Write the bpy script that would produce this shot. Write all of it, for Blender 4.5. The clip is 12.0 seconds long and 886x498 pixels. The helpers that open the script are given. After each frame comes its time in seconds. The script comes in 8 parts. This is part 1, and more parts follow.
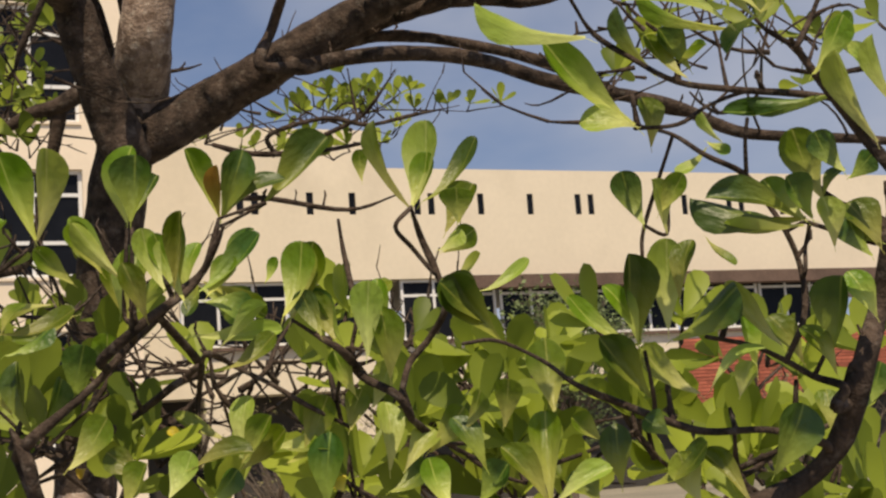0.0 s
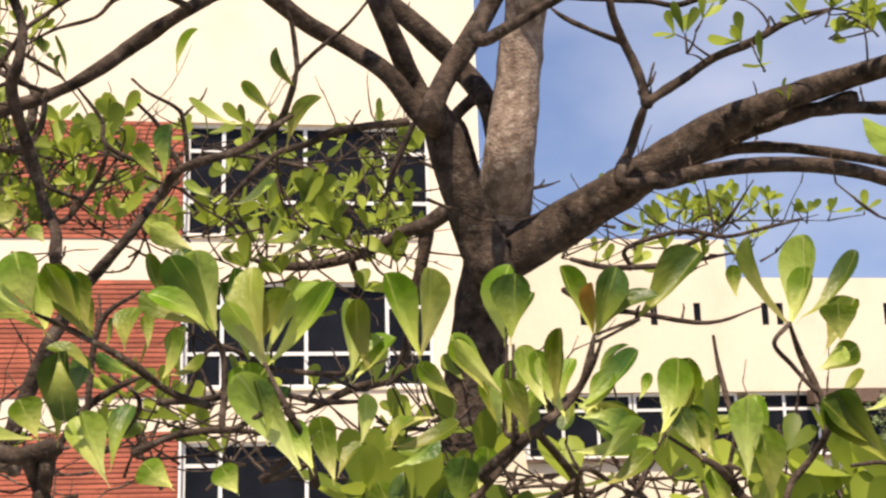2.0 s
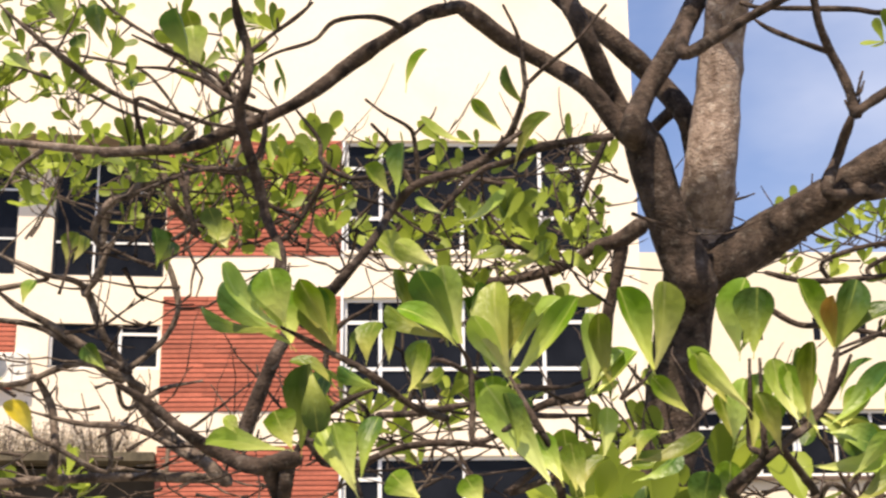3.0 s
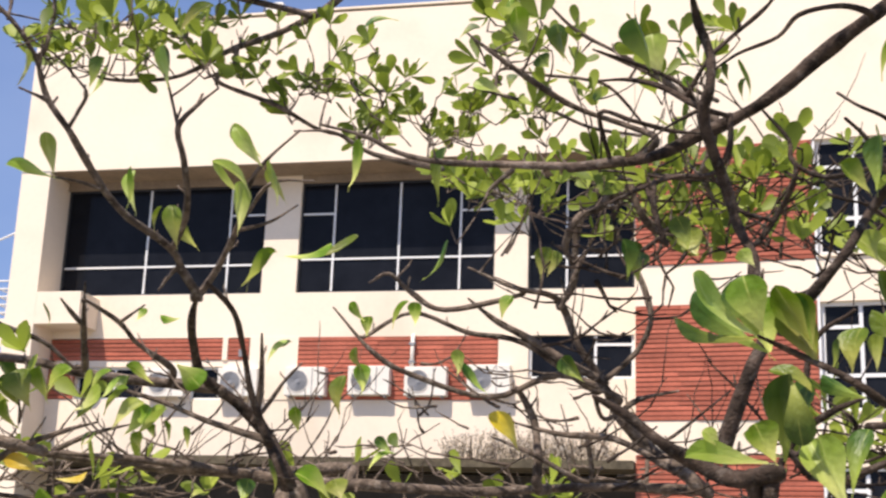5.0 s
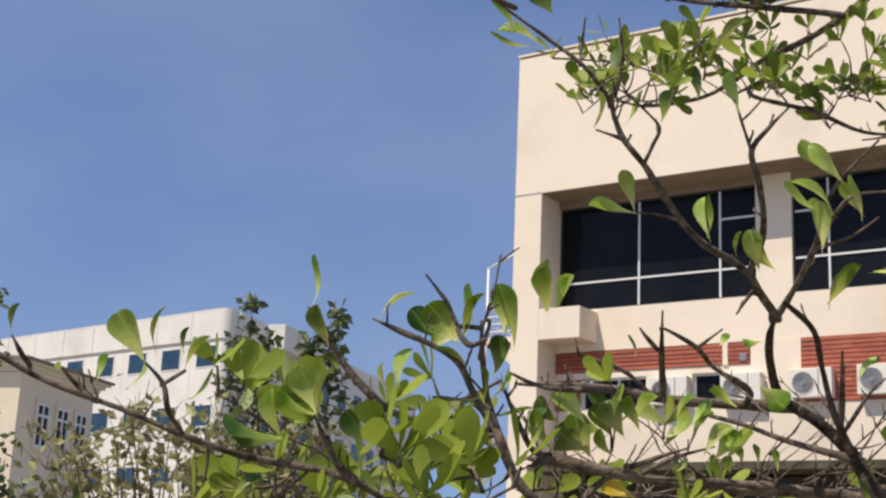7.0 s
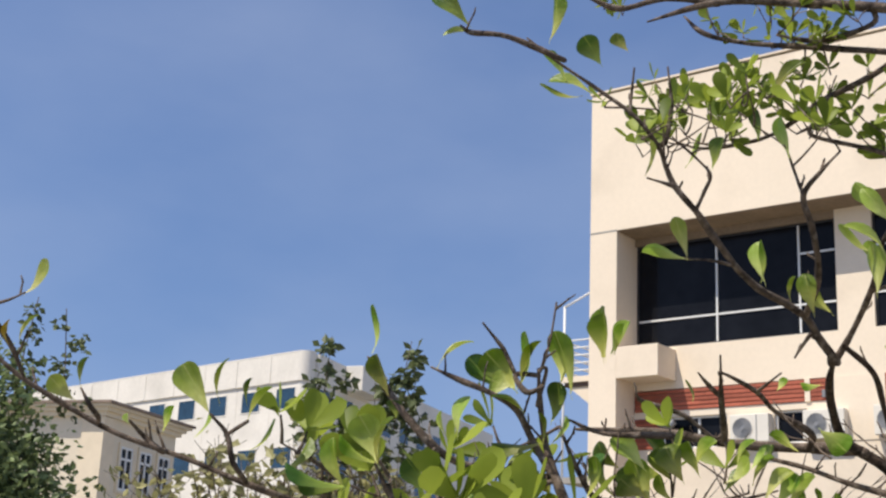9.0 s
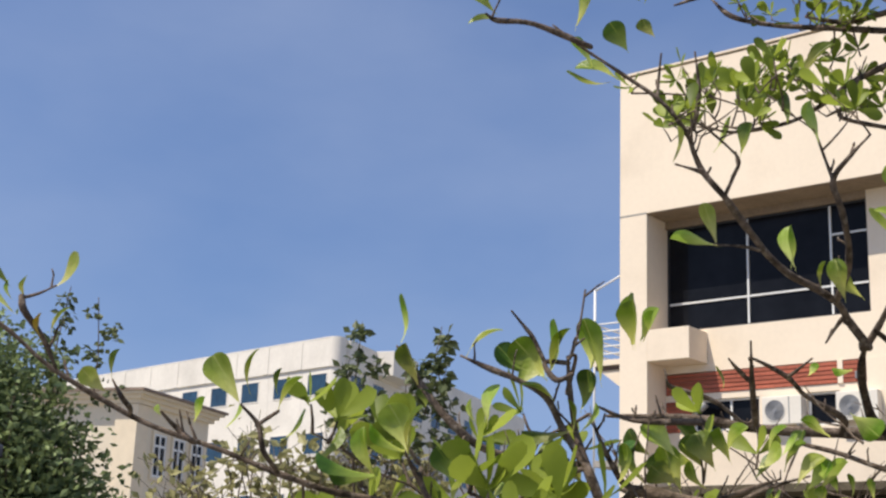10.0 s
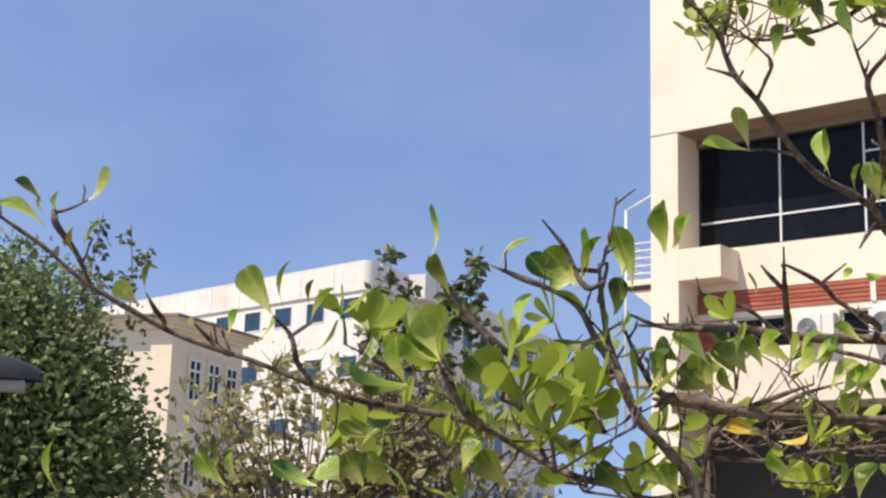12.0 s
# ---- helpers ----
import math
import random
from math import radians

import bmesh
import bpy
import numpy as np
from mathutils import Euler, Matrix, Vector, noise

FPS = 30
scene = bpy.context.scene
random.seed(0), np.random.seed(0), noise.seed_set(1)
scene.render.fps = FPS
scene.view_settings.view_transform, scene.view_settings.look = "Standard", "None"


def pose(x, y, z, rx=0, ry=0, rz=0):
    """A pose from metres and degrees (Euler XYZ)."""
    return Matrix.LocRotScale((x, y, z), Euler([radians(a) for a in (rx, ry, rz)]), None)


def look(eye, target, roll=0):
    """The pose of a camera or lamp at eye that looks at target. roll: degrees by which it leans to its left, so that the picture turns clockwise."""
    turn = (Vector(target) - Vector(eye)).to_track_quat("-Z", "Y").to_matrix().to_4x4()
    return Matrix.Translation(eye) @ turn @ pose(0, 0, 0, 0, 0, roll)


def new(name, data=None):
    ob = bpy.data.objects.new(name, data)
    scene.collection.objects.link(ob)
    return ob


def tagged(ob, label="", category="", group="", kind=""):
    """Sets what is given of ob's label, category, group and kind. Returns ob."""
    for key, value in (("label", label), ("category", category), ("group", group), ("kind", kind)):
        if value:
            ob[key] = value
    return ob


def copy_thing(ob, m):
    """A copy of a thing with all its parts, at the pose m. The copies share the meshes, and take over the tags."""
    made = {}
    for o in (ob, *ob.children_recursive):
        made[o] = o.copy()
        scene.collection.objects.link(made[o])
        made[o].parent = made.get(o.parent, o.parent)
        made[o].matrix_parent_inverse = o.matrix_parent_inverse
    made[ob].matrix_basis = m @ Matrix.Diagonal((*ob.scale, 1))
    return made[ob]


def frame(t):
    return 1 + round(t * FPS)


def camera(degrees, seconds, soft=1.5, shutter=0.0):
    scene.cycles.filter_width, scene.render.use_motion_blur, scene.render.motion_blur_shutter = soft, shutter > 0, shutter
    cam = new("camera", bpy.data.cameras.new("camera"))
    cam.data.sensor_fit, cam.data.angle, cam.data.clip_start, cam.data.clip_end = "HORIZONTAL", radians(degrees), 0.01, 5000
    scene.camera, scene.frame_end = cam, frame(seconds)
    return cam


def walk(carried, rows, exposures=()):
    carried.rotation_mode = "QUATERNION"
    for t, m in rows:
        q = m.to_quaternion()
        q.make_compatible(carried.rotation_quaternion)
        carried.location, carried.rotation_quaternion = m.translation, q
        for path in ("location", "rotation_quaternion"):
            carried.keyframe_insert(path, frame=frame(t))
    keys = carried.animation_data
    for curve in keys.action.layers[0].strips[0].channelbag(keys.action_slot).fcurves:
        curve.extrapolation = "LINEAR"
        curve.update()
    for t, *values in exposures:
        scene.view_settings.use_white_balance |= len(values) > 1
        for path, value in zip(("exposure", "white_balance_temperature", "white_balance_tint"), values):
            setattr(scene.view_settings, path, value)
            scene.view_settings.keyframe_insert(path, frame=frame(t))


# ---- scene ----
cam = camera(36.7, 12.0, soft=2.4, shutter=0.15)
PATH = [
    (0, (5.049, -26.893, 1.786), (5.824, -25.073, 2.078), -4.2),
    (0.5, (5.087, -26.927, 1.773), (5.762, -25.074, 2.11), -3.8),
    (1, (5.102, -26.941, 1.774), (5.672, -25.069, 2.186), -2.9),
    (1.5, (5.069, -26.905, 1.787), (5.486, -25.002, 2.239), -2.5),
    (2, (5.019, -26.899, 1.79), (5.304, -24.978, 2.27), -1.7),
    (2.5, (4.982, -26.894, 1.793), (5.18, -24.969, 2.295), -0.9),
    (3, (4.943, -26.904, 1.788), (5.001, -24.971, 2.294), -0.5),
    (3.2, (4.939, -26.905, 1.789), (4.92, -24.971, 2.297), -0.5),
    (4.8, (4.946, -26.892, 1.791), (4.391, -25.039, 2.301), 2.0),
    (5, (4.939, -26.884, 1.794), (4.313, -25.054, 2.303), 2.1),
    (5.5, (4.921, -26.909, 1.792), (4.096, -25.156, 2.287), 2.1),
    (6, (4.856, -26.894, 1.807), (3.799, -25.267, 2.294), 2.6),
    (6.5, (4.826, -26.945, 1.813), (3.613, -25.431, 2.297), 2.4),
    (7, (4.827, -26.954, 1.816), (3.577, -25.471, 2.304), 2.6),
    (7.2, (4.83, -26.953, 1.813), (3.57, -25.478, 2.3), 2.7),
    (9, (4.871, -26.959, 1.824), (3.543, -25.564, 2.364), 2.5),
    (9.5, (4.873, -26.959, 1.836), (3.528, -25.582, 2.38), 2.1),
    (10, (4.873, -26.958, 1.83), (3.51, -25.589, 2.346), 2.2),
    (10.5, (4.875, -26.95, 1.824), (3.502, -25.572, 2.292), 2.1),
    (11, (4.878, -26.948, 1.822), (3.492, -25.576, 2.266), 2.0),
    (11.5, (4.877, -26.953, 1.819), (3.475, -25.591, 2.241), 1.6),
    (12, (4.867, -26.951, 1.812), (3.455, -25.592, 2.215), 1.7),
]
EXPO = [(0.0, -0.25, 8250, 12), (0.5, -0.04, 8250, 13), (1.0, 0.0, 7900, 15), (1.5, 0.16, 7750, 15), (2.0, 0.45, 7850, 15), (2.5, 0.65, 7950, 14), (3.0, 0.60, 7700, 14), (5.0, 0.36, 6900, 15), (5.5, 0.12, 7000, 14), (6.0, -0.17, 6900, 12), (6.5, -0.41, 6850, 12), (7.0, -0.08, 6880, 12), (7.5, -0.05, 6780, 12),
        (9.0, 0.04, 6850, 10), (10.5, 0.07, 6950, 11), (11.5, 0.11, 6980, 12), (12.0, 0.28, 6980, 13)]
walk(cam, [(t, look(eye, target, roll)) for t, eye, target, roll in PATH], EXPO)

# ---- light: clear sky with thin cloud, sun behind the camera to its left ----
SUN_EL, SUN_X, SUN_Y = radians(58), -0.28, -0.96
to_sun = Vector((SUN_X * math.cos(SUN_EL), SUN_Y * math.cos(SUN_EL), math.sin(SUN_EL)))
world = bpy.data.worlds.new("sky")
scene.world = world
world.use_nodes = True
wt = world.node_tree
sky = wt.nodes.new("ShaderNodeTexSky")
sky.sky_type, sky.sun_disc = "NISHITA", False
sky.sun_elevation, sky.sun_rotation = SUN_EL, math.atan2(SUN_X, SUN_Y)
sky.air_density, sky.dust_density, sky.ozone_density = 1.0, 0.35, 2.2
bg = wt.nodes["Background"]
bg.inputs["Strength"].default_value = 0.136
coords = wt.nodes.new("ShaderNodeTexCoord")
# the low haze keeps the blue of the sky above it
part_axes, lift, joined = (wt.nodes.new(k) for k in ("ShaderNodeSeparateXYZ", "ShaderNodeMath", "ShaderNodeCombineXYZ"))
lift.operation, lift.inputs[1].default_value, lift.inputs[2].default_value = "MULTIPLY_ADD", 0.58, 0.18
wt.links.new(coords.outputs["Generated"], part_axes.inputs[0])
wt.links.new(part_axes.outputs["Z"], lift.inputs[0])
wt.links.new(part_axes.outputs["X"], joined.inputs["X"]), wt.links.new(part_axes.outputs["Y"], joined.inputs["Y"])
wt.links.new(lift.outputs[0], joined.inputs["Z"])
wt.links.new(joined.outputs[0], sky.inputs["Vector"])
stretch = wt.nodes.new("ShaderNodeMapping")
stretch.inputs["Scale"].default_value = (1.0, 1.0, 2.2)
cloud = wt.nodes.new("ShaderNodeTexNoise")
cloud.inputs["Scale"].default_value, cloud.inputs["Detail"].default_value = 3.1, 5.0
thin = wt.nodes.new("ShaderNodeMapRange")
thin.inputs["From Min"].default_value, thin.inputs["From Max"].default_value = 0.34, 0.72
thin.inputs["To Max"].default_value = 0.62
veil = wt.nodes.new("ShaderNodeMixRGB")
veil.inputs["Color2"].default_value = (4.2, 4.8, 6.2, 1)
wt.links.new(coords.outputs["Generated"], stretch.inputs["Vector"])
wt.links.new(stretch.outputs["Vector"], cloud.inputs["Vector"])
wt.links.new(cloud.outputs["Fac"], thin.inputs["Value"])
# more cloud towards the low building than over the far block
axes, bank, much = (wt.nodes.new(k) for k in ("ShaderNodeSeparateXYZ", "ShaderNodeMapRange", "ShaderNodeMath"))
bank.inputs["From Min"].default_value, bank.inputs["From Max"].default_value = -0.5, 0.35
bank.inputs["To Min"].default_value, bank.inputs["To Max"].default_value = 0.3, 1.15
much.operation = "MULTIPLY"
wt.links.new(coords.outputs["Generated"], axes.inputs[0])
wt.links.new(axes.outputs["X"], bank.inputs["Value"])
wt.links.new(thin.outputs["Result"], much.inputs[0])
wt.links.new(bank.outputs["Result"], much.inputs[1])
wt.links.new(much.outputs[0], veil.inputs["Fac"])
clear = wt.nodes.new("ShaderNodeHueSaturation")
clear.inputs["Saturation"].default_value, clear.inputs["Hue"].default_value = 1.13, 0.511
wt.links.new(sky.outputs["Color"], clear.inputs["Color"])
wt.links.new(clear.outputs["Color"], veil.inputs["Color1"])
wt.links.new(veil.outputs["Color"], bg.inputs["Color"])
sun = new("sun", bpy.data.lights.new("sun", "SUN"))
sun.data.energy, sun.data.angle, sun.data.color = 4.85, radians(0.55), (1.0, 0.94, 0.845)
sun.matrix_world = look(to_sun * 60, (0, 0, 0))

# ---- materials ----
def material(name, colour, rough=0.8, vary=0.12, size=1.5, fine=30.0, bump=0.1, metal=0.0, spec=0.4, stain=None, per_piece=0.0):
    """Painted or natural surface: base colour varied at two scales, with fine relief."""
    m = bpy.data.materials.new(name)
    m.use_nodes = True
    nt, b = m.node_tree, m.node_tree.nodes["Principled BSDF"]
    b.inputs["Roughness"].default_value, b.inputs["Metallic"].default_value = rough, metal
    b.inputs["Specular IOR Level"].default_value = spec
    tc = nt.nodes.new("ShaderNodeTexCoord")

    def noise_at(scale, detail, low, high):
        n, r = nt.nodes.new("ShaderNodeTexNoise"), nt.nodes.new("ShaderNodeMapRange")
        n.inputs["Scale"].default_value, n.inputs["Detail"].default_value = scale, detail
        r.inputs["From Min"].default_value, r.inputs["From Max"].default_value = 0.3, 0.7
        r.inputs["To Min"].default_value, r.inputs["To Max"].default_value = low, high
        nt.links.new(tc.outputs["Object"], n.inputs["Vector"])
        nt.links.new(n.outputs["Fac"], r.inputs["Value"])
        return r.outputs["Result"], n.outputs["Fac"]

    large, _ = noise_at(1 / size, 4, 1 - vary, 1 + vary)
    small, grain = noise_at(fine, 3, 1 - vary * 0.6, 1 + vary * 0.6)
    both = nt.nodes.new("ShaderNodeMath")
    both.operation = "MULTIPLY"
    nt.links.new(large, both.inputs[0]), nt.links.new(small, both.inputs[1])
    value = both.outputs[0]
    if per_piece:
        info, rng, mul = nt.nodes.new("ShaderNodeObjectInfo"), nt.nodes.new("ShaderNodeMapRange"), nt.nodes.new("ShaderNodeMath")
        rng.inputs["To Min"].default_value, rng.inputs["To Max"].default_value = 1 - per_piece, 1 + per_piece
        mul.operation = "MULTIPLY"
        nt.links.new(info.outputs["Random"], rng.inputs["Value"])
        nt.links.new(rng.outputs["Result"], mul.inputs[0]), nt.links.new(value, mul.inputs[1])
        value = mul.outputs[0]
    hsv = nt.nodes.new("ShaderNodeHueSaturation")
    hsv.inputs["Color"].default_value = (*colour, 1)
    nt.links.new(value, hsv.inputs["Value"])
    out = hsv.outputs["Color"]
    if stain:
        tint, size_s, much = stain
        patch, _ = noise_at(size_s, 6, -0.35, much)
        clampn, mix = nt.nodes.new("ShaderNodeClamp"), nt.nodes.new("ShaderNodeMixRGB")
        mix.inputs["Color2"].default_value = (*tint, 1)
        nt.links.new(patch, clampn.inputs["Value"]), nt.links.new(clampn.outputs[0], mix.inputs["Fac"])
        nt.links.new(out, mix.inputs["Color1"])
        out = mix.outputs["Color"]
    nt.links.new(out, b.inputs["Base Color"])
    if bump:
        bn = nt.nodes.new("ShaderNodeBump")
        bn.inputs["Strength"].default_value, bn.inputs["Distance"].default_value = bump, 0.01
        nt.links.new(grain, bn.inputs["Height"]), nt.links.new(bn.outputs["Normal"], b.inputs["Normal"])
    return m


CREAM = material("cream_render", (0.815, 0.70, 0.555), 0.9, 0.035, 2.5, 9.0, 0.15, stain=((0.50, 0.41, 0.30), 0.5, 0.28))
CREAM_FAR = material("pale_cream_render", (0.73, 0.645, 0.505), 0.9, 0.04, 3.0, 6.0, 0.1, stain=((0.46, 0.40, 0.30), 0.35, 0.25))
WHITE_FAR = material("weathered_white_render", (0.74, 0.70, 0.63), 0.9, 0.06, 3.0, 5.0, 0.1, stain=((0.45, 0.42, 0.37), 0.3, 0.35))
OCHRE = material("pale_ochre_render", (0.76, 0.65, 0.49), 0.9, 0.06, 2.0, 5.0, 0.1)
BRICK = material("red_brick", (0.37, 0.105, 0.065), 0.85, 0.2, 0.5, 14.0, 0.3, per_piece=0.2)
MORTAR = material("brick_mortar", (0.30, 0.13, 0.085), 0.95, 0.1, 0.5, 30.0, 0.2)
FRAME = material("white_aluminium", (0.74, 0.74, 0.72), 0.45, 0.04, 1.0, 20.0, 0.02, spec=0.5)
GLASS = material("dark_tinted_glass", (0.009, 0.010, 0.013), 0.09, 0.3, 1.2, 3.0, 0.0, spec=0.1)
GLASS_BLUE = material("blue_tinted_glass", (0.018, 0.05, 0.085), 0.08, 0.3, 1.5, 3.0, 0.0, spec=0.6)
# shade under the ledge and in openings, put into one dark wall colour
SHADE = material("dark_painted_shade", (0.05, 0.045, 0.04), 0.9, 0.2, 1.0, 5.0, 0.1)
PLASTIC = material("white_enamel", (0.73, 0.69, 0.61), 0.5, 0.05, 0.6, 12.0, 0.03)
GREY_METAL = material("grey_metal", (0.28, 0.28, 0.28), 0.5, 0.12, 0.3, 20.0, 0.05, metal=0.5)
DARK_METAL = material("dark_metal", (0.03, 0.03, 0.032), 0.45, 0.15, 0.3, 20.0, 0.05)
ROOF_BROWN = material("brown_roof_edge", (0.13, 0.085, 0.065), 0.85, 0.2, 0.8, 12.0, 0.2)
ROOF_EDGE = material("weathered_brown_roof", (0.25, 0.19, 0.15), 0.9, 0.25, 0.6, 9.0, 0.3)
# unseen ground; its tone is set by the bounce it throws on shaded walls
GROUND = material("pale_bounce_ground", (0.25, 0.228, 0.178), 0.95, 0.3, 4.0, 9.0, 0.4)
SOFFIT = material("soffit_brown", (0.27, 0.205, 0.145), 0.9, 0.15, 0.8, 10.0, 0.2)
LEDGE = material("dark_ledge_concrete", (0.085, 0.07, 0.045), 0.95, 0.35, 0.4, 10.0, 0.3)
CONCRETE = material("grey_concrete", (0.34, 0.32, 0.29), 0.9, 0.15, 1.5, 10.0, 0.2)

# ---- building helpers ----
def link(name, bm, mat, parent=None, label="", smooth=False):
    me = bpy.data.meshes.new(name)
    bmesh.ops.recalc_face_normals(bm, faces=bm.faces)
    bm.to_mesh(me)
    bm.free()
    me.materials.append(mat)
    if smooth:
        me.polygons.foreach_set("use_smooth", [True] * len(me.polygons))
    ob = new(name, me)
    ob.parent = parent
    if label:
        ob["label"] = label
    return ob


def part(name, bm, mat, parent, label="", smooth=False):
    return link(name, bm, mat, parent, label, smooth)


def thing(name, m, label, category, group="", kind=""):
    ob = new(name)
    ob.matrix_world = m
    return tagged(ob, label, category, group, kind)


def box(bm, x0, x1, y0, y1, z0, z1, bevel=0.0):
    v = [bm.verts.new((x, y, z)) for z in (z0, z1) for y in (y0, y1) for x in (x0, x1)]
    fs = [bm.faces.new([v[i] for i in q]) for q in ((0, 1, 3, 2), (4, 6, 7, 5), (0, 4, 5, 1), (2, 3, 7, 6), (0, 2, 6, 4), (1, 5, 7, 3))]
    if bevel:
        es = list({e for f in fs for e in f.edges})
        bmesh.ops.bevel(bm, geom=es, offset=bevel, segments=2, affect="EDGES", profile=0.6)
    return bm


def boxes(*rows, bevel=0.0):
    bm = bmesh.new()
    for r in rows:
        box(bm, *r, bevel=bevel)
    return bm


def tube(points, radius, sides=8):
    """A round bar along points."""
    bm = bmesh.new()
    pts = [Vector(p) for p in points]
    rings = []
    for i, p in enumerate(pts):
        d = (pts[min(i + 1, len(pts) - 1)] - pts[max(i - 1, 0)]).normalized()
        a = d.orthogonal().normalized()
        b = d.cross(a)
        rings.append([bm.verts.new(p + radius * (a * math.cos(2 * math.pi * k / sides) + b * math.sin(2 * math.pi * k / sides))) for k in range(sides)])
    for r, s in zip(rings, rings[1:]):
        best = min(range(sides), key=lambda o: (r[0].co - s[o].co).length)
        for k in range(sides):
            bm.faces.new([r[k], r[(k + 1) % sides], s[(k + 1 + best) % sides], s[(k + best) % sides]])
    bm.faces.new(rings[0]), bm.faces.new(rings[-1])
    return bm


def window(parent, x0, x1, z0, z1, y, mullions, bars, glass, bar=0.05, edge=None):
    """A glazed opening: outer frame, upright and level bars, one pane between each, set at depth y. bars: rows of (x0, x1, z)."""
    win = new("window")
    win.parent = parent
    b = bar
    part("window_frame", boxes((x0, x0 + b, y - 0.03, y + 0.05, z0, z1), (x1 - b, x1, y - 0.03, y + 0.05, z0, z1), (x0 + b, x1 - b, y - 0.03, y + 0.05, z0, z0 + b), (x0 + b, x1 - b, y - 0.03, y + 0.05, z1 - b, z1)), edge or FRAME, win)
    xs = [x0 + b, *mullions, x1 - b]
    for m in mullions:
        part("mullion", boxes((m - b / 2, m + b / 2, y - 0.028, y + 0.05, z0 + b, z1 - b)), FRAME, win)
    for a, c, z in bars:
        part("glazing_bar", boxes((a, c, y - 0.022, y + 0.05, z - b / 2, z + b / 2)), FRAME, win)
    for a, c in zip(xs, xs[1:]):
        cuts = sorted({z0 + b, z1 - b, *[z for p, q, z in bars if p < (a + c) / 2 < q]})
        for lo, hi in zip(cuts, cuts[1:]):
            part("pane", boxes((a, c, y + 0.012, y + 0.03, lo, hi)), glass, win)
    return win


brick_rnd = random.Random(5)


def brick_panel(parent, x0, x1, z0, z1, y, pitch=0.098):
    """Brick facing in level courses: long uneven split bricks, each set a little differently, with a deep joint under them."""
    back = part("brick_panel", boxes((x0, x1, y, y + 0.05, z0, z1)), MORTAR, parent, "red brick facing with deep level joints")
    n = round((z1 - z0) / pitch)
    p = (z1 - z0) / n
    bricks = []
    for _ in range(4):
        bm = boxes((0.0, 1.0, -0.024, -0.002, 0.0, p - 0.026), bevel=0.0)
        for v in bm.verts:
            v.co.z += brick_rnd.uniform(-0.006, 0.006)
            v.co.y += brick_rnd.uniform(-0.006, 0.004) if v.co.y < -0.01 else 0
        bmesh.ops.recalc_face_normals(bm, faces=bm.faces)
        me = bpy.data.meshes.new("brick")
        bm.to_mesh(me), bm.free()
        me.materials.append(BRICK)
        bricks.append(me)
    share = max(1, round((x1 - x0) / 1.25))
    for i in range(n):
        cuts = [x0 + 0.004] + sorted(x0 + (x1 - x0) * (k + brick_rnd.uniform(-0.38, 0.38)) / share for k in range(1, share)) + [x1 - 0.002]
        for a, b in zip(cuts, cuts[1:]):
            c = new("brick", brick_rnd.choice(bricks))
            c.parent, c.location, c.scale = back, (a, y + brick_rnd.uniform(-0.008, 0.0), z0 + i * p + 0.013), (b - a - 0.004, 1, 1)
    return back


def wall_parts(parent, mat, rows):
    """Each storey's stretch of wall is a piece of its own."""
    for r in rows:
        part("wall", boxes(r), mat, parent)


# ---- ground ----
bm = bmesh.new()
bm.faces.new([bm.verts.new((x, y, 0)) for x, y in ((-900, -900), (900, -900), (900, 900), (-900, 900))])
bmesh.ops.subdivide_edges(bm, edges=bm.edges, cuts=20, use_grid_fill=True)
tagged(link("ground", bm, GROUND), "pale unseen ground round the buildings, toned for bounce light", "ground", kind="structure")

# ---- main building: straight wing ----
ROOF, BACK = 14.9, 9.0
main = thing("office_building", pose(0, 0, 0), "cream office block with red brick panels and dark windows", "building")
wall_parts(main, CREAM, (
    (0.0, 9.85, 0.0, BACK, 11.21, ROOF), (8.78, 9.85, 0.0, BACK, 0, 11.21), (0.0, 3.67, 0.05, BACK, 8.68, 11.21), (0.0, 3.67, 0.0, BACK, 7.83, 8.68),
    (0.0, 3.67, 0.05, BACK, 5.45, 7.83), (0.0, 3.67, 0.0, BACK, 4.77, 5.45), (0.0, 3.67, 0.05, BACK, 0.9, 4.77), (0.0, 3.67, 0.0, BACK, 0.0, 0.9),
    (3.67, 8.78, 0.0, BACK, 7.8, 8.77), (3.67, 8.78, 0.0, BACK, 4.55, 5.62), (3.67, 8.78, 0.0, BACK, 0.0, 2.3),
    (3.67, 8.78, 0.35, BACK, 8.77, 11.21), (3.67, 8.78, 0.35, BACK, 5.62, 7.8), (3.67, 8.78, 0.35, BACK, 2.3, 4.55)))
for z0, z1 in ((8.68, 11.21), (5.45, 7.83), (0.9, 4.77)):
    brick_panel(main, 0.004, 3.64, z0 + 0.002, z1 - 0.002, 0.0)
part("corner_trim", boxes((3.64, 3.69, -0.03, 0.0, 0.9, 11.21)), FRAME, main)
for z0, z1, rows in ((8.77, 11.21, ((3.72, 4.45, 10.63), (7.82, 8.73, 10.63), (3.72, 8.73, 9.53))), (5.62, 7.8, ((3.72, 4.45, 7.3), (7.82, 8.73, 7.3), (3.72, 8.73, 6.33))), (2.3, 4.55, ((3.72, 4.45, 4.1), (7.82, 8.73, 4.1), (3.72, 8.73, 3.0)))):
    window(main, 3.69, 8.78, z0, z1, 0.16, (4.45, 6.15, 7.82), rows, GLASS, 0.075)
    part("window_sill", boxes((3.67, 8.78, -0.05, 0.13, z0 - 0.06, z0 - 0.002)), CREAM, main)
part("roof", boxes((0.02, 9.8, 0.15, BACK - 0.05, ROOF + 0.003, ROOF + 0.06)), CONCRETE, main)

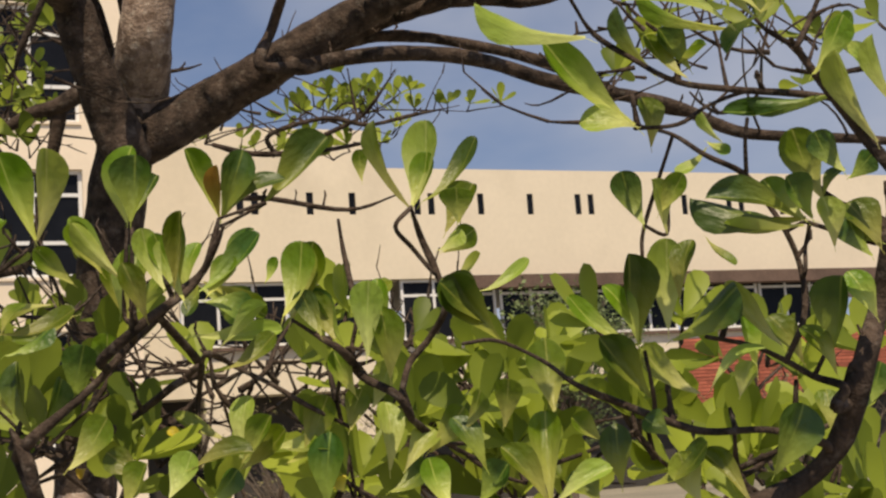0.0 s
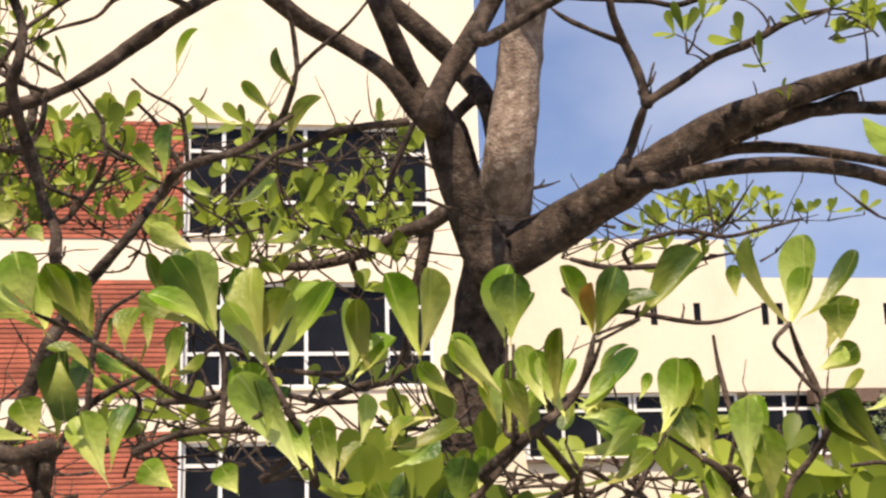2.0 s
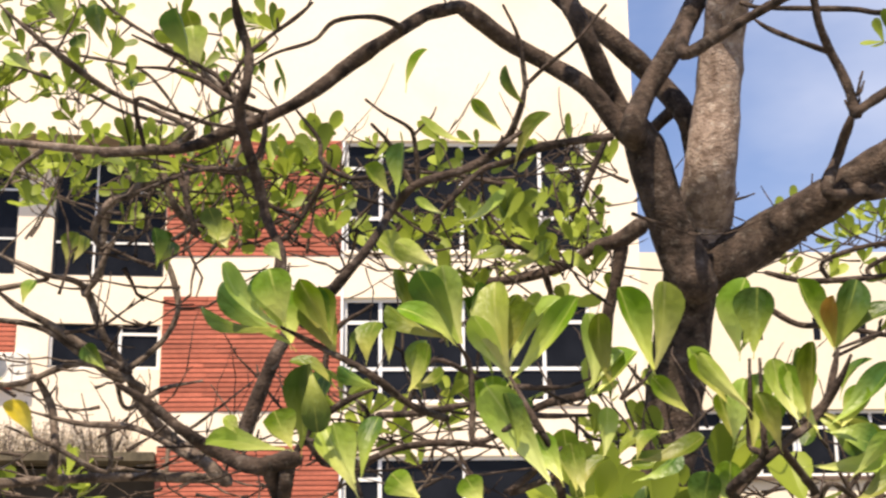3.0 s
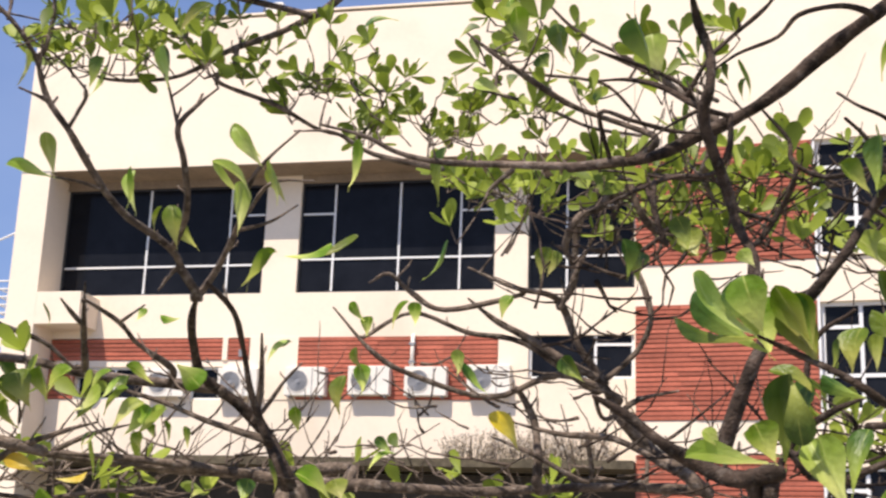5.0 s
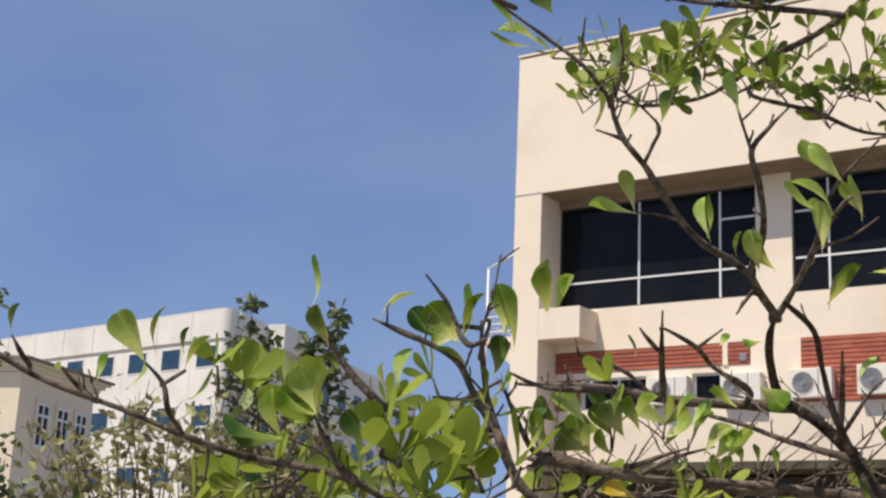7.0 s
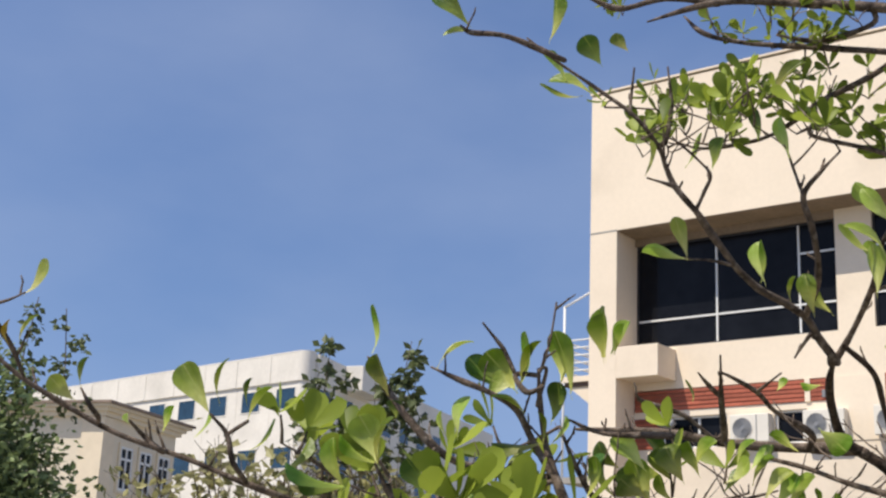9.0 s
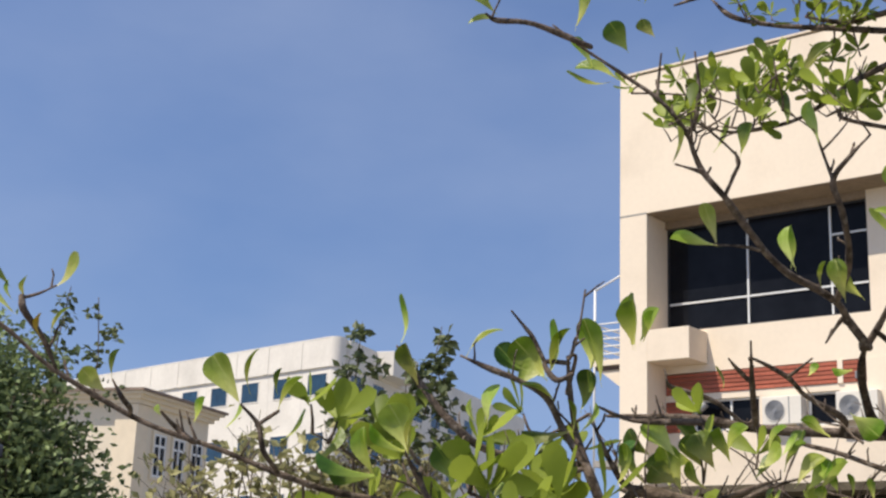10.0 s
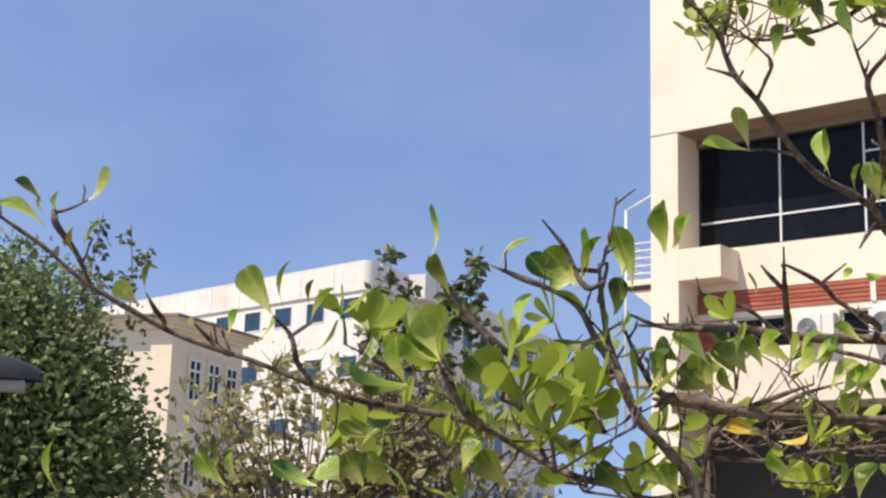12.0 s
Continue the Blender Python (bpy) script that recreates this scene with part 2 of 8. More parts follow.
# ---- main building: turned wing with the deep window bay ----
TURN = math.degrees(math.atan(0.1))
bay = thing("office_wing", pose(0, 0, 0, 0, 0, TURN), "cream office wing with a deep recessed window bay", "building")
L, G = -14.47, 0.9
wall_parts(bay, CREAM, (
    (L, -0.01, 0.0, BACK, 11.27, ROOF), (L, -13.72, 0.0, BACK, 0.0, 11.27),
    (-13.72, -0.01, G, BACK, 7.42, 8.45), (-13.72, -0.01, G + 0.35, BACK, 8.45, 11.27),
    (-13.72, -0.01, G, BACK, 4.62, 6.0), (-13.72, -0.01, G + 0.35, BACK, 6.0, 7.42),
    (-8.6, -7.76, G + 0.003, G + 0.35, 8.45, 11.27), (-3.17, -2.42, G + 0.003, G + 0.35, 8.45, 11.27), (-0.09, -0.01, G, G + 0.35, 8.45, 11.27),
    (-8.75, -7.6, G - 0.02, G + 0.35, 6.0, 7.42), (-3.03, -2.37, G - 0.02, G + 0.35, 6.0, 7.42), (-0.1, -0.01, G, G + 0.35, 6.0, 7.42),
    (-2.37, -0.1, G - 0.002, G + 0.35, 6.0, 6.47), (-13.72, -9.38, G - 0.002, G + 0.35, 6.75, 6.9)))
# cream window heads; their shade under the soffit is painted in as brown
part("window_head", boxes((-13.718, -8.602, G + 0.004, G + 0.34, 11.072, 11.248), (-7.758, -3.172, G + 0.004, G + 0.34, 11.072, 11.248), (-2.418, -0.092, G + 0.004, G + 0.34, 11.072, 11.248)), SOFFIT, bay, "band over the windows, shade painted brown")
part("soffit", boxes((-13.718, -0.015, 0.02, G + 0.34, 11.25, 11.267)), SOFFIT, bay, "brown soffit")
part("beam_stub", boxes((-13.72, -12.6, 0.0, G, 7.6, 8.36), bevel=0.015), CREAM, bay, "square beam end beside the column")
part("panel_joint", boxes((L, -13.72, -0.006, 0.0, 11.25, 11.29)), CONCRETE, bay)
part("roof", boxes((L + 0.1, -0.05, 0.15, BACK - 0.05, ROOF + 0.003, ROOF + 0.06)), CONCRETE, bay)
part("parapet_coping", boxes((L - 0.03, 0.0, -0.03, 0.22, ROOF + 0.06, ROOF + 0.11)), CREAM, bay)
window(bay, -13.70, -8.6, 8.45, 11.07, G + 0.12, (-11.56, -9.5), ((-13.65, -8.65, 9.15), (-9.5, -8.65, 10.35)), GLASS, 0.044, DARK_METAL)
window(bay, -7.76, -3.17, 8.45, 11.07, G + 0.12, (-6.95, -5.4, -3.98), ((-7.71, -3.22, 9.25), (-7.71, -6.95, 10.33), (-3.98, -3.22, 10.33)), GLASS, 0.044, DARK_METAL)
window(bay, -2.42, -0.09, 8.45, 11.07, G + 0.12, (-1.57,), ((-2.37, -0.14, 9.2), (-1.57, -0.14, 10.35)), GLASS, 0.044, DARK_METAL)
window(bay, -2.37, -0.1, 6.47, 7.57, G + 0.1, (-0.93,), ((-0.93, -0.15, 7.22),), GLASS, 0.06)
window(bay, -13.0, -11.3, 6.0, 6.75, G + 0.12, (-12.05,), (), GLASS, 0.05)
window(bay, -10.15, -9.38, 6.0, 6.75, G + 0.12, (), (), GLASS, 0.05)
wall_parts(bay, CREAM, ((-11.3, -10.15, G, G + 0.3, 6.0, 6.75), (-9.38, -8.75, G, G + 0.3, 6.0, 6.9), (-13.72, -13.0, G, G + 0.3, 6.0, 6.75)))
brick_panel(bay, -13.7, -9.4, 6.9, 7.4, G)
brick_panel(bay, -13.7, -13.02, 6.0, 6.74, G - 0.002)
brick_panel(bay, -9.28, -8.77, 6.9, 7.4, G)
brick_panel(bay, -7.6, -3.03, 6.0, 7.42, G)
part("vent", boxes((-9.0, -8.83, G - 0.06, G - 0.032, 6.97, 7.14), bevel=0.006), GREY_METAL, bay, "small grey vent in the brickwork")
part("wall_rib", boxes((-9.4, -9.28, G - 0.05, G + 0.2, 6.9, 7.42)), CREAM, bay)
part("ledge", boxes((-13.72, -0.01, -0.35, G, 4.45, 4.62)), LEDGE, bay, "dark planter ledge")
part("lower_wall", boxes((-13.72, -0.01, G + 0.5, BACK, 0.0, 4.45)), SHADE, bay, "wall under the ledge, its shade painted dark")

# ---- building across the yard, behind the near tree ----
yard = thing("low_building", pose(0, 11, 0), "long low cream building with slit windows and a window strip", "building")
slits = [14.8, 15.25, 16.95, 18.3, 20.43, 20.9, 22.6, 24.35, 26.1, 26.58, 28.3, 30.2, 32.0, 32.5, 34.2]
edges = [9.0] + [v for x in slits for v in (x - 0.11, x + 0.11)] + [46.0]
wall_parts(yard, CREAM_FAR, [(a, b, 0.0, 0.5, 8.96, 9.64) for a, b in zip(edges[::2], edges[1::2])])
wall_parts(yard, CREAM_FAR, ((9.0, 19.3, 0.0, 0.5, 9.64, 11.6), (19.3, 46.0, 0.0, 0.5, 9.64, 10.42), (9.0, 46.0, 0.0, 0.5, 6.95, 8.96), (9.0, 46.0, 0.55, 9.0, 6.95, 10.3),
                             (9.0, 19.3, 0.55, 9.0, 10.3, 11.5), (9.0, 46.0, 0.1, 9.0, 3.65, 5.05), (9.0, 12.9, 0.1, 0.6, 5.05, 6.95), (9.0, 10.2, 0.0, 0.6, 0.0, 3.65), (13.5, 14.2, 0.0, 0.6, 0.0, 3.65), (18.0, 18.7, 0.0, 0.6, 0.0, 3.65)))
for x in slits:
    part("slit_window", boxes((x - 0.11, x + 0.11, 0.045, 0.085, 8.96, 9.64)), GLASS, yard, "dark narrow slit window")
# cream overhang; the shade beneath it is painted on as brown
part("eave", boxes((21.5, 46.0, -0.55, 0.0, 6.55, 6.95)), ROOF_BROWN, yard, "eave over the windows, its shade painted brown")
part("window_sill", boxes((12.9, 46.0, -0.08, 0.1, 4.95, 5.05)), ROOF_BROWN, yard)
# the dark colour stands in for shade within the ground-floor openings
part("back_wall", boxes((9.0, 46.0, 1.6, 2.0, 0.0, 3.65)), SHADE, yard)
part("roof", boxes((9.1, 19.2, 0.55, 8.9, 11.503, 11.55)), CONCRETE, yard)
part("roof", boxes((19.35, 45.9, 0.55, 8.9, 10.303, 10.35)), CONCRETE, yard)
for x in (12.95, 16.2, 19.75, 23.1, 26.4, 29.7, 33.0):
    window(yard, x, x + 3.2, 5.06, 6.94, 0.22, (x + 1.1, x + 2.15), ((x + 0.05, x + 3.15, 6.45),), GLASS, 0.085)
brick_panel(yard, 29.5, 38.5, 2.6, 4.75, 0.06, 0.12)

# ---- far white office block ----
far_block = thing("office_block", pose(-51.72, 22.05, 0), "far weathered white office block with square blue windows", "building")
LEAN = 113.0                                       # heading of the side wall, away from the corner


def slanted_wall(front, z0, z1):
    """A storey whose side follows the slanted flank."""
    bm = bmesh.new()
    back = -0.94 - 12.0 / math.tan(radians(180 - LEAN)) - 0.1
    rings = [[bm.verts.new((x, y, z)) for x, y in ((-40.0, front), (-0.94, front), (-0.94, 0.5), (back, 12.0), (-40.0, 12.0))] for z in (z0, z1)]
    bm.faces.new(rings[0]), bm.faces.new(rings[1])
    for k in range(5):
        bm.faces.new([rings[0][k], rings[0][(k + 1) % 5], rings[1][(k + 1) % 5], rings[1][k]])
    return part("wall", bm, WHITE_FAR, far_block)


slanted_wall(0.0, 0.0, 14.78), slanted_wall(-0.12, 14.78, 16.42)
for r, z0, z1 in ((0.6, 14.78, 16.5), (0.5, 0.0, 14.78)):
    bm = bmesh.new()
    rings = [[bm.verts.new((-0.933 + r * math.cos(a), 0.48 + r * math.sin(a), z)) for a in (radians(-90 + 13 * k) for k in range(10))] + [bm.verts.new((-1.6, 1.6, z))] for z in (z0, z1)]
    bm.faces.new(rings[0]), bm.faces.new(rings[1])
    for k in range(11):
        bm.faces.new([rings[0][k], rings[0][(k + 1) % 11], rings[1][(k + 1) % 11], rings[1][k]])
    part("corner", bm, WHITE_FAR, far_block)
for k in range(11):
    x = -2.9 - 3.12 * k
    for z in (13.13, 9.75, 6.4, 3.0):
        win = new("window")
        win.parent = far_block
        part("window_frame", boxes((x + 0.08, x + 0.14, -0.03, 0.02, z + 0.06, z + 1.34), (x + 1.76, x + 1.82, -0.03, 0.02, z + 0.06, z + 1.34), (x + 0.14, x + 1.76, -0.03, 0.02, z + 0.06, z + 0.12), (x + 0.14, x + 1.76, -0.03, 0.02, z + 1.28, z + 1.34)), WHITE_FAR, win)
        part("pane", boxes((x + 0.14, x + 1.76, -0.02, -0.004, z + 0.12, z + 1.28)), GLASS_BLUE, win)
    part("pilaster", boxes((x - 0.85, x - 0.4, -0.15, -0.122, 14.8, 16.4), (x - 0.85, x - 0.4, -0.014, -0.001, 0.0, 14.78)), WHITE_FAR, far_block)
flank = pose(0, 0, 0, 0, 0, LEAN)
part("side_wall", boxes((0.93, 13.2, 0.0, 0.4, 0.0, 14.78), (0.93, 13.2, -0.1, 0.4, 14.782, 16.38), (13.2, 33.6, 0.0, 9.0, 0.0, 16.38)), WHITE_FAR, far_block).matrix_basis = flank
part("side_parapet", boxes((4.6, 8.4, -1.25, -0.102, 14.9, 16.4), bevel=0.04), WHITE_FAR, far_block, "jutting white parapet panel").matrix_basis = flank
for k in range(10):
    for z in (13.13, 9.75, 6.4, 3.0):
        s0 = 1.4 + 3.1 * k
        win = new("window")
        win.parent, win.matrix_basis = far_block, flank
        part("window_frame", boxes((s0 - 0.06, s0, -0.03, 0.02, z, z + 1.3), (s0 + 1.6, s0 + 1.66, -0.03, 0.02, z, z + 1.3), (s0 - 0.06, s0 + 1.66, -0.03, 0.02, z - 0.06, z), (s0 - 0.06, s0 + 1.66, -0.03, 0.02, z + 1.3, z + 1.36)), WHITE_FAR, win)
        part("pane", boxes((s0, s0 + 1.6, -0.012, -0.002, z, z + 1.3)), GLASS_BLUE, win)
part("stair_tower", boxes((-14.0, -9.0, 7.5, 11.8, 0.0, 17.75)), WHITE_FAR, far_block)
part("parapet_coping", boxes((-40.0, -0.95, -0.13, 0.3, 16.42, 16.5)), WHITE_FAR, far_block)

# ---- older house with a brown eave, in front of it ----
old = thing("old_house", pose(-36.85, -0.4, 0, 0, 0, 115.8), "older cream house with a brown eave", "building")
wall_parts(old, CREAM_FAR, ((0.0, 5.4, 0.0, 9.0, 0.0, 8.5),))
part("corner_pilaster", boxes((-0.1, 0.7, -0.1, 0.8, 0.0, 8.48)), OCHRE, old, "pale ochre corner pilaster")
for k, (out, z0, z1) in enumerate(((0.16, 8.5, 8.66), (0.3, 8.662, 8.8), (0.46, 8.802, 8.9))):
    part("cornice", boxes((-out, 5.4 + out, -out, 9.0 + out, z0, z1)), CREAM_FAR, old, "stepped cream cornice")
part("eave", boxes((-0.56, 5.96, -0.56, 9.5, 8.902, 9.0)), ROOF_EDGE, old, "weathered brown roof edge")
bm = bmesh.new()
v = [bm.verts.new(p) for p in ((-0.5, -0.5, 9.002), (5.9, -0.5, 9.002), (5.9, 9.4, 9.002), (-0.5, 9.4, 9.002), (2.4, 4.0, 9.5), (3.0, 4.9, 9.5))]
for q in ((0, 1, 4), (1, 2, 5, 4), (2, 3, 5), (3, 0, 4, 5)):
    bm.faces.new([v[i] for i in q])
part("roof", bm, ROOF_EDGE, old)
for x in (1.3, 2.7, 4.1):
    for z in (6.0, 2.8):
        window(old, x, x + 0.9, z, z + 1.6, -0.02, (x + 0.45,), ((x + 0.05, x + 0.85, z + 1.15),), GLASS, 0.09)
        part("window_surround", boxes((x - 0.12, x - 0.002, -0.07, 0.0, z - 0.1, z + 1.72), (x + 0.902, x + 1.02, -0.07, 0.0, z - 0.1, z + 1.72), (x - 0.002, x + 0.902, -0.07, 0.0, z + 1.602, z + 1.72), (x - 0.002, x + 0.902, -0.09, 0.0, z - 0.1, z - 0.002)), CREAM_FAR, old)

# ---- fittings on the wing ----
BAY = bay.matrix_world.copy()


def ring(radius, thick, sides, y):
    pts = [(radius * math.cos(2 * math.pi * k / sides), y, radius * math.sin(2 * math.pi * k / sides)) for k in range(sides + 1)]
    return tube(pts, thick, 6)


def disc(bm, radius, y0, y1, sides=24):
    a = [bm.verts.new((radius * math.cos(2 * math.pi * k / sides), y0, radius * math.sin(2 * math.pi * k / sides))) for k in range(sides)]
    b = [bm.verts.new((v.co.x, y1, v.co.z)) for v in a]
    bm.faces.new(a), bm.faces.new(b)
    for k in range(sides):
        bm.faces.new([a[k], a[(k + 1) % sides], b[(k + 1) % sides], b[k]])
    return bm


def air_conditioner():
    ac = thing("air_conditioner", BAY @ pose(-11.12, G - 0.26, 5.97), "white outdoor air conditioner on the brick wall", "air conditioner", "air conditioners on the wing")
    part("casing", boxes((0.0, 0.94, 0.0, 0.25, 0.06, 0.7), bevel=0.02), PLASTIC, ac)
    hub = new("fan_guard")
    hub.parent, hub.location = ac, (0.31, 0.0, 0.38)
    part("fan_opening", disc(bmesh.new(), 0.235, -0.004, 0.002), GREY_METAL, hub, "grey round fan opening")
    for r in (0.24, 0.19, 0.14, 0.09):
        part("guard_ring", ring(r, 0.007, 24, -0.012), PLASTIC if r > 0.2 else GREY_METAL, hub)
    part("hub_cap", disc(bmesh.new(), 0.05, -0.025, -0.005, 16), GREY_METAL, hub)
    part("side_panel", boxes((0.64, 0.66, -0.006, 0.0, 0.08, 0.68)), GREY_METAL, ac)
    for x in (0.1, 0.82):
        part("bracket", boxes((x, x + 0.04, 0.02, 0.25, 0.02, 0.058)), GREY_METAL, ac)
    return ac


ac = air_conditioner()
for u, z in ((-9.38, 5.98), (-7.8, 6.0), (-6.33, 6.02), (-5.05, 6.0), (-3.66, 6.04)):
    copy_thing(ac, BAY @ pose(u, G - 0.26, z))
pipe = thing("drain_pipe", BAY @ pose(-4.93, G - 0.1, 6.5), "white drain pipe down the brick panel", "pipe")
part("pipe", tube([(0, 0, 0), (0, 0, 0.9), (0, 0.1, 0.94)], 0.05, 10), PLASTIC, pipe, smooth=True)
for z in (0.3, 0.7):
    part("pipe_clip", boxes((-0.07, 0.07, -0.06, 0.1, z, z + 0.05)), GREY_METAL, pipe)
hose = thing("exhaust_duct", BAY @ pose(-12.9, G - 0.3, 6.55), "dark curved exhaust duct beside a low window", "duct")
part("duct", tube([(0, 0.3, 0.0), (0, 0.05, 0.02), (0.12, -0.05, 0.0), (0.3, -0.02, -0.05), (0.4, 0.0, 0.05)], 0.09, 12), GREY_METAL, hose, smooth=True)

stair = thing("balcony", BAY @ pose(L, 0.3, 0), "small white steel balcony on the side wall", "balcony")
part("slab", boxes((-0.98, -0.002, 0.0, 1.3, 7.66, 7.8), bevel=0.01), CREAM, stair)
part("slab_underside", boxes((-0.9, -0.002, 0.06, 1.24, 7.56, 7.658)), ROOF_BROWN, stair, "dark brown underside")
bm = bmesh.new()
v = [bm.verts.new(p) for y in (0.1, 0.2) for p in ((-0.8, y, 7.55), (-0.002, y, 7.55), (-0.002, y, 6.95))]
for q in ((0, 1, 2), (3, 5, 4), (0, 3, 4, 1), (1, 4, 5, 2), (2, 5, 3, 0)):
    bm.faces.new([v[i] for i in q])
part("bracket", bm, CREAM, stair)
for y in (0.03, 1.27):
    part("post", tube([(-0.92, y, 4.2), (-0.92, y, 9.6)], 0.03, 8), FRAME, stair, smooth=True)
    part("sloped_rail", tube([(-0.92, y, 9.58), (-0.01, y, 9.95)], 0.028, 8), FRAME, stair, smooth=True)
    for k in range(5):
        part("rail", tube([(-0.92, y, 7.95 + 0.19 * k), (-0.01, y, 7.95 + 0.19 * k)], 0.02, 6), FRAME, stair, smooth=True)
for k in range(5):
    part("end_rail", tube([(-0.92, 0.03, 7.95 + 0.19 * k), (-0.92, 1.27, 7.95 + 0.19 * k)], 0.02, 6), FRAME, stair, smooth=True)
part("lower_slab", boxes((-0.9, -0.002, 0.0, 1.3, 5.2, 5.35)), CONCRETE, stair)

mast = thing("roof_antenna", BAY @ pose(-8.9, 0.6, ROOF + 0.06), "grey roof antenna mast with a small cabinet", "antenna")
part("mast", tube([(0, 0, 0), (0, 0, 1.7)], 0.03, 8), GREY_METAL, mast, smooth=True)
part("cabinet", boxes((0.08, 0.5, -0.1, 0.3, 0.0, 0.55), bevel=0.02), PLASTIC, mast)
for z, n in ((0.9, 0.5), (1.2, 0.4), (1.5, 0.3)):
    part("cross_bar", tube([(-n, 0, z), (n, 0, z)], 0.015, 6), GREY_METAL, mast)

# ---- street lamp whose head reaches in beside the dark tree ----
lamp = thing("street_lamp", pose(-6.19, -22.59, 0, 0, 0, 62), "black street lamp with a curved hood", "street lamp")
part("pole", tube([(0, 0, 0.0), (0, 0, 2.7), (0.12, 0, 3.0), (0.4, 0, 3.1)], 0.045, 10), DARK_METAL, lamp, smooth=True)
bm = bmesh.new()
for i in range(9):
    s = i / 8
    w, h = 0.24 * math.sin(math.pi * (0.12 + 0.76 * s)) + 0.02, 0.22 * math.sin(math.pi * (0.15 + 0.7 * s))
    for k in range(9):
        a = math.pi * k / 8
        bm.verts.new((0.35 + 0.85 * s, w * math.cos(a), 2.89 + h * math.sin(a)))
bm.verts.ensure_lookup_table()
for i in range(8):
    for k in range(8):
        bm.faces.new([bm.verts[i * 9 + k], bm.verts[i * 9 + k + 1], bm.verts[i * 9 + 10 + k], bm.verts[i * 9 + 9 + k]])
part("hood", bm, DARK_METAL, lamp, smooth=True)
part("diffuser", boxes((0.42, 1.08, -0.17, 0.17, 2.80, 2.885), bevel=0.02), GREY_METAL, lamp, "dull grey lamp glass")

# ---- bark and leaves ----
def bark_material(name, dark, pale, flecks=0.0):
    m = bpy.data.materials.new(name)
    m.use_nodes = True
    nt, b = m.node_tree, m.node_tree.nodes["Principled BSDF"]
    b.inputs["Roughness"].default_value, b.inputs["Specular IOR Level"].default_value = 0.92, 0.2
    tc = nt.nodes.new("ShaderNodeTexCoord")
    large, fine, crack = (nt.nodes.new("ShaderNodeTexNoise") for _ in range(3))
    for n, s, det in ((large, 46.0, 8), (fine, 260.0, 5), (crack, 120.0, 6)):
        n.inputs["Scale"].default_value, n.inputs["Detail"].default_value = s, det
        nt.links.new(tc.outputs["Object"], n.inputs["Vector"])
    ramp = nt.nodes.new("ShaderNodeValToRGB")
    ramp.color_ramp.elements[0].position, ramp.color_ramp.elements[1].position = 0.32, 0.70
    ramp.color_ramp.elements[0].color, ramp.color_ramp.elements[1].color = (*dark, 1), (*pale, 1)
    mix, add = nt.nodes.new("ShaderNodeMixRGB"), nt.nodes.new("ShaderNodeMath")
    mix.blend_type, mix.inputs["Fac"].default_value = "MULTIPLY", 0.7
    nt.links.new(large.outputs["Fac"], ramp.inputs["Fac"])
    nt.links.new(ramp.outputs["Color"], mix.inputs["Color1"]), nt.links.new(fine.outputs["Fac"], mix.inputs["Color2"])
    spots, cut, grey = nt.nodes.new("ShaderNodeTexNoise"), nt.nodes.new("ShaderNodeMapRange"), nt.nodes.new("ShaderNodeMixRGB")
    spots.inputs["Scale"].default_value, spots.inputs["Detail"].default_value = 85.0, 5.0
    cut.inputs["From Min"].default_value, cut.inputs["From Max"].default_value, cut.inputs["To Max"].default_value = 0.56, 0.66, flecks
    grey.inputs["Color2"].default_value = (0.52, 0.45, 0.38, 1)
    nt.links.new(tc.outputs["Object"], spots.inputs["Vector"]), nt.links.new(spots.outputs["Fac"], cut.inputs["Value"])
    nt.links.new(cut.outputs["Result"], grey.inputs["Fac"]), nt.links.new(mix.outputs["Color"], grey.inputs["Color1"])
    nt.links.new(grey.outputs["Color"], b.inputs["Base Color"])
    nt.links.new(fine.outputs["Fac"], add.inputs[0]), nt.links.new(crack.outputs["Fac"], add.inputs[1])
    bump = nt.nodes.new("ShaderNodeBump")
    bump.inputs["Strength"].default_value, bump.inputs["Distance"].default_value = 0.8, 0.004
    nt.links.new(add.outputs[0], bump.inputs["Height"]), nt.links.new(bump.outputs["Normal"], b.inputs["Normal"])
    return m


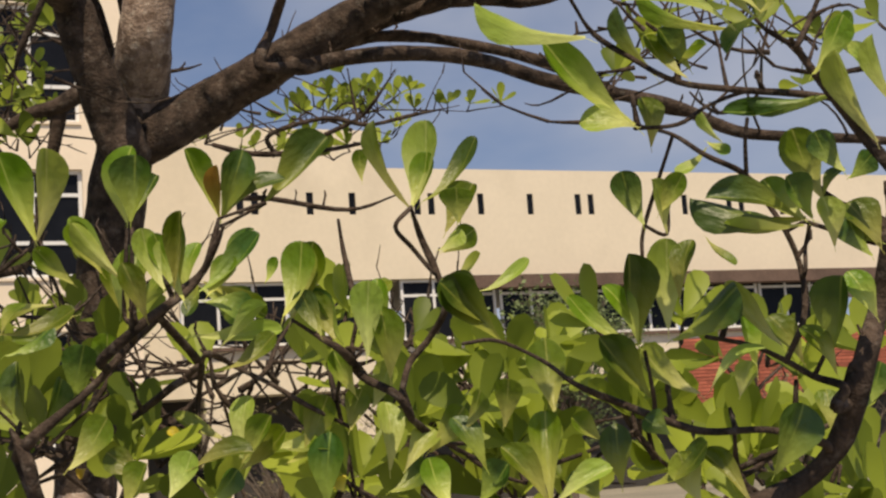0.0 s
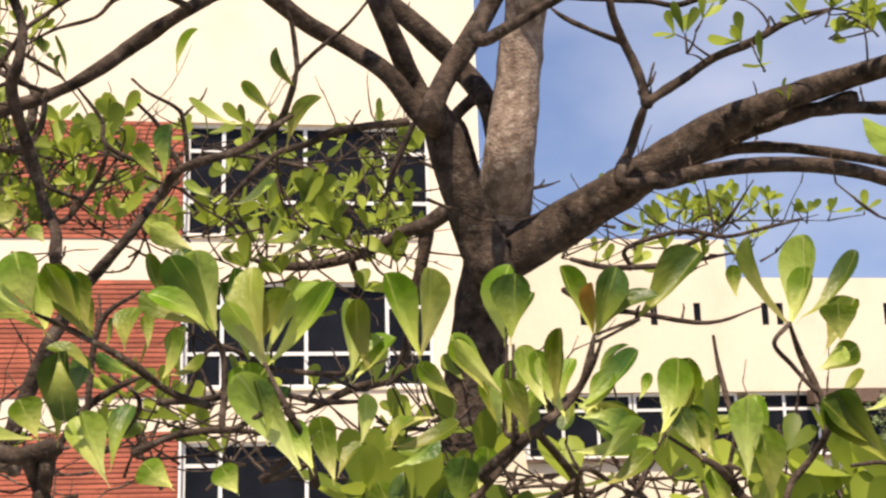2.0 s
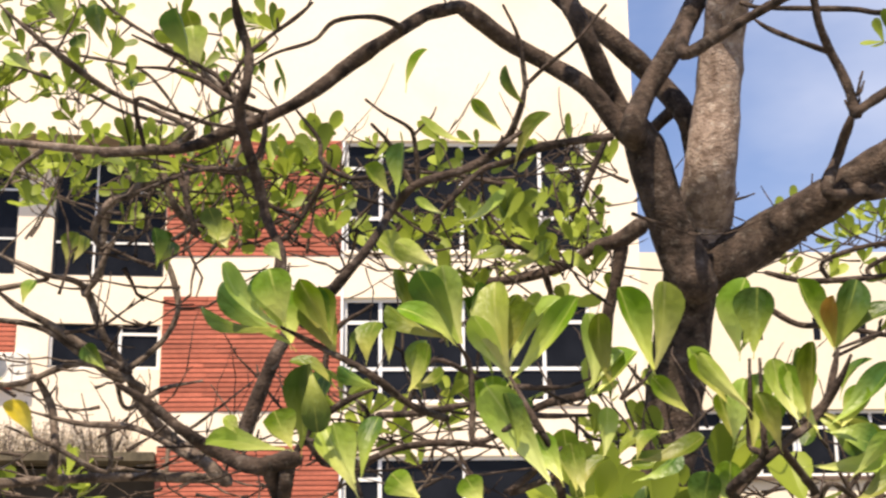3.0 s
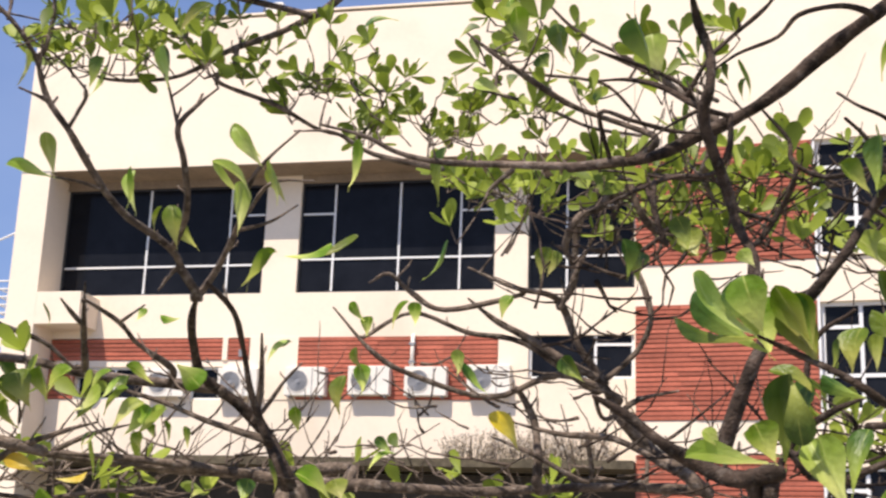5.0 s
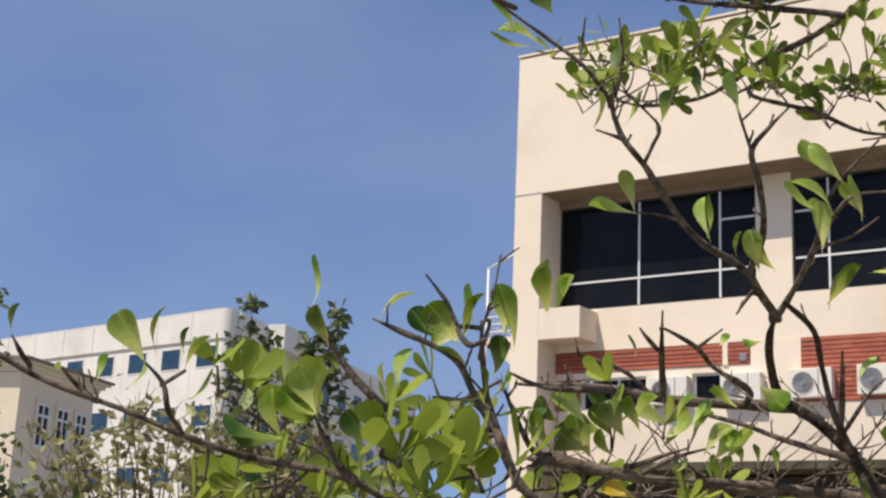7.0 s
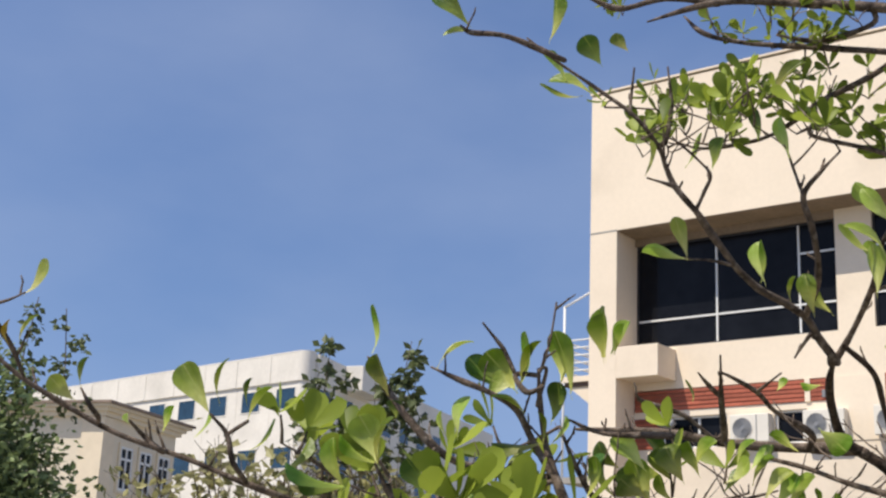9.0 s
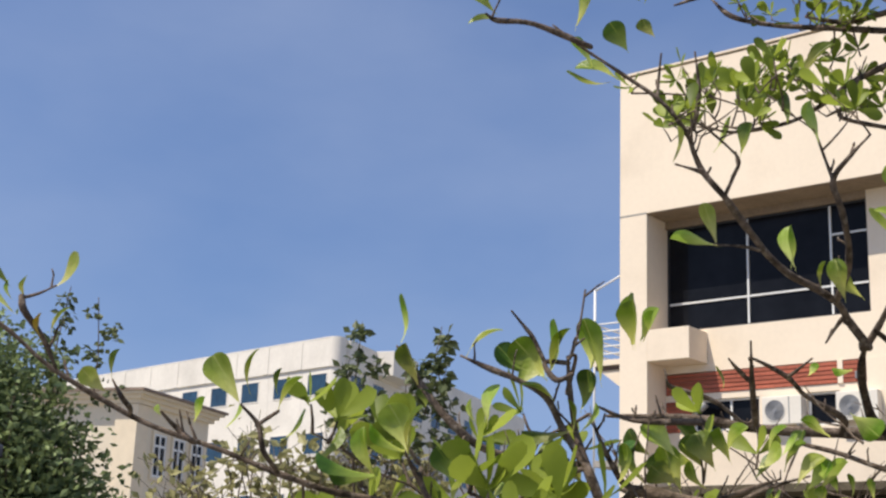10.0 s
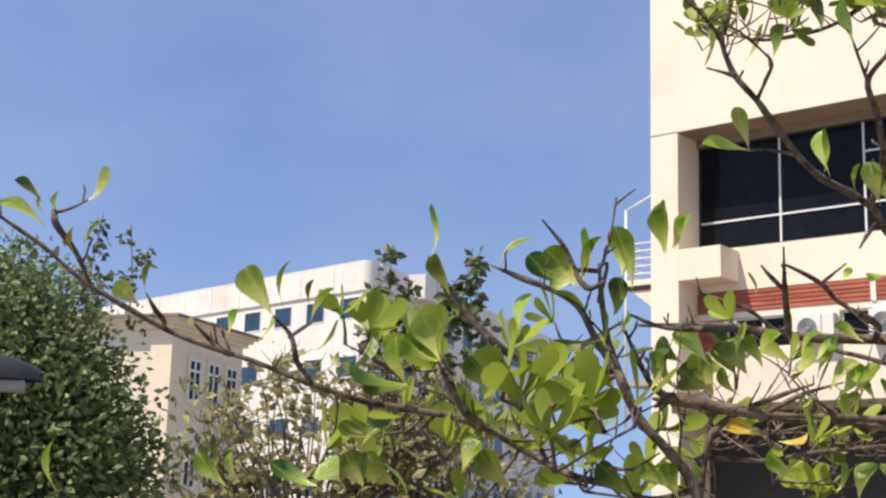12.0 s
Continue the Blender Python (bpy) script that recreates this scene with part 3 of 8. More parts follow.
def leaf_material(name, blade, base, vary=0.36, clear=0.42):
    """A leaf: pale at its foot and along the midrib, light shining through the blade."""
    m = bpy.data.materials.new(name)
    m.use_nodes = True
    nt, b = m.node_tree, m.node_tree.nodes["Principled BSDF"]
    b.inputs["Roughness"].default_value, b.inputs["Specular IOR Level"].default_value = 0.43, 0.55
    tc, sep, info = nt.nodes.new("ShaderNodeTexCoord"), nt.nodes.new("ShaderNodeSeparateXYZ"), nt.nodes.new("ShaderNodeObjectInfo")
    nt.links.new(tc.outputs["Object"], sep.inputs[0])
    foot, rib, side = (nt.nodes.new("ShaderNodeMapRange") for _ in range(3))
    foot.inputs["From Min"].default_value, foot.inputs["From Max"].default_value = 0.04, 0.74
    foot.inputs["To Min"].default_value, foot.inputs["To Max"].default_value = 1.0, 0.0
    nt.links.new(sep.outputs["Y"], foot.inputs["Value"])
    absx = nt.nodes.new("ShaderNodeMath")
    absx.operation = "ABSOLUTE"
    nt.links.new(sep.outputs["X"], absx.inputs[0])
    rib.inputs["From Min"].default_value, rib.inputs["From Max"].default_value = 0.008, 0.035
    rib.inputs["To Min"].default_value, rib.inputs["To Max"].default_value = 0.42, 0.0
    nt.links.new(absx.outputs[0], rib.inputs["Value"])
    most = nt.nodes.new("ShaderNodeMath")
    most.operation = "MAXIMUM"
    nt.links.new(foot.outputs["Result"], most.inputs[0]), nt.links.new(rib.outputs["Result"], most.inputs[1])
    blot = nt.nodes.new("ShaderNodeTexNoise")
    blot.inputs["Scale"].default_value, blot.inputs["Detail"].default_value = 3.0, 4.0
    nt.links.new(tc.outputs["Object"], blot.inputs["Vector"])
    mix, hsv = nt.nodes.new("ShaderNodeMixRGB"), nt.nodes.new("ShaderNodeHueSaturation")
    mix.inputs["Color1"].default_value, mix.inputs["Color2"].default_value = (*blade, 1), (*base, 1)
    nt.links.new(most.outputs[0], mix.inputs["Fac"]), nt.links.new(mix.outputs["Color"], hsv.inputs["Color"])
    value, total, hue = nt.nodes.new("ShaderNodeMapRange"), nt.nodes.new("ShaderNodeMath"), nt.nodes.new("ShaderNodeMapRange")
    value.inputs["To Min"].default_value, value.inputs["To Max"].default_value = 0.66 - vary, 0.66 + vary
    nt.links.new(info.outputs["Random"], value.inputs["Value"])
    total.operation = "MULTIPLY_ADD"
    total.inputs[1].default_value = 0.56
    nt.links.new(blot.outputs["Fac"], total.inputs[0]), nt.links.new(value.outputs["Result"], total.inputs[2])
    nt.links.new(total.outputs[0], hsv.inputs["Value"])
    hue.inputs["To Min"].default_value, hue.inputs["To Max"].default_value = 0.487, 0.522
    nt.links.new(info.outputs["Random"], hue.inputs["Value"]), nt.links.new(hue.outputs["Result"], hsv.inputs["Hue"])
    nt.links.new(hsv.outputs["Color"], b.inputs["Base Color"])
    vein, dent = nt.nodes.new("ShaderNodeTexNoise"), nt.nodes.new("ShaderNodeBump")
    vein.inputs["Scale"].default_value, vein.inputs["Detail"].default_value = 7.0, 3.0
    dent.inputs["Strength"].default_value, dent.inputs["Distance"].default_value = 0.35, 0.005
    nt.links.new(tc.outputs["Object"], vein.inputs["Vector"]), nt.links.new(vein.outputs["Fac"], dent.inputs["Height"])
    nt.links.new(dent.outputs["Normal"], b.inputs["Normal"])
    through_leaf, blend = nt.nodes.new("ShaderNodeBsdfTranslucent"), nt.nodes.new("ShaderNodeMixShader")
    nt.links.new(hsv.outputs["Color"], through_leaf.inputs["Color"])
    blend.inputs["Fac"].default_value = clear
    nt.links.new(b.outputs[0], blend.inputs[1]), nt.links.new(through_leaf.outputs[0], blend.inputs[2])
    nt.links.new(blend.outputs[0], nt.nodes["Material Output"].inputs["Surface"])
    return m


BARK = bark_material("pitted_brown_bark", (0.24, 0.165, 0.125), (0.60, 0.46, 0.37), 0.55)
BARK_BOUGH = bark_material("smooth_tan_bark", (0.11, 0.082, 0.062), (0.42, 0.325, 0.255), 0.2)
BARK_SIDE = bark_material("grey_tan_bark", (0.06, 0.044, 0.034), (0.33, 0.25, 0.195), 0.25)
# dark bark; canopy shade on the near limbs is put into its colour
BARK_LIMB_SHADED = bark_material("shaded_dark_limb_bark", (0.028, 0.020, 0.015), (0.15, 0.105, 0.08), 0.1)
BARK_FAR = bark_material("grey_brown_bark", (0.12, 0.09, 0.07), (0.36, 0.29, 0.22))
LEAF_TINTS = [leaf_material("green_leaf", (0.165, 0.255, 0.014), (0.74, 0.72, 0.20)), leaf_material("dark_green_leaf", (0.06, 0.12, 0.012), (0.44, 0.50, 0.09), 0.15, 0.3),
              leaf_material("pale_green_leaf", (0.36, 0.46, 0.07), (0.76, 0.76, 0.28), 0.14, 0.4), leaf_material("yellow_leaf", (0.72, 0.50, 0.04), (0.75, 0.62, 0.15), 0.12),
              leaf_material("orange_leaf", (0.42, 0.20, 0.04), (0.55, 0.45, 0.10), 0.12)]


def leaf_outline(s, kind):
    """Half width of the blade at s along it: narrow wedge foot, broad rounded end."""
    k = (0.66, 0.70, 0.73)[kind]
    if s < k:
        q = s / k
        return 0.5 * (0.07 + 0.93 * (0.56 * q + 0.44 * q * q * (3 - 2 * q)))
    return 0.5 * max(0.0, 1 - ((s - k) / (1 - k)) ** 2.3) ** 0.55 + 0.004


def leaf_bmesh(kind, curl, fold):
    bm = bmesh.new()
    rows = []
    for s in (0, 0.15, 0.3, 0.45, 0.6, 0.72, 0.82, 0.9, 0.955, 0.988, 1.0):
        z = curl * (s - 0.5) ** 2 * 1.2 - curl * 0.3
        x = leaf_outline(s, kind)
        sway = 0.04 * math.sin(2.4 * s + kind)
        rows.append([bm.verts.new((sway * (kind - 1) + k * x, s, z + abs(k) ** 1.7 * fold * x + 0.012 * math.sin(9 * s + 3 * k))) for k in (-1, -0.5, 0, 0.5, 1)])
    for a, b in zip(rows, rows[1:]):
        for k in range(4):
            bm.faces.new([a[k], a[k + 1], b[k + 1], b[k]])
    stalk = [bm.verts.new(p) for p in ((-0.014, 0.02, 0.0), (0.014, 0.02, 0.0), (0.01, -0.12, -0.01), (-0.01, -0.12, -0.01))]
    bm.faces.new(stalk)
    return bm


LEAF_MESHES = []
for tint in LEAF_TINTS:
    row = []
    for kind, curl, fold in ((0, 0.35, 0.25), (1, -0.3, 0.35), (2, 0.5, 0.15), (1, 0.15, 0.5), (0, -0.45, 0.2), (2, 0.25, -0.25)):
        me = bpy.data.meshes.new("leaf")
        bm = leaf_bmesh(kind, curl, fold)
        bm.to_mesh(me), bm.free()
        me.materials.append(tint)
        me.polygons.foreach_set("use_smooth", [True] * len(me.polygons))
        row.append(me)
    LEAF_MESHES.append(row)

rnd = random.Random(11)


def smooth_path(rows, per=5):
    """Points and radii along a smooth curve through the rows."""
    p = [np.array(r, float) for r in rows]
    p = [2 * p[0] - p[1], *p, 2 * p[-1] - p[-2]]
    out = []
    for a, b, c, d in zip(p, p[1:], p[2:], p[3:]):
        for k in range(per):
            t = k / per
            out.append(0.5 * (2 * b + (c - a) * t + (2 * a - 5 * b + 4 * c - d) * t * t + (3 * b - a - 3 * c + d) * t ** 3))
    return out + [p[-2]]


def bough(rows, sides=10, per=5, rough=0.1, seed=0.0):
    """A tapered, knotty, slightly crooked limb."""
    bm = bmesh.new()
    pts = smooth_path(rows, per)
    prev, rings = None, []
    for i, q in enumerate(pts):
        p, r = Vector(q[:3]), max(float(q[3]), 0.0016)
        d = Vector(pts[min(i + 1, len(pts) - 1)][:3]) - Vector(pts[max(i - 1, 0)][:3])
        d.normalize()
        a = (prev - prev.dot(d) * d).normalized() if prev else d.orthogonal().normalized()
        prev, b = a, d.cross(a)
        ring = []
        knot = 1 + rough * 1.3 * noise.noise(p * 14 + Vector((seed, 0, 0)))
        for k in range(sides):
            ang = 2 * math.pi * k / sides
            u = a * math.cos(ang) + b * math.sin(ang)
            ring.append(bm.verts.new(p + u * r * knot * (1 + rough * noise.noise((p + u * r) * 38))))
        rings.append(ring)
    for r, s in zip(rings, rings[1:]):
        for k in range(sides):
            bm.faces.new([r[k], r[(k + 1) % sides], s[(k + 1) % sides], s[k]])
    for ring, inner in ((rings[0], rings[1]), (rings[-1], rings[-2])):
        mid = sum((v.co for v in ring), Vector()) / sides
        back = sum((v.co for v in inner), Vector()) / sides
        r = (ring[0].co - mid).length
        d = (mid - back).normalized()
        low = [bm.verts.new(mid + (v.co - mid) * 0.7 + d * r * 0.6) for v in ring]
        tip = bm.verts.new(mid + d * r)
        for k in range(sides):
            bm.faces.new([ring[k], ring[(k + 1) % sides], low[(k + 1) % sides], low[k]])
            bm.faces.new([low[k], low[(k + 1) % sides], tip])
    bmesh.ops.recalc_face_normals(bm, faces=bm.faces)
    return bm


tree_near = thing("tree", pose(5.35, -24.8, 0), "broadleaf tree with forked brown trunk and rosettes of green leaves", "tree", "trees by the building")
tree_side = thing("tree", pose(3.75, -25.0, 0), "spreading young tree with bare spurs and bright green leaves", "tree", "trees by the building")
TREE = [tree_near]
LEAF_FACE = Vector((-0.24, -0.75, 0.62))           # the side to which most blades turn
LIMB_PATHS = []
SAMPLES = {tree_near: [], tree_side: []}


def limb(name, rows):
    tree = TREE[0]
    o = tree.matrix_world.translation
    local = [(x - o.x, y - o.y, z - o.z, r) for x, y, z, r in rows]
    big = max(r[3] for r in rows)
    part(name, bough(local, 14 if big > 0.02 else 8, 6 if big > 0.02 else 5, 0.07 if big > 0.012 else 0.2, len(LIMB_PATHS)), BARK_BOUGH if name == "bough" else BARK_LIMB_SHADED if name == "branch" else BARK_SIDE if tree is tree_side else BARK if name == "trunk" else BARK_LIMB_SHADED, tree, smooth=True)
    LIMB_PATHS.append((tree, rows, big))
    if len(rows) > 2:
        SAMPLES[tree].extend(q[:3] for q in smooth_path(rows, 4))


def put_leaf(tree, foot, tip, width, tint, lean=0.6):
    """One leaf from its foot to its tip; its face turns to the light, each by a little differently."""
    y = tip - foot
    n = y.length
    y.normalize()
    face = (LEAF_FACE + Vector((rnd.uniform(-lean, lean), rnd.uniform(-lean, lean), rnd.uniform(-lean, lean)))).normalized()
    x = y.cross(face)
    if x.length < 0.2:
        x = y.orthogonal()
    x.normalize()
    z = x.cross(y)
    m = Matrix.Translation(foot) @ Matrix((x, y, z)).transposed().to_4x4() @ Matrix.Diagonal((width * 1.02, n, n, 1))
    ob = new("leaf", rnd.choice(LEAF_MESHES[tint]))
    ob.parent = tree
    ob.matrix_basis = Matrix.Translation(-tree.matrix_world.translation) @ m
    return ob


def leaf_group(tint, rows):
    for x, y, z, a, b, c, w in rows:
        put_leaf(TREE[0], Vector((x, y, z)), Vector((a, b, c)), w, tint, 0.36)


def add_leaf(bm, foot, y, n, width, kind):
    """A lighter leaf inside a joined mass of foliage."""
    face = (LEAF_FACE + Vector((rnd.uniform(-0.75, 0.75), rnd.uniform(-0.75, 0.75), rnd.uniform(-0.75, 0.75)))).normalized()
    x = y.cross(face)
    x = x.normalized() if x.length > 0.15 else y.orthogonal().normalized()
    z = x.cross(y)
    rows = []
    for s in (0.0, 0.3, 0.6, 0.8, 0.94, 1.0):
        w = leaf_outline(s, kind) * width
        c = foot + y * (s * n) + z * (0.25 * n * (s - 0.5) ** 2)
        rows.append([bm.verts.new(c - x * w + z * w * 0.25), bm.verts.new(c), bm.verts.new(c + x * w + z * w * 0.25)])
    for a, b in zip(rows, rows[1:]):
        bm.faces.new([a[0], a[1], b[1], b[0]]), bm.faces.new([a[1], a[2], b[2], b[1]])


def mass_leaf_material(name, low, high, clear=0.35):
    """Leaves joined in one mass: each takes its own shade between two greens."""
    m = bpy.data.materials.new(name)
    m.use_nodes = True
    nt, b = m.node_tree, m.node_tree.nodes["Principled BSDF"]
    b.inputs["Roughness"].default_value, b.inputs["Specular IOR Level"].default_value = 0.5, 0.35
    geo, ramp, tc, blot, add = (nt.nodes.new(k) for k in ("ShaderNodeNewGeometry", "ShaderNodeValToRGB", "ShaderNodeTexCoord", "ShaderNodeTexNoise", "ShaderNodeMath"))
    blot.inputs["Scale"].default_value = 25.0
    nt.links.new(tc.outputs["Object"], blot.inputs["Vector"])
    add.operation = "MULTIPLY_ADD"
    add.inputs[1].default_value = 0.7
    nt.links.new(geo.outputs["Random Per Island"], add.inputs[0])
    half = nt.nodes.new("ShaderNodeMath")
    half.operation = "MULTIPLY"
    half.inputs[1].default_value = 0.3
    nt.links.new(blot.outputs["Fac"], half.inputs[0]), nt.links.new(half.outputs[0], add.inputs[2])
    ramp.color_ramp.elements[0].color, ramp.color_ramp.elements[1].color = (*low, 1), (*high, 1)
    nt.links.new(add.outputs[0], ramp.inputs["Fac"])
    nt.links.new(ramp.outputs["Color"], b.inputs["Base Color"])
    lit, blend = nt.nodes.new("ShaderNodeBsdfTranslucent"), nt.nodes.new("ShaderNodeMixShader")
    nt.links.new(ramp.outputs["Color"], lit.inputs["Color"])
    blend.inputs["Fac"].default_value = clear
    nt.links.new(b.outputs[0], blend.inputs[1]), nt.links.new(lit.outputs[0], blend.inputs[2])
    nt.links.new(blend.outputs[0], nt.nodes["Material Output"].inputs["Surface"])
    return m


MASS_GREEN = mass_leaf_material("bright_leaf_mass", (0.055, 0.10, 0.011), (0.45, 0.54, 0.07), 0.46)
MASS_DARK = mass_leaf_material("deep_green_leaf_mass", (0.013, 0.032, 0.010), (0.34, 0.43, 0.18), 0.3)
MASS_OLIVE = mass_leaf_material("dry_olive_leaf_mass", (0.09, 0.095, 0.03), (0.56, 0.52, 0.24), 0.4)
MASS_SHOOT = mass_leaf_material("dark_shoot_leaf_mass", (0.02, 0.035, 0.012), (0.20, 0.24, 0.10), 0.3)
FOLIAGE = {"leaves": bmesh.new(), "twigs": bmesh.new()}


def spur(bm, foot, d, n, r):
    """A short thin twig, four-sided, slightly bent."""
    a = d.orthogonal().normalized()
    b = d.cross(a)
    bend = a * rnd.uniform(-0.2, 0.2) * n + Vector((0, 0, 0.12 * n))
    rings = []
    for s in (0, 0.5, 1):
        p, w = foot + d * (n * s) + bend * s * s, r * (1 - 0.45 * s)
        rings.append([bm.verts.new(p + (a * math.cos(t) + b * math.sin(t)) * w) for t in (0.3, 1.87, 3.44, 5.01)])
    for q, s in zip(rings, rings[1:]):
        for k in range(4):
            bm.faces.new([q[k], q[(k + 1) % 4], s[(k + 1) % 4], s[k]])
    bm.faces.new(rings[-1])
    return foot + d * n + bend


def twig_along(bm, pts, r0, r1):
    rings = []
    for i, p in enumerate(pts):
        d = (pts[min(i + 1, len(pts) - 1)] - pts[max(i - 1, 0)]).normalized()
        a = d.cross(Vector((0.3, 0.5, 0.81))).normalized()
        b, w = d.cross(a), r0 + (r1 - r0) * i / (len(pts) - 1)
        rings.append([bm.verts.new(p + (a * math.cos(t) + b * math.sin(t)) * w) for t in (0.3, 1.87, 3.44, 5.01)])
    for q, s in zip(rings, rings[1:]):
        for k in range(4):
            bm.faces.new([q[k], q[(k + 1) % 4], s[(k + 1) % 4], s[k]])


def tangle(centre, right, up, deep, count, length):
    """Thin crooked bare twigs through a slanted block of the crown."""
    centre, right, up, deep = Vector(centre), Vector(right), Vector(up), Vector(deep)
    for _ in range(count):
        p = centre + right * rnd.uniform(-1, 1) + up * rnd.uniform(-1, 1) + deep * rnd.uniform(-1, 1)
        d = Vector((rnd.uniform(-1, 1), rnd.uniform(-0.4, 0.4), rnd.uniform(-0.3, 0.7))).normalized()
        r = rnd.uniform(0.002, 0.0042)
        for _ in range(rnd.randint(2, 4)):
            n = length * rnd.uniform(0.25, 0.5)
            q = spur(FOLIAGE["twigs"], p, d, n, r)
            side = (d + Vector((rnd.uniform(-0.9, 0.9), rnd.uniform(-0.6, 0.6), rnd.uniform(-0.1, 0.9)))).normalized()
            if rnd.random() < 0.6:
                spur(FOLIAGE["twigs"], q, side, n * rnd.uniform(0.2, 0.6), r * 0.7)
            p, r = q, r * 0.78
            d = (d + Vector((rnd.uniform(-0.5, 0.5), rnd.uniform(-0.4, 0.4), rnd.uniform(-0.2, 0.5)))).normalized()


def spray(centre, right, up, deep, count, size):
    """Leaf rosettes on thin twigs, spread through a slanted block of the crown."""
    centre, right, up, deep = Vector(centre), Vector(right), Vector(up), Vector(deep)
    for _ in range(count):
        for _try in range(6):
            p = centre + right * rnd.uniform(-1, 1) + up * rnd.uniform(-1, 1) + deep * rnd.uniform(-1, 1)
            near = np.array(SAMPLES[TREE[0]])
            if ((near - np.array(p)) ** 2).sum(1).min() < 0.11:
                break
        else:
            continue
        grow = Vector((rnd.uniform(-0.7, 0.7), rnd.uniform(-0.7, 0.7), rnd.uniform(0.3, 1.0))).normalized()
        far_off = ((near - np.array(p)) ** 2).sum(1) + 0.02 * np.array([rnd.random() for _ in range(len(near))])
        root = Vector(near[int(far_off.argmin())])
        reach = (p - root).length
        if 0.02 < reach < 0.5:
            bend = root.lerp(p, 0.55) + Vector((rnd.gauss(0, 0.1), rnd.gauss(0, 0.1), rnd.gauss(0.02, 0.1))) * reach
            twig_along(FOLIAGE["twigs"], [root.lerp(bend, t).lerp(bend.lerp(p, t), t) for t in (0, 0.2, 0.4, 0.6, 0.8, 1)], min(size * 0.045, 0.0028), size * 0.022)
            SAMPLES[TREE[0]].extend([tuple(root.lerp(bend, 0.5).lerp(bend.lerp(p, 0.5), 0.5)), tuple(p)])
        end = spur(FOLIAGE["twigs"], p, grow, size * rnd.uniform(0.2, 0.6), size * 0.045)
        spin = rnd.uniform(0, 6.28)
        side = grow.orthogonal().normalized()
        for k in range(rnd.randint(3, 6)):
            a = spin + k * 2.4
            out = Matrix.Rotation(a, 3, grow) @ side
            y = (grow * rnd.uniform(0.35, 1.0) + out * rnd.uniform(0.35, 0.9)).normalized()
            n = size * rnd.uniform(0.65, 1.1)
            add_leaf(FOLIAGE["leaves"], end, y, n, n * rnd.uniform(0.38, 0.5), rnd.choice((0, 1, 2)))



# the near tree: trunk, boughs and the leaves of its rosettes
# below the fork the leaf shade is painted in with the darker bark
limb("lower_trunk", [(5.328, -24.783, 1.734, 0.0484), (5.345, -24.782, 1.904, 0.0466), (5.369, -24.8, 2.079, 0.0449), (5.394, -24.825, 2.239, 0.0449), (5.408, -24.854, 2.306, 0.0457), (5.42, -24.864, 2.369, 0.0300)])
limb("trunk", [(5.394, -24.825, 2.239, 0.0380), (5.408, -24.854, 2.306, 0.0435), (5.42, -24.864, 2.369, 0.0449), (5.42, -24.931, 2.432, 0.0413), (5.433, -24.94, 2.518, 0.0386), (5.445, -24.962, 2.629, 0.0341), (5.449, -25.013, 2.702, 0.0314), (5.456, -25.05, 2.799, 0.0099)])
limb("limb", [(5.411, -24.866, 2.268, 0.0258), (5.387, -24.932, 2.251, 0.0314), (5.371, -24.922, 2.298, 0.0366), (5.338, -24.95, 2.375, 0.0314), (5.31, -24.96, 2.467, 0.0296), (5.299, -24.972, 2.509, 0.0126)])
limb("limb", [(5.283, -25.039, 2.466, 0.0162), (5.291, -25.005, 2.456, 0.0198), (5.262, -25.001, 2.488, 0.0177), (5.219, -25.011, 2.538, 0.0156), (5.162, -24.99, 2.586, 0.0149), (5.101, -25.005, 2.615, 0.0142), (5.039, -25.049, 2.644, 0.0134), (5.014, -25.023, 2.667, 0.0057)])
limb("limb", [(5.301, -24.97, 2.502, 0.0173), (5.289, -24.969, 2.496, 0.0173), (5.27, -24.956, 2.537, 0.0173), (5.239, -24.997, 2.585, 0.0159), (5.211, -25.024, 2.638, 0.0152), (5.188, -25.003, 2.703, 0.0144), (5.158, -25.057, 2.741, 0.0055)])
limb("limb", [(5.286, -25.004, 2.461, 0.0175), (5.283, -25.039, 2.466, 0.0180), (5.311, -25, 2.531, 0.0182), (5.359, -24.99, 2.61, 0.0180), (5.404, -24.97, 2.697, 0.0181), (5.438, -24.955, 2.774, 0.0167), (5.469, -24.95, 2.849, 0.0063)])
limb("limb", [(5.427, -24.829, 2.471, 0.0198), (5.402, -24.872, 2.538, 0.0198), (5.362, -24.852, 2.609, 0.0191), (5.303, -24.875, 2.658, 0.0176), (5.249, -24.874, 2.707, 0.0168), (5.173, -24.892, 2.756, 0.0065)])
limb("limb", [(5.418, -24.862, 2.359, 0.0108), (5.413, -24.792, 2.366, 0.0108), (5.387, -24.806, 2.439, 0.0116), (5.361, -24.834, 2.507, 0.0123), (5.351, -24.841, 2.529, 0.0108), (5.389, -24.865, 2.562, 0.0108)])
limb("limb", [(5.36, -25.09, 2.603, 0.0095), (5.341, -25.141, 2.537, 0.0095), (5.39, -25.149, 2.56, 0.0081), (5.439, -25.157, 2.589, 0.0068), (5.483, -25.208, 2.597, 0.0061), (5.544, -25.199, 2.62, 0.0024)])
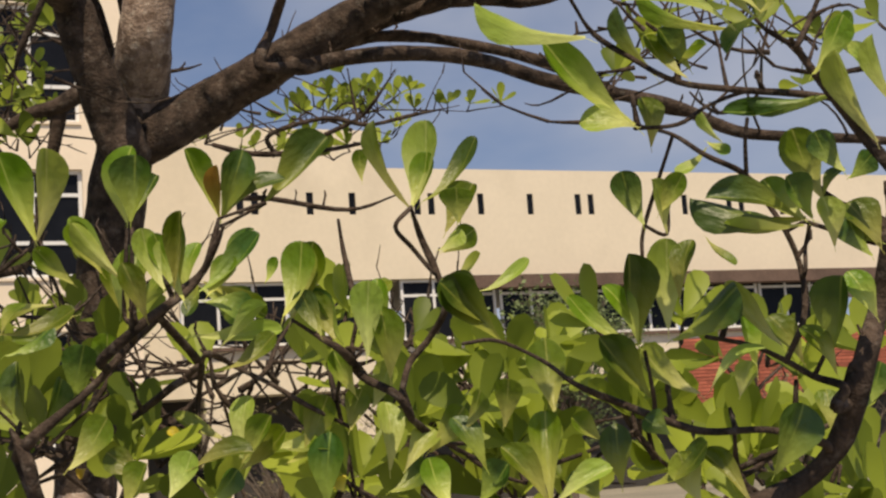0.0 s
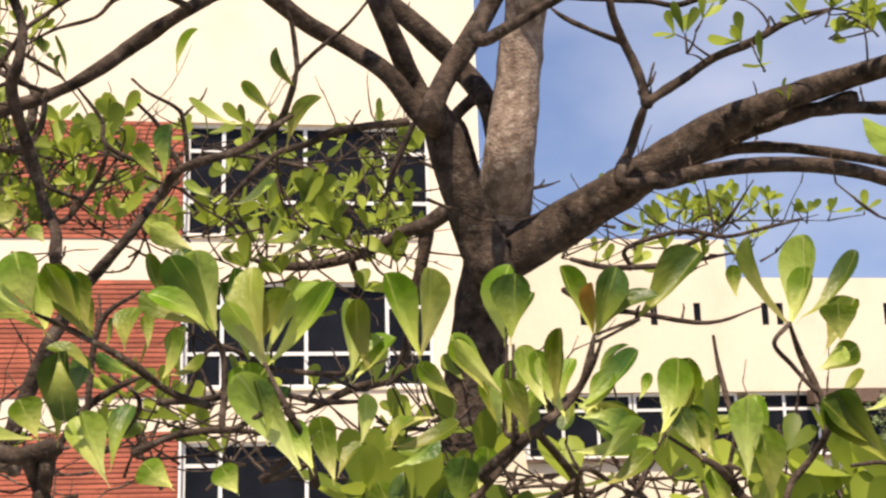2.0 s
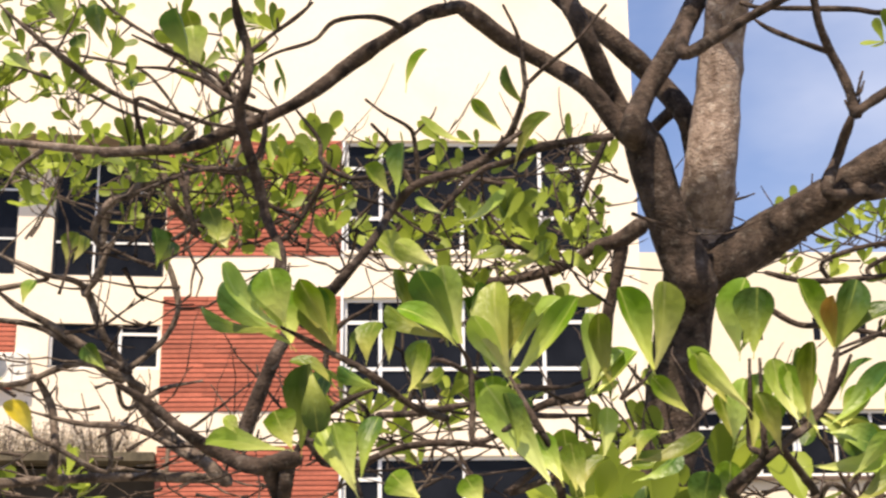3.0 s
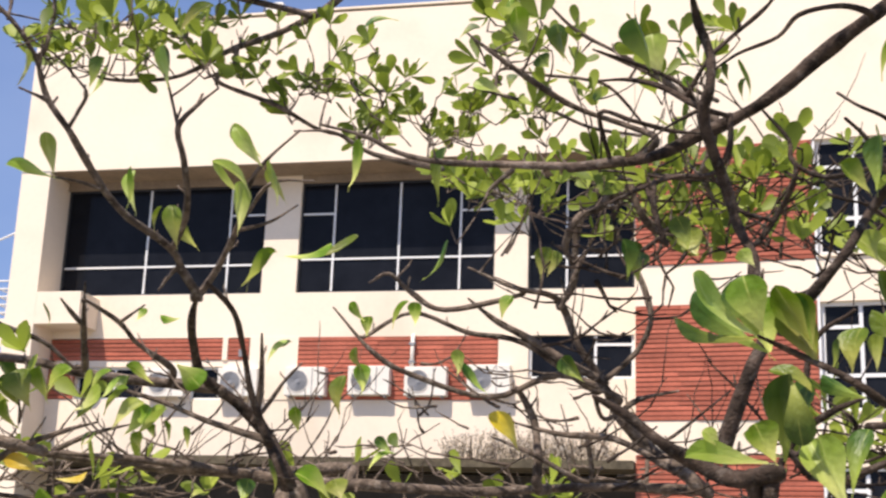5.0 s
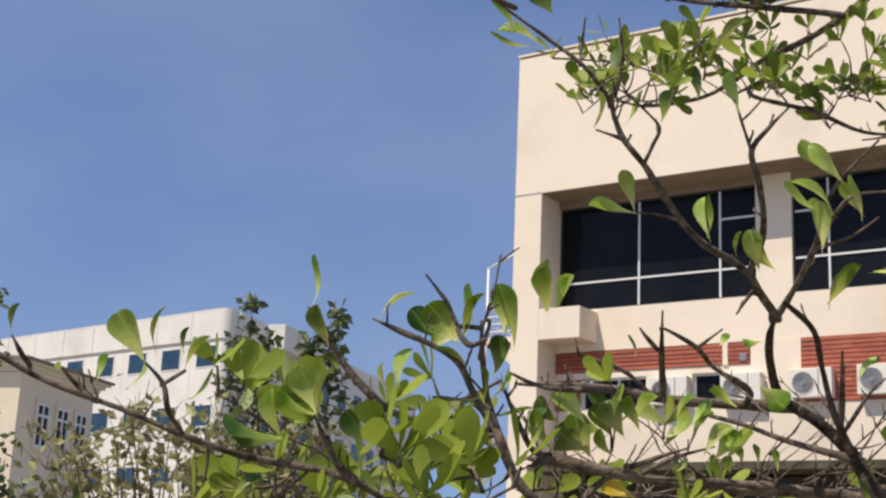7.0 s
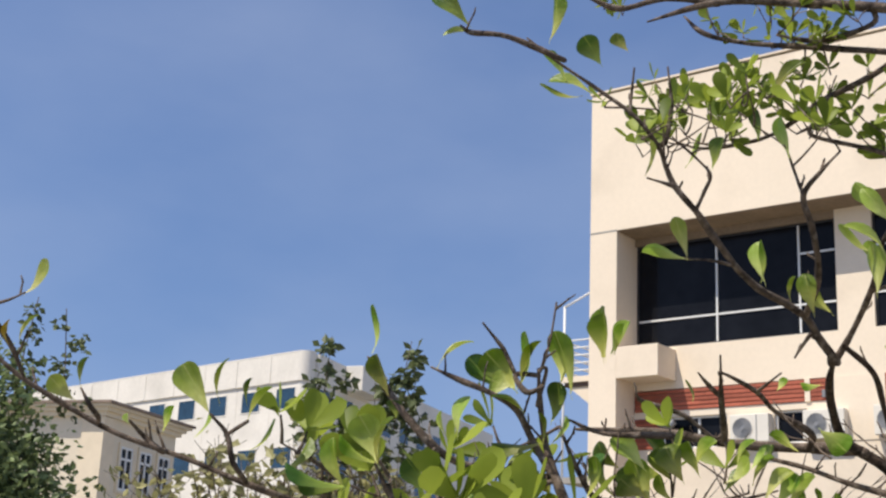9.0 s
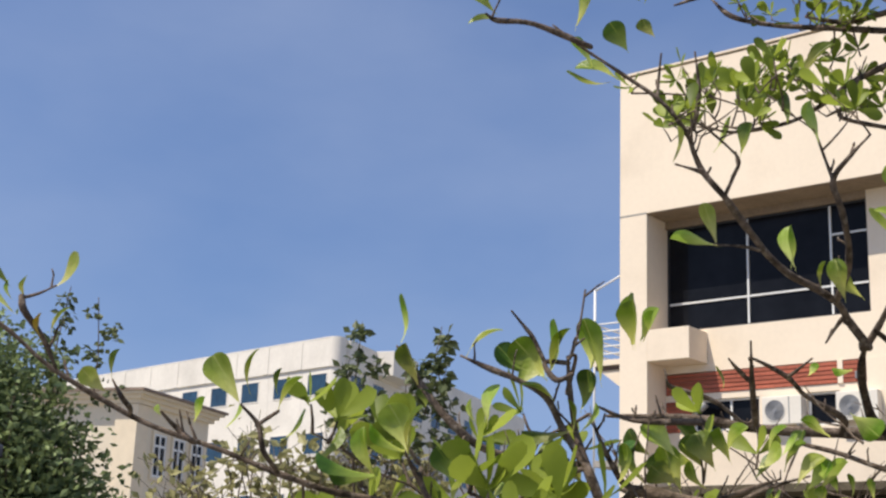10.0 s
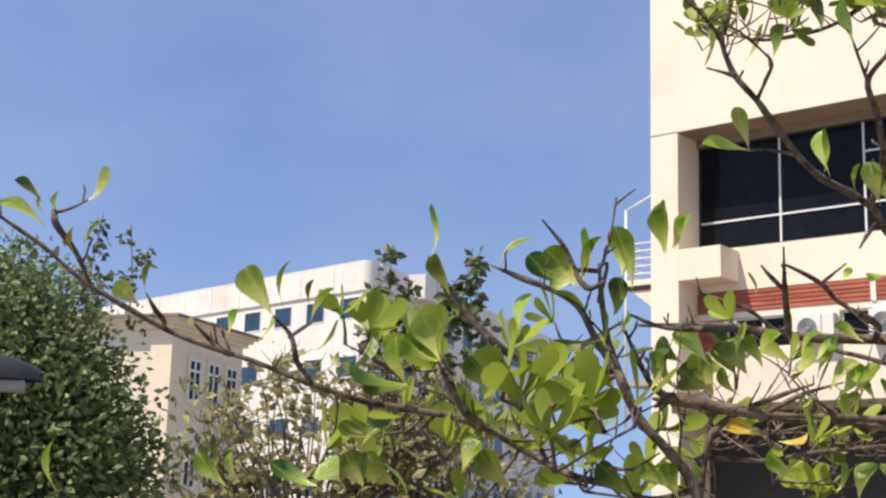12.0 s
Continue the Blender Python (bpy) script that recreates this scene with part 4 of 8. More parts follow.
limb("limb", [(5.403, -24.844, 2.284, 0.0287), (5.411, -24.866, 2.268, 0.0287), (5.454, -24.884, 2.299, 0.0377), (5.507, -24.879, 2.333, 0.0377), (5.563, -24.919, 2.362, 0.0341), (5.607, -24.948, 2.385, 0.0323), (5.659, -24.966, 2.419, 0.0305), (5.743, -24.999, 2.464, 0.0278), (5.799, -25.065, 2.48, 0.0206), (5.899, -25.07, 2.513, 0.0184), (5.969, -25.18, 2.51, 0.0162), (6.06, -25.194, 2.533, 0.0147), (6.152, -25.24, 2.532, 0.0132), (6.221, -25.33, 2.514, 0.0118), (6.32, -25.359, 2.531, 0.0046)])
limb("limb", [(5.633, -24.957, 2.402, 0.013), (5.641, -24.995, 2.374, 0.013), (5.702, -25.007, 2.387, 0.0123), (5.765, -25.061, 2.382, 0.0123), (5.846, -25.09, 2.375, 0.0123), (5.912, -25.108, 2.36, 0.0115), (6.001, -25.102, 2.34, 0.0115), (6.053, -25.165, 2.306, 0.0108), (6.119, -25.169, 2.297, 0.0108), (6.183, -25.193, 2.276, 0.0101), (6.256, -25.231, 2.231, 0.0094), (6.305, -25.3, 2.206, 0.0087), (6.394, -25.368, 2.187, 0.0072), (6.492, -25.441, 2.157, 0.0026)])
limb("limb", [(5.692, -24.865, 2.426, 0.0103), (5.644, -24.893, 2.395, 0.0127), (5.693, -24.953, 2.421, 0.0127), (5.762, -24.952, 2.453, 0.012), (5.829, -24.984, 2.475, 0.0112), (5.888, -25.01, 2.488, 0.0105), (5.928, -25.077, 2.491, 0.009), (5.928, -25.071, 2.475, 0.009)])
limb("limb", [(5.652, -24.903, 2.399, 0.0114), (5.692, -24.865, 2.426, 0.0114), (5.739, -24.931, 2.437, 0.0107), (5.803, -24.945, 2.449, 0.0099), (5.876, -24.958, 2.445, 0.0099), (5.968, -24.976, 2.428, 0.0092), (6.04, -25.034, 2.39, 0.0092), (6.136, -25.041, 2.354, 0.0084), (6.207, -25.093, 2.304, 0.0076), (6.291, -25.154, 2.267, 0.0027)])
limb("limb", [(5.818, -24.979, 2.471, 0.0102), (5.812, -25.003, 2.463, 0.012), (5.866, -25.039, 2.478, 0.012), (5.928, -25.071, 2.475, 0.0105), (5.992, -25.096, 2.468, 0.0097), (6.071, -25.113, 2.488, 0.009), (6.162, -25.156, 2.507, 0.0075), (6.229, -25.252, 2.504, 0.0027)])
limb("twig", [(5.641, -24.995, 2.374, 0.0092), (5.569, -25.029, 2.364, 0.0092), (5.596, -25.006, 2.425, 0.0085), (5.604, -25.047, 2.465, 0.0078), (5.61, -25.063, 2.482, 0.0035)])
limb("twig", [(5.591, -25.119, 2.458, 0.0068), (5.592, -25.114, 2.46, 0.0083), (5.585, -25.109, 2.504, 0.0076), (5.568, -25.108, 2.548, 0.0069), (5.544, -25.135, 2.58, 0.0062), (5.531, -25.154, 2.624, 0.0056), (5.517, -25.185, 2.653, 0.0022)])
limb("twig", [(5.568, -25.108, 2.548, 0.0049), (5.566, -25.087, 2.565, 0.0049), (5.513, -25.121, 2.567, 0.0042), (5.479, -25.098, 2.596, 0.0042), (5.462, -25.084, 2.618, 0.0016)])
limb("twig", [(5.592, -25.114, 2.46, 0.0075), (5.591, -25.119, 2.458, 0.0076), (5.644, -25.118, 2.493, 0.0069), (5.691, -25.136, 2.522, 0.0069), (5.735, -25.177, 2.532, 0.0062), (5.785, -25.202, 2.556, 0.0056), (5.824, -25.26, 2.55, 0.0019)])
limb("twig", [(5.588, -25.111, 2.482, 0.0028), (5.594, -25.113, 2.484, 0.0028), (5.596, -25.13, 2.485, 0.0028), (5.611, -25.106, 2.51, 0.0009)])
limb("twig", [(5.448, -25.005, 2.69, 0.0044), (5.478, -25.045, 2.655, 0.0044), (5.554, -25.055, 2.648, 0.0044), (5.627, -25.049, 2.65, 0.0044), (5.665, -25.066, 2.637, 0.0044), (5.721, -25.086, 2.648, 0.0044), (5.786, -25.138, 2.632, 0.0036), (5.845, -25.161, 2.626, 0.0016)])
limb("twig", [(5.929, -24.521, 2.379, 0.002), (5.818, -24.49, 2.364, 0.0054), (5.705, -24.463, 2.364, 0.0054), (5.634, -24.442, 2.385, 0.0054)])
limb("twig", [(5.954, -24.598, 2.501, 0.0012), (5.922, -24.556, 2.447, 0.0036), (5.904, -24.509, 2.426, 0.0036), (5.825, -24.473, 2.39, 0.0045), (5.818, -24.49, 2.364, 0.0045)])
limb("twig", [(6.046, -24.591, 2.428, 0.0016), (5.981, -24.566, 2.418, 0.0045), (5.912, -24.543, 2.406, 0.0045), (5.831, -24.53, 2.42, 0.0045), (5.735, -24.482, 2.398, 0.0045), (5.743, -24.472, 2.364, 0.0045)])
limb("twig", [(5.88, -24.538, 2.518, 0.0012), (5.892, -24.523, 2.467, 0.0027), (5.893, -24.538, 2.419, 0.0036), (5.885, -24.539, 2.411, 0.0036)])
limb("twig", [(5.536, -24.534, 2.498, 0.0035), (5.571, -24.545, 2.503, 0.0026), (5.591, -24.556, 2.508, 0.0009)])
limb("twig", [(5.577, -24.603, 2.289, 0.0058), (5.636, -24.606, 2.252, 0.0058), (5.687, -24.64, 2.241, 0.005), (5.82, -24.663, 2.217, 0.0042), (5.9, -24.722, 2.235, 0.0015)])
limb("limb", [(5.636, -26.062, 1.725, 0.0106), (5.676, -26.073, 1.744, 0.0099), (5.696, -26.092, 1.771, 0.0096), (5.699, -26.121, 1.821, 0.0085), (5.73, -26.109, 1.866, 0.0078), (5.727, -26.132, 1.913, 0.0067), (5.729, -26.148, 1.961, 0.0026)])
limb("limb", [(5.697, -26.106, 1.796, 0.006), (5.673, -26.118, 1.794, 0.006), (5.697, -26.103, 1.806, 0.0053), (5.692, -26.119, 1.821, 0.005), (5.699, -26.121, 1.821, 0.005)])
limb("twig", [(5.689, -26.086, 1.762, 0.0031), (5.67, -26.099, 1.77, 0.0031), (5.636, -26.086, 1.781, 0.0028), (5.61, -26.046, 1.783, 0.0028), (5.582, -26.038, 1.793, 0.0031), (5.558, -26.016, 1.808, 0.0028), (5.519, -26.02, 1.824, 0.0021), (5.505, -25.997, 1.844, 0.0017), (5.477, -25.979, 1.862, 0.0014), (5.455, -25.965, 1.862, 0.0005)])
limb("twig", [(5.677, -26.115, 1.796, 0.0028), (5.677, -26.125, 1.807, 0.0028), (5.676, -26.093, 1.817, 0.0024), (5.662, -26.081, 1.83, 0.0024), (5.637, -26.075, 1.843, 0.0021), (5.619, -26.045, 1.853, 0.0008)])
limb("twig", [(5.574, -26.031, 1.798, 0.002), (5.573, -26.038, 1.804, 0.002), (5.56, -26.057, 1.824, 0.0017), (5.558, -26.056, 1.843, 0.0008)])
limb("twig", [(5.665, -26.002, 1.779, 0.0012), (5.683, -25.975, 1.751, 0.0031), (5.693, -25.976, 1.728, 0.0031)])
limb("twig", [(5.643, -26.236, 1.94, 0.0041), (5.636, -26.222, 1.965, 0.0034), (5.619, -26.214, 1.995, 0.0031), (5.602, -26.209, 2.024, 0.0025), (5.581, -26.229, 2.025, 0.0011)])
limb("twig", [(5.602, -26.209, 2.024, 0.0022), (5.603, -26.207, 2.027, 0.0022), (5.581, -26.207, 2.037, 0.0019), (5.576, -26.201, 2.048, 0.0007)])
limb("twig", [(5.591, -26.219, 2.024, 0.0019), (5.592, -26.221, 2.024, 0.0019), (5.602, -26.222, 2.039, 0.0019), (5.611, -26.226, 2.058, 0.0007)])
limb("twig", [(5.622, -26.215, 1.99, 0.0026), (5.651, -26.182, 2.001, 0.0026), (5.63, -26.161, 2.01, 0.0026), (5.579, -26.167, 2.009, 0.0026), (5.551, -26.143, 2.02, 0.0023), (5.532, -26.12, 2.042, 0.002), (5.512, -26.103, 2.065, 0.002), (5.486, -26.121, 2.082, 0.0007)])
limb("twig", [(5.604, -26.164, 2.01, 0.0016), (5.601, -26.143, 2.014, 0.0016), (5.581, -26.13, 2.007, 0.0016), (5.55, -26.14, 1.991, 0.0016), (5.536, -26.107, 1.996, 0.0006)])
limb("twig", [(5.686, -26.172, 1.919, 0.0022), (5.683, -26.173, 1.903, 0.0027), (5.654, -26.162, 1.913, 0.002), (5.642, -26.149, 1.921, 0.0008)])
limb("twig", [(5.683, -26.173, 1.903, 0.0024), (5.686, -26.172, 1.919, 0.0024), (5.664, -26.165, 1.93, 0.0017), (5.653, -26.156, 1.938, 0.0006)])
limb("twig", [(5.662, -26.081, 1.83, 0.0022), (5.679, -26.086, 1.862, 0.0022), (5.691, -26.073, 1.898, 0.0022), (5.68, -26.074, 1.928, 0.0022), (5.672, -26.059, 1.96, 0.0022), (5.659, -26.055, 1.978, 0.0022), (5.627, -26.057, 1.99, 0.0018), (5.624, -26.02, 2.015, 0.0018), (5.577, -26.045, 2.015, 0.0007)])
limb("twig", [(5.661, -26.056, 1.975, 0.0018), (5.657, -26.064, 1.974, 0.0018), (5.652, -26.074, 1.998, 0.0015), (5.656, -26.074, 2.015, 0.0005)])
limb("twig", [(5.689, -26.075, 1.892, 0.0015), (5.683, -26.088, 1.896, 0.0015), (5.705, -26.063, 1.917, 0.0015), (5.693, -26.085, 1.933, 0.0015), (5.68, -26.074, 1.928, 0.0015)])
limb("twig", [(5.623, -25.967, 1.952, 0.0012), (5.651, -25.955, 1.947, 0.0012), (5.667, -25.936, 1.977, 0.0012), (5.655, -25.962, 1.991, 0.0005)])
limb("twig", [(5.624, -26.02, 2.015, 0.0015), (5.623, -25.967, 1.952, 0.0015), (5.616, -25.97, 1.924, 0.0015)])
limb("twig", [(5.467, -25.848, 1.99, 0.0011), (5.482, -25.829, 1.967, 0.0028), (5.49, -25.836, 1.939, 0.0032), (5.491, -25.853, 1.905, 0.0032), (5.484, -25.827, 1.879, 0.0032), (5.465, -25.827, 1.86, 0.0032), (5.453, -25.835, 1.836, 0.0032), (5.448, -25.841, 1.827, 0.0032)])
limb("twig", [(5.467, -25.848, 1.99, 0.002), (5.447, -25.86, 1.971, 0.002), (5.468, -25.842, 1.956, 0.002), (5.483, -25.846, 1.935, 0.002), (5.49, -25.839, 1.933, 0.002)])
limb("twig", [(5.421, -25.789, 1.99, 0.0007), (5.425, -25.785, 1.965, 0.002), (5.426, -25.799, 1.928, 0.0024), (5.425, -25.81, 1.902, 0.0024), (5.419, -25.807, 1.873, 0.0022)])
limb("twig", [(5.423, -25.807, 1.859, 0.003), (5.43, -25.8, 1.854, 0.0036), (5.4, -25.838, 1.871, 0.0032), (5.387, -25.829, 1.882, 0.0024), (5.369, -25.802, 1.902, 0.0007)])
limb("twig", [(5.453, -25.835, 1.836, 0.0029), (5.464, -25.825, 1.81, 0.0036), (5.445, -25.844, 1.831, 0.0036), (5.425, -25.812, 1.851, 0.0036), (5.418, -25.797, 1.874, 0.0028), (5.422, -25.826, 1.871, 0.0016), (5.415, -25.819, 1.863, 0.0016)])
limb("twig", [(5.418, -25.797, 1.808, 0.0011), (5.379, -25.796, 1.83, 0.0024), (5.353, -25.786, 1.849, 0.0024), (5.334, -25.747, 1.867, 0.0024), (5.304, -25.772, 1.879, 0.0028), (5.303, -25.741, 1.869, 0.0026)])
limb("twig", [(5.316, -25.78, 1.993, 0.0016), (5.311, -25.778, 1.972, 0.0036), (5.299, -25.788, 1.947, 0.0036), (5.277, -25.798, 1.929, 0.0036), (5.266, -25.756, 1.913, 0.0036), (5.236, -25.773, 1.886, 0.0036), (5.205, -25.77, 1.853, 0.004), (5.16, -25.768, 1.817, 0.0047), (5.15, -25.733, 1.802, 0.0051), (5.151, -25.758, 1.81, 0.0047)])
limb("twig", [(5.237, -25.787, 1.983, 0.0011), (5.234, -25.791, 1.947, 0.0028), (5.235, -25.777, 1.912, 0.0032), (5.24, -25.794, 1.902, 0.0032), (5.241, -25.77, 1.89, 0.0032)])
limb("twig", [(5.144, -25.752, 1.825, 0.0021), (5.154, -25.761, 1.802, 0.0055), (5.159, -25.769, 1.779, 0.0055), (5.165, -25.745, 1.76, 0.0055), (5.15, -25.733, 1.802, 0.0046)])
limb("twig", [(5.172, -25.683, 1.785, 0.0017), (5.205, -25.728, 1.808, 0.0037), (5.251, -25.71, 1.832, 0.0037), (5.283, -25.73, 1.856, 0.0037), (5.312, -25.703, 1.872, 0.0042), (5.266, -25.756, 1.913, 0.0032)])
limb("twig", [(5.177, -25.653, 1.996, 0.0008), (5.164, -25.677, 1.981, 0.0017), (5.145, -25.672, 1.967, 0.0022)])
limb("twig", [(5.293, -25.721, 1.861, 0.0029), (5.303, -25.741, 1.869, 0.0029), (5.309, -25.698, 1.837, 0.0025), (5.301, -25.73, 1.797, 0.0009)])
limb("twig", [(5.316, -25.78, 1.993, 0.0012), (5.327, -25.739, 1.994, 0.0012), (5.35, -25.753, 2.004, 0.0012), (5.366, -25.751, 2.013, 0.0012), (5.316, -25.78, 1.993, 0.0012)])
limb("limb", [(5.017, -25.294, 2.537, 0.0101), (4.973, -25.283, 2.531, 0.0101), (4.931, -25.301, 2.495, 0.0096), (4.872, -25.259, 2.47, 0.0096), (4.817, -25.268, 2.422, 0.0091), (4.767, -25.253, 2.4, 0.008), (4.72, -25.263, 2.378, 0.0075), (4.673, -25.265, 2.355, 0.0069), (4.625, -25.26, 2.349, 0.0059), (4.561, -25.276, 2.34, 0.0053), (4.565, -25.268, 2.347, 0.0051)])
limb("limb", [(4.743, -25.465, 2.48, 0.0025), (4.747, -25.431, 2.454, 0.0056), (4.758, -25.422, 2.419, 0.0061), (4.759, -25.434, 2.376, 0.0061), (4.748, -25.414, 2.349, 0.0067), (4.754, -25.39, 2.317, 0.0067), (4.767, -25.35, 2.275, 0.0067), (4.777, -25.337, 2.234, 0.0067), (4.794, -25.343, 2.195, 0.0072), (4.797, -25.36, 2.156, 0.0072), (4.808, -25.311, 2.12, 0.0078), (4.786, -25.321, 2.064, 0.01), (4.767, -25.309, 2.02, 0.0094), (4.748, -25.298, 1.969, 0.0089)])
limb("limb", [(5.063, -25.673, 2.279, 0.0014), (5.057, -25.67, 2.252, 0.0036), (5.043, -25.638, 2.229, 0.0041), (5.009, -25.654, 2.199, 0.0041), (4.955, -25.648, 2.182, 0.0045), (4.93, -25.619, 2.163, 0.0045), (4.908, -25.642, 2.12, 0.005), (4.874, -25.63, 2.081, 0.0054), (4.843, -25.599, 2.054, 0.0054)])
limb("twig", [(5.038, -25.728, 2.337, 0.0008), (5.056, -25.68, 2.325, 0.0023), (5.063, -25.67, 2.28, 0.0027), (5.063, -25.673, 2.279, 0.0027)])
limb("twig", [(5.138, -25.719, 2.342, 0.0006), (5.109, -25.708, 2.308, 0.0018), (5.082, -25.673, 2.296, 0.0023), (5.065, -25.66, 2.283, 0.0023), (5.063, -25.67, 2.28, 0.0023)])
limb("twig", [(5.026, -25.646, 2.214, 0.0027), (5.041, -25.674, 2.216, 0.0027), (5.063, -25.664, 2.235, 0.0018), (5.074, -25.663, 2.241, 0.0006)])
limb("twig", [(5.237, -25.109, 2.423, 0.0066), (5.181, -25.108, 2.416, 0.0066), (5.133, -25.109, 2.406, 0.0059), (5.095, -25.08, 2.396, 0.0053), (5.055, -25.063, 2.388, 0.0046), (5.015, -25.087, 2.342, 0.004), (4.984, -25.068, 2.31, 0.0015)])
limb("twig", [(4.949, -25.621, 2.192, 0.0021), (4.957, -25.628, 2.19, 0.0027), (4.953, -25.643, 2.231, 0.0027), (4.946, -25.654, 2.241, 0.0023), (4.923, -25.689, 2.242, 0.0018), (4.905, -25.662, 2.266, 0.0006)])
limb("twig", [(4.957, -25.628, 2.19, 0.0023), (4.949, -25.621, 2.192, 0.0023), (4.929, -25.632, 2.229, 0.0023), (4.911, -25.654, 2.243, 0.0008)])
limb("twig", [(4.834, -25.737, 2.022, 0.0011), (4.863, -25.691, 2.014, 0.0033), (4.91, -25.714, 1.985, 0.0037), (4.949, -25.687, 1.959, 0.0037), (4.982, -25.67, 1.949, 0.0037)])
limb("twig", [(5.031, -25.807, 1.965, 0.001), (5.048, -25.831, 1.926, 0.003), (5.063, -25.821, 1.9, 0.0034), (5.073, -25.788, 1.868, 0.0037)])
limb("twig", [(4.987, -25.838, 1.987, 0.001), (4.997, -25.812, 1.974, 0.0026), (4.999, -25.817, 1.941, 0.0026), (5.001, -25.826, 1.909, 0.003), (5.045, -25.827, 1.932, 0.0026)])
limb("twig", [(5.074, -25.786, 1.909, 0.001), (5.047, -25.811, 1.886, 0.0031), (5.029, -25.806, 1.871, 0.0031), (5.068, -25.805, 1.884, 0.0031)])
limb("twig", [(5.233, -25.834, 1.975, 0.0009), (5.23, -25.842, 1.929, 0.0027), (5.231, -25.84, 1.902, 0.0031), (5.237, -25.835, 1.897, 0.0031)])
limb("twig", [(5.305, -25.844, 1.976, 0.0014), (5.299, -25.83, 1.958, 0.0031), (5.283, -25.814, 1.93, 0.0034), (5.242, -25.839, 1.902, 0.0038), (5.21, -25.813, 1.874, 0.0042), (5.22, -25.771, 1.869, 0.0034)])
limb("limb", [(4.661, -25.596, 1.994, 0.0021), (4.688, -25.572, 1.979, 0.0052), (4.721, -25.567, 1.953, 0.0061), (4.754, -25.536, 1.933, 0.0084), (4.795, -25.557, 1.917, 0.0098), (4.834, -25.569, 1.923, 0.0094)])
limb("limb", [(4.821, -25.565, 1.921, 0.0075), (4.826, -25.538, 1.928, 0.0075), (4.826, -25.563, 1.907, 0.0075), (4.819, -25.538, 1.882, 0.0075), (4.808, -25.561, 1.919, 0.0075)])
limb("twig", [(4.826, -25.538, 1.928, 0.0044), (4.823, -25.497, 1.924, 0.0044), (4.845, -25.479, 1.966, 0.0044), (4.881, -25.497, 1.99, 0.0039), (4.915, -25.494, 2.005, 0.0015)])
limb("twig", [(4.838, -25.485, 1.952, 0.0034), (4.854, -25.509, 1.956, 0.0034), (4.865, -25.509, 2.055, 0.0034), (4.909, -25.528, 2.087, 0.0011)])
limb("twig", [(4.893, -25.379, 1.935, 0.0047), (4.936, -25.39, 1.952, 0.0042), (4.992, -25.41, 1.956, 0.0042), (5.054, -25.406, 1.95, 0.0016)])
limb("twig", [(4.838, -25.485, 1.952, 0.003), (4.862, -25.45, 1.928, 0.003), (4.895, -25.433, 1.965, 0.003), (4.902, -25.463, 1.986, 0.0025), (4.87, -25.442, 2.013, 0.0009)])
limb("twig", [(4.912, -25.29, 2.003, 0.0044), (4.966, -25.317, 2.002, 0.0044), (5.032, -25.29, 2.016, 0.0039), (5.098, -25.321, 1.998, 0.0039), (5.164, -25.325, 1.997, 0.0015)])
limb("twig", [(4.939, -25.303, 2.002, 0.0033), (4.946, -25.293, 2.014, 0.0033), (4.978, -25.319, 2.065, 0.0033), (5.046, -25.284, 2.044, 0.0033), (5.126, -25.308, 2.033, 0.0028), (5.185, -25.325, 2.048, 0.001)])
limb("twig", [(4.611, -25.271, 2.348, 0.0035), (4.607, -25.321, 2.396, 0.0035), (4.653, -25.344, 2.374, 0.0029), (4.692, -25.299, 2.374, 0.0029), (4.733, -25.323, 2.359, 0.0013)])
limb("twig", [(4.615, -25.365, 2.422, 0.0013), (4.644, -25.321, 2.438, 0.0029), (4.686, -25.322, 2.424, 0.0035), (4.729, -25.327, 2.393, 0.0041), (4.765, -25.287, 2.391, 0.0037)])
limb("twig", [(4.616, -25.381, 2.455, 0.0011), (4.658, -25.324, 2.455, 0.0029), (4.706, -25.321, 2.428, 0.0029), (4.728, -25.299, 2.404, 0.0035), (4.722, -25.326, 2.398, 0.0035)])
limb("twig", [(4.715, -25.325, 2.403, 0.0035), (4.746, -25.349, 2.443, 0.0035), (4.773, -25.333, 2.477, 0.0035), (4.809, -25.352, 2.496, 0.0035), (4.829, -25.363, 2.51, 0.0013)])
limb("twig", [(4.745, -25.334, 2.431, 0.0013), (4.78, -25.325, 2.458, 0.0024), (4.829, -25.339, 2.469, 0.0024), (4.856, -25.345, 2.493, 0.0029), (4.905, -25.356, 2.494, 0.0035), (4.938, -25.318, 2.497, 0.0041), (4.931, -25.301, 2.495, 0.0041)])
limb("twig", [(4.729, -25.327, 2.393, 0.0029), (4.738, -25.352, 2.38, 0.0029), (4.693, -25.344, 2.361, 0.0017), (4.665, -25.358, 2.33, 0.0008)])
limb("twig", [(4.759, -25.255, 2.396, 0.0041), (4.765, -25.287, 2.391, 0.0041), (4.763, -25.289, 2.346, 0.0041), (4.739, -25.279, 2.319, 0.0035), (4.686, -25.288, 2.315, 0.0035), (4.607, -25.286, 2.286, 0.0016)])
limb("twig", [(4.673, -25.288, 2.31, 0.0032), (4.671, -25.297, 2.305, 0.0035), (4.672, -25.301, 2.268, 0.0035), (4.685, -25.29, 2.228, 0.0035), (4.66, -25.287, 2.305, 0.0032)])
limb("twig", [(4.839, -25.279, 2.328, 0.0024), (4.84, -25.291, 2.328, 0.0024), (4.841, -25.291, 2.302, 0.0035), (4.82, -25.241, 2.281, 0.0035), (4.788, -25.253, 2.233, 0.0035), (4.777, -25.337, 2.234, 0.0035)])
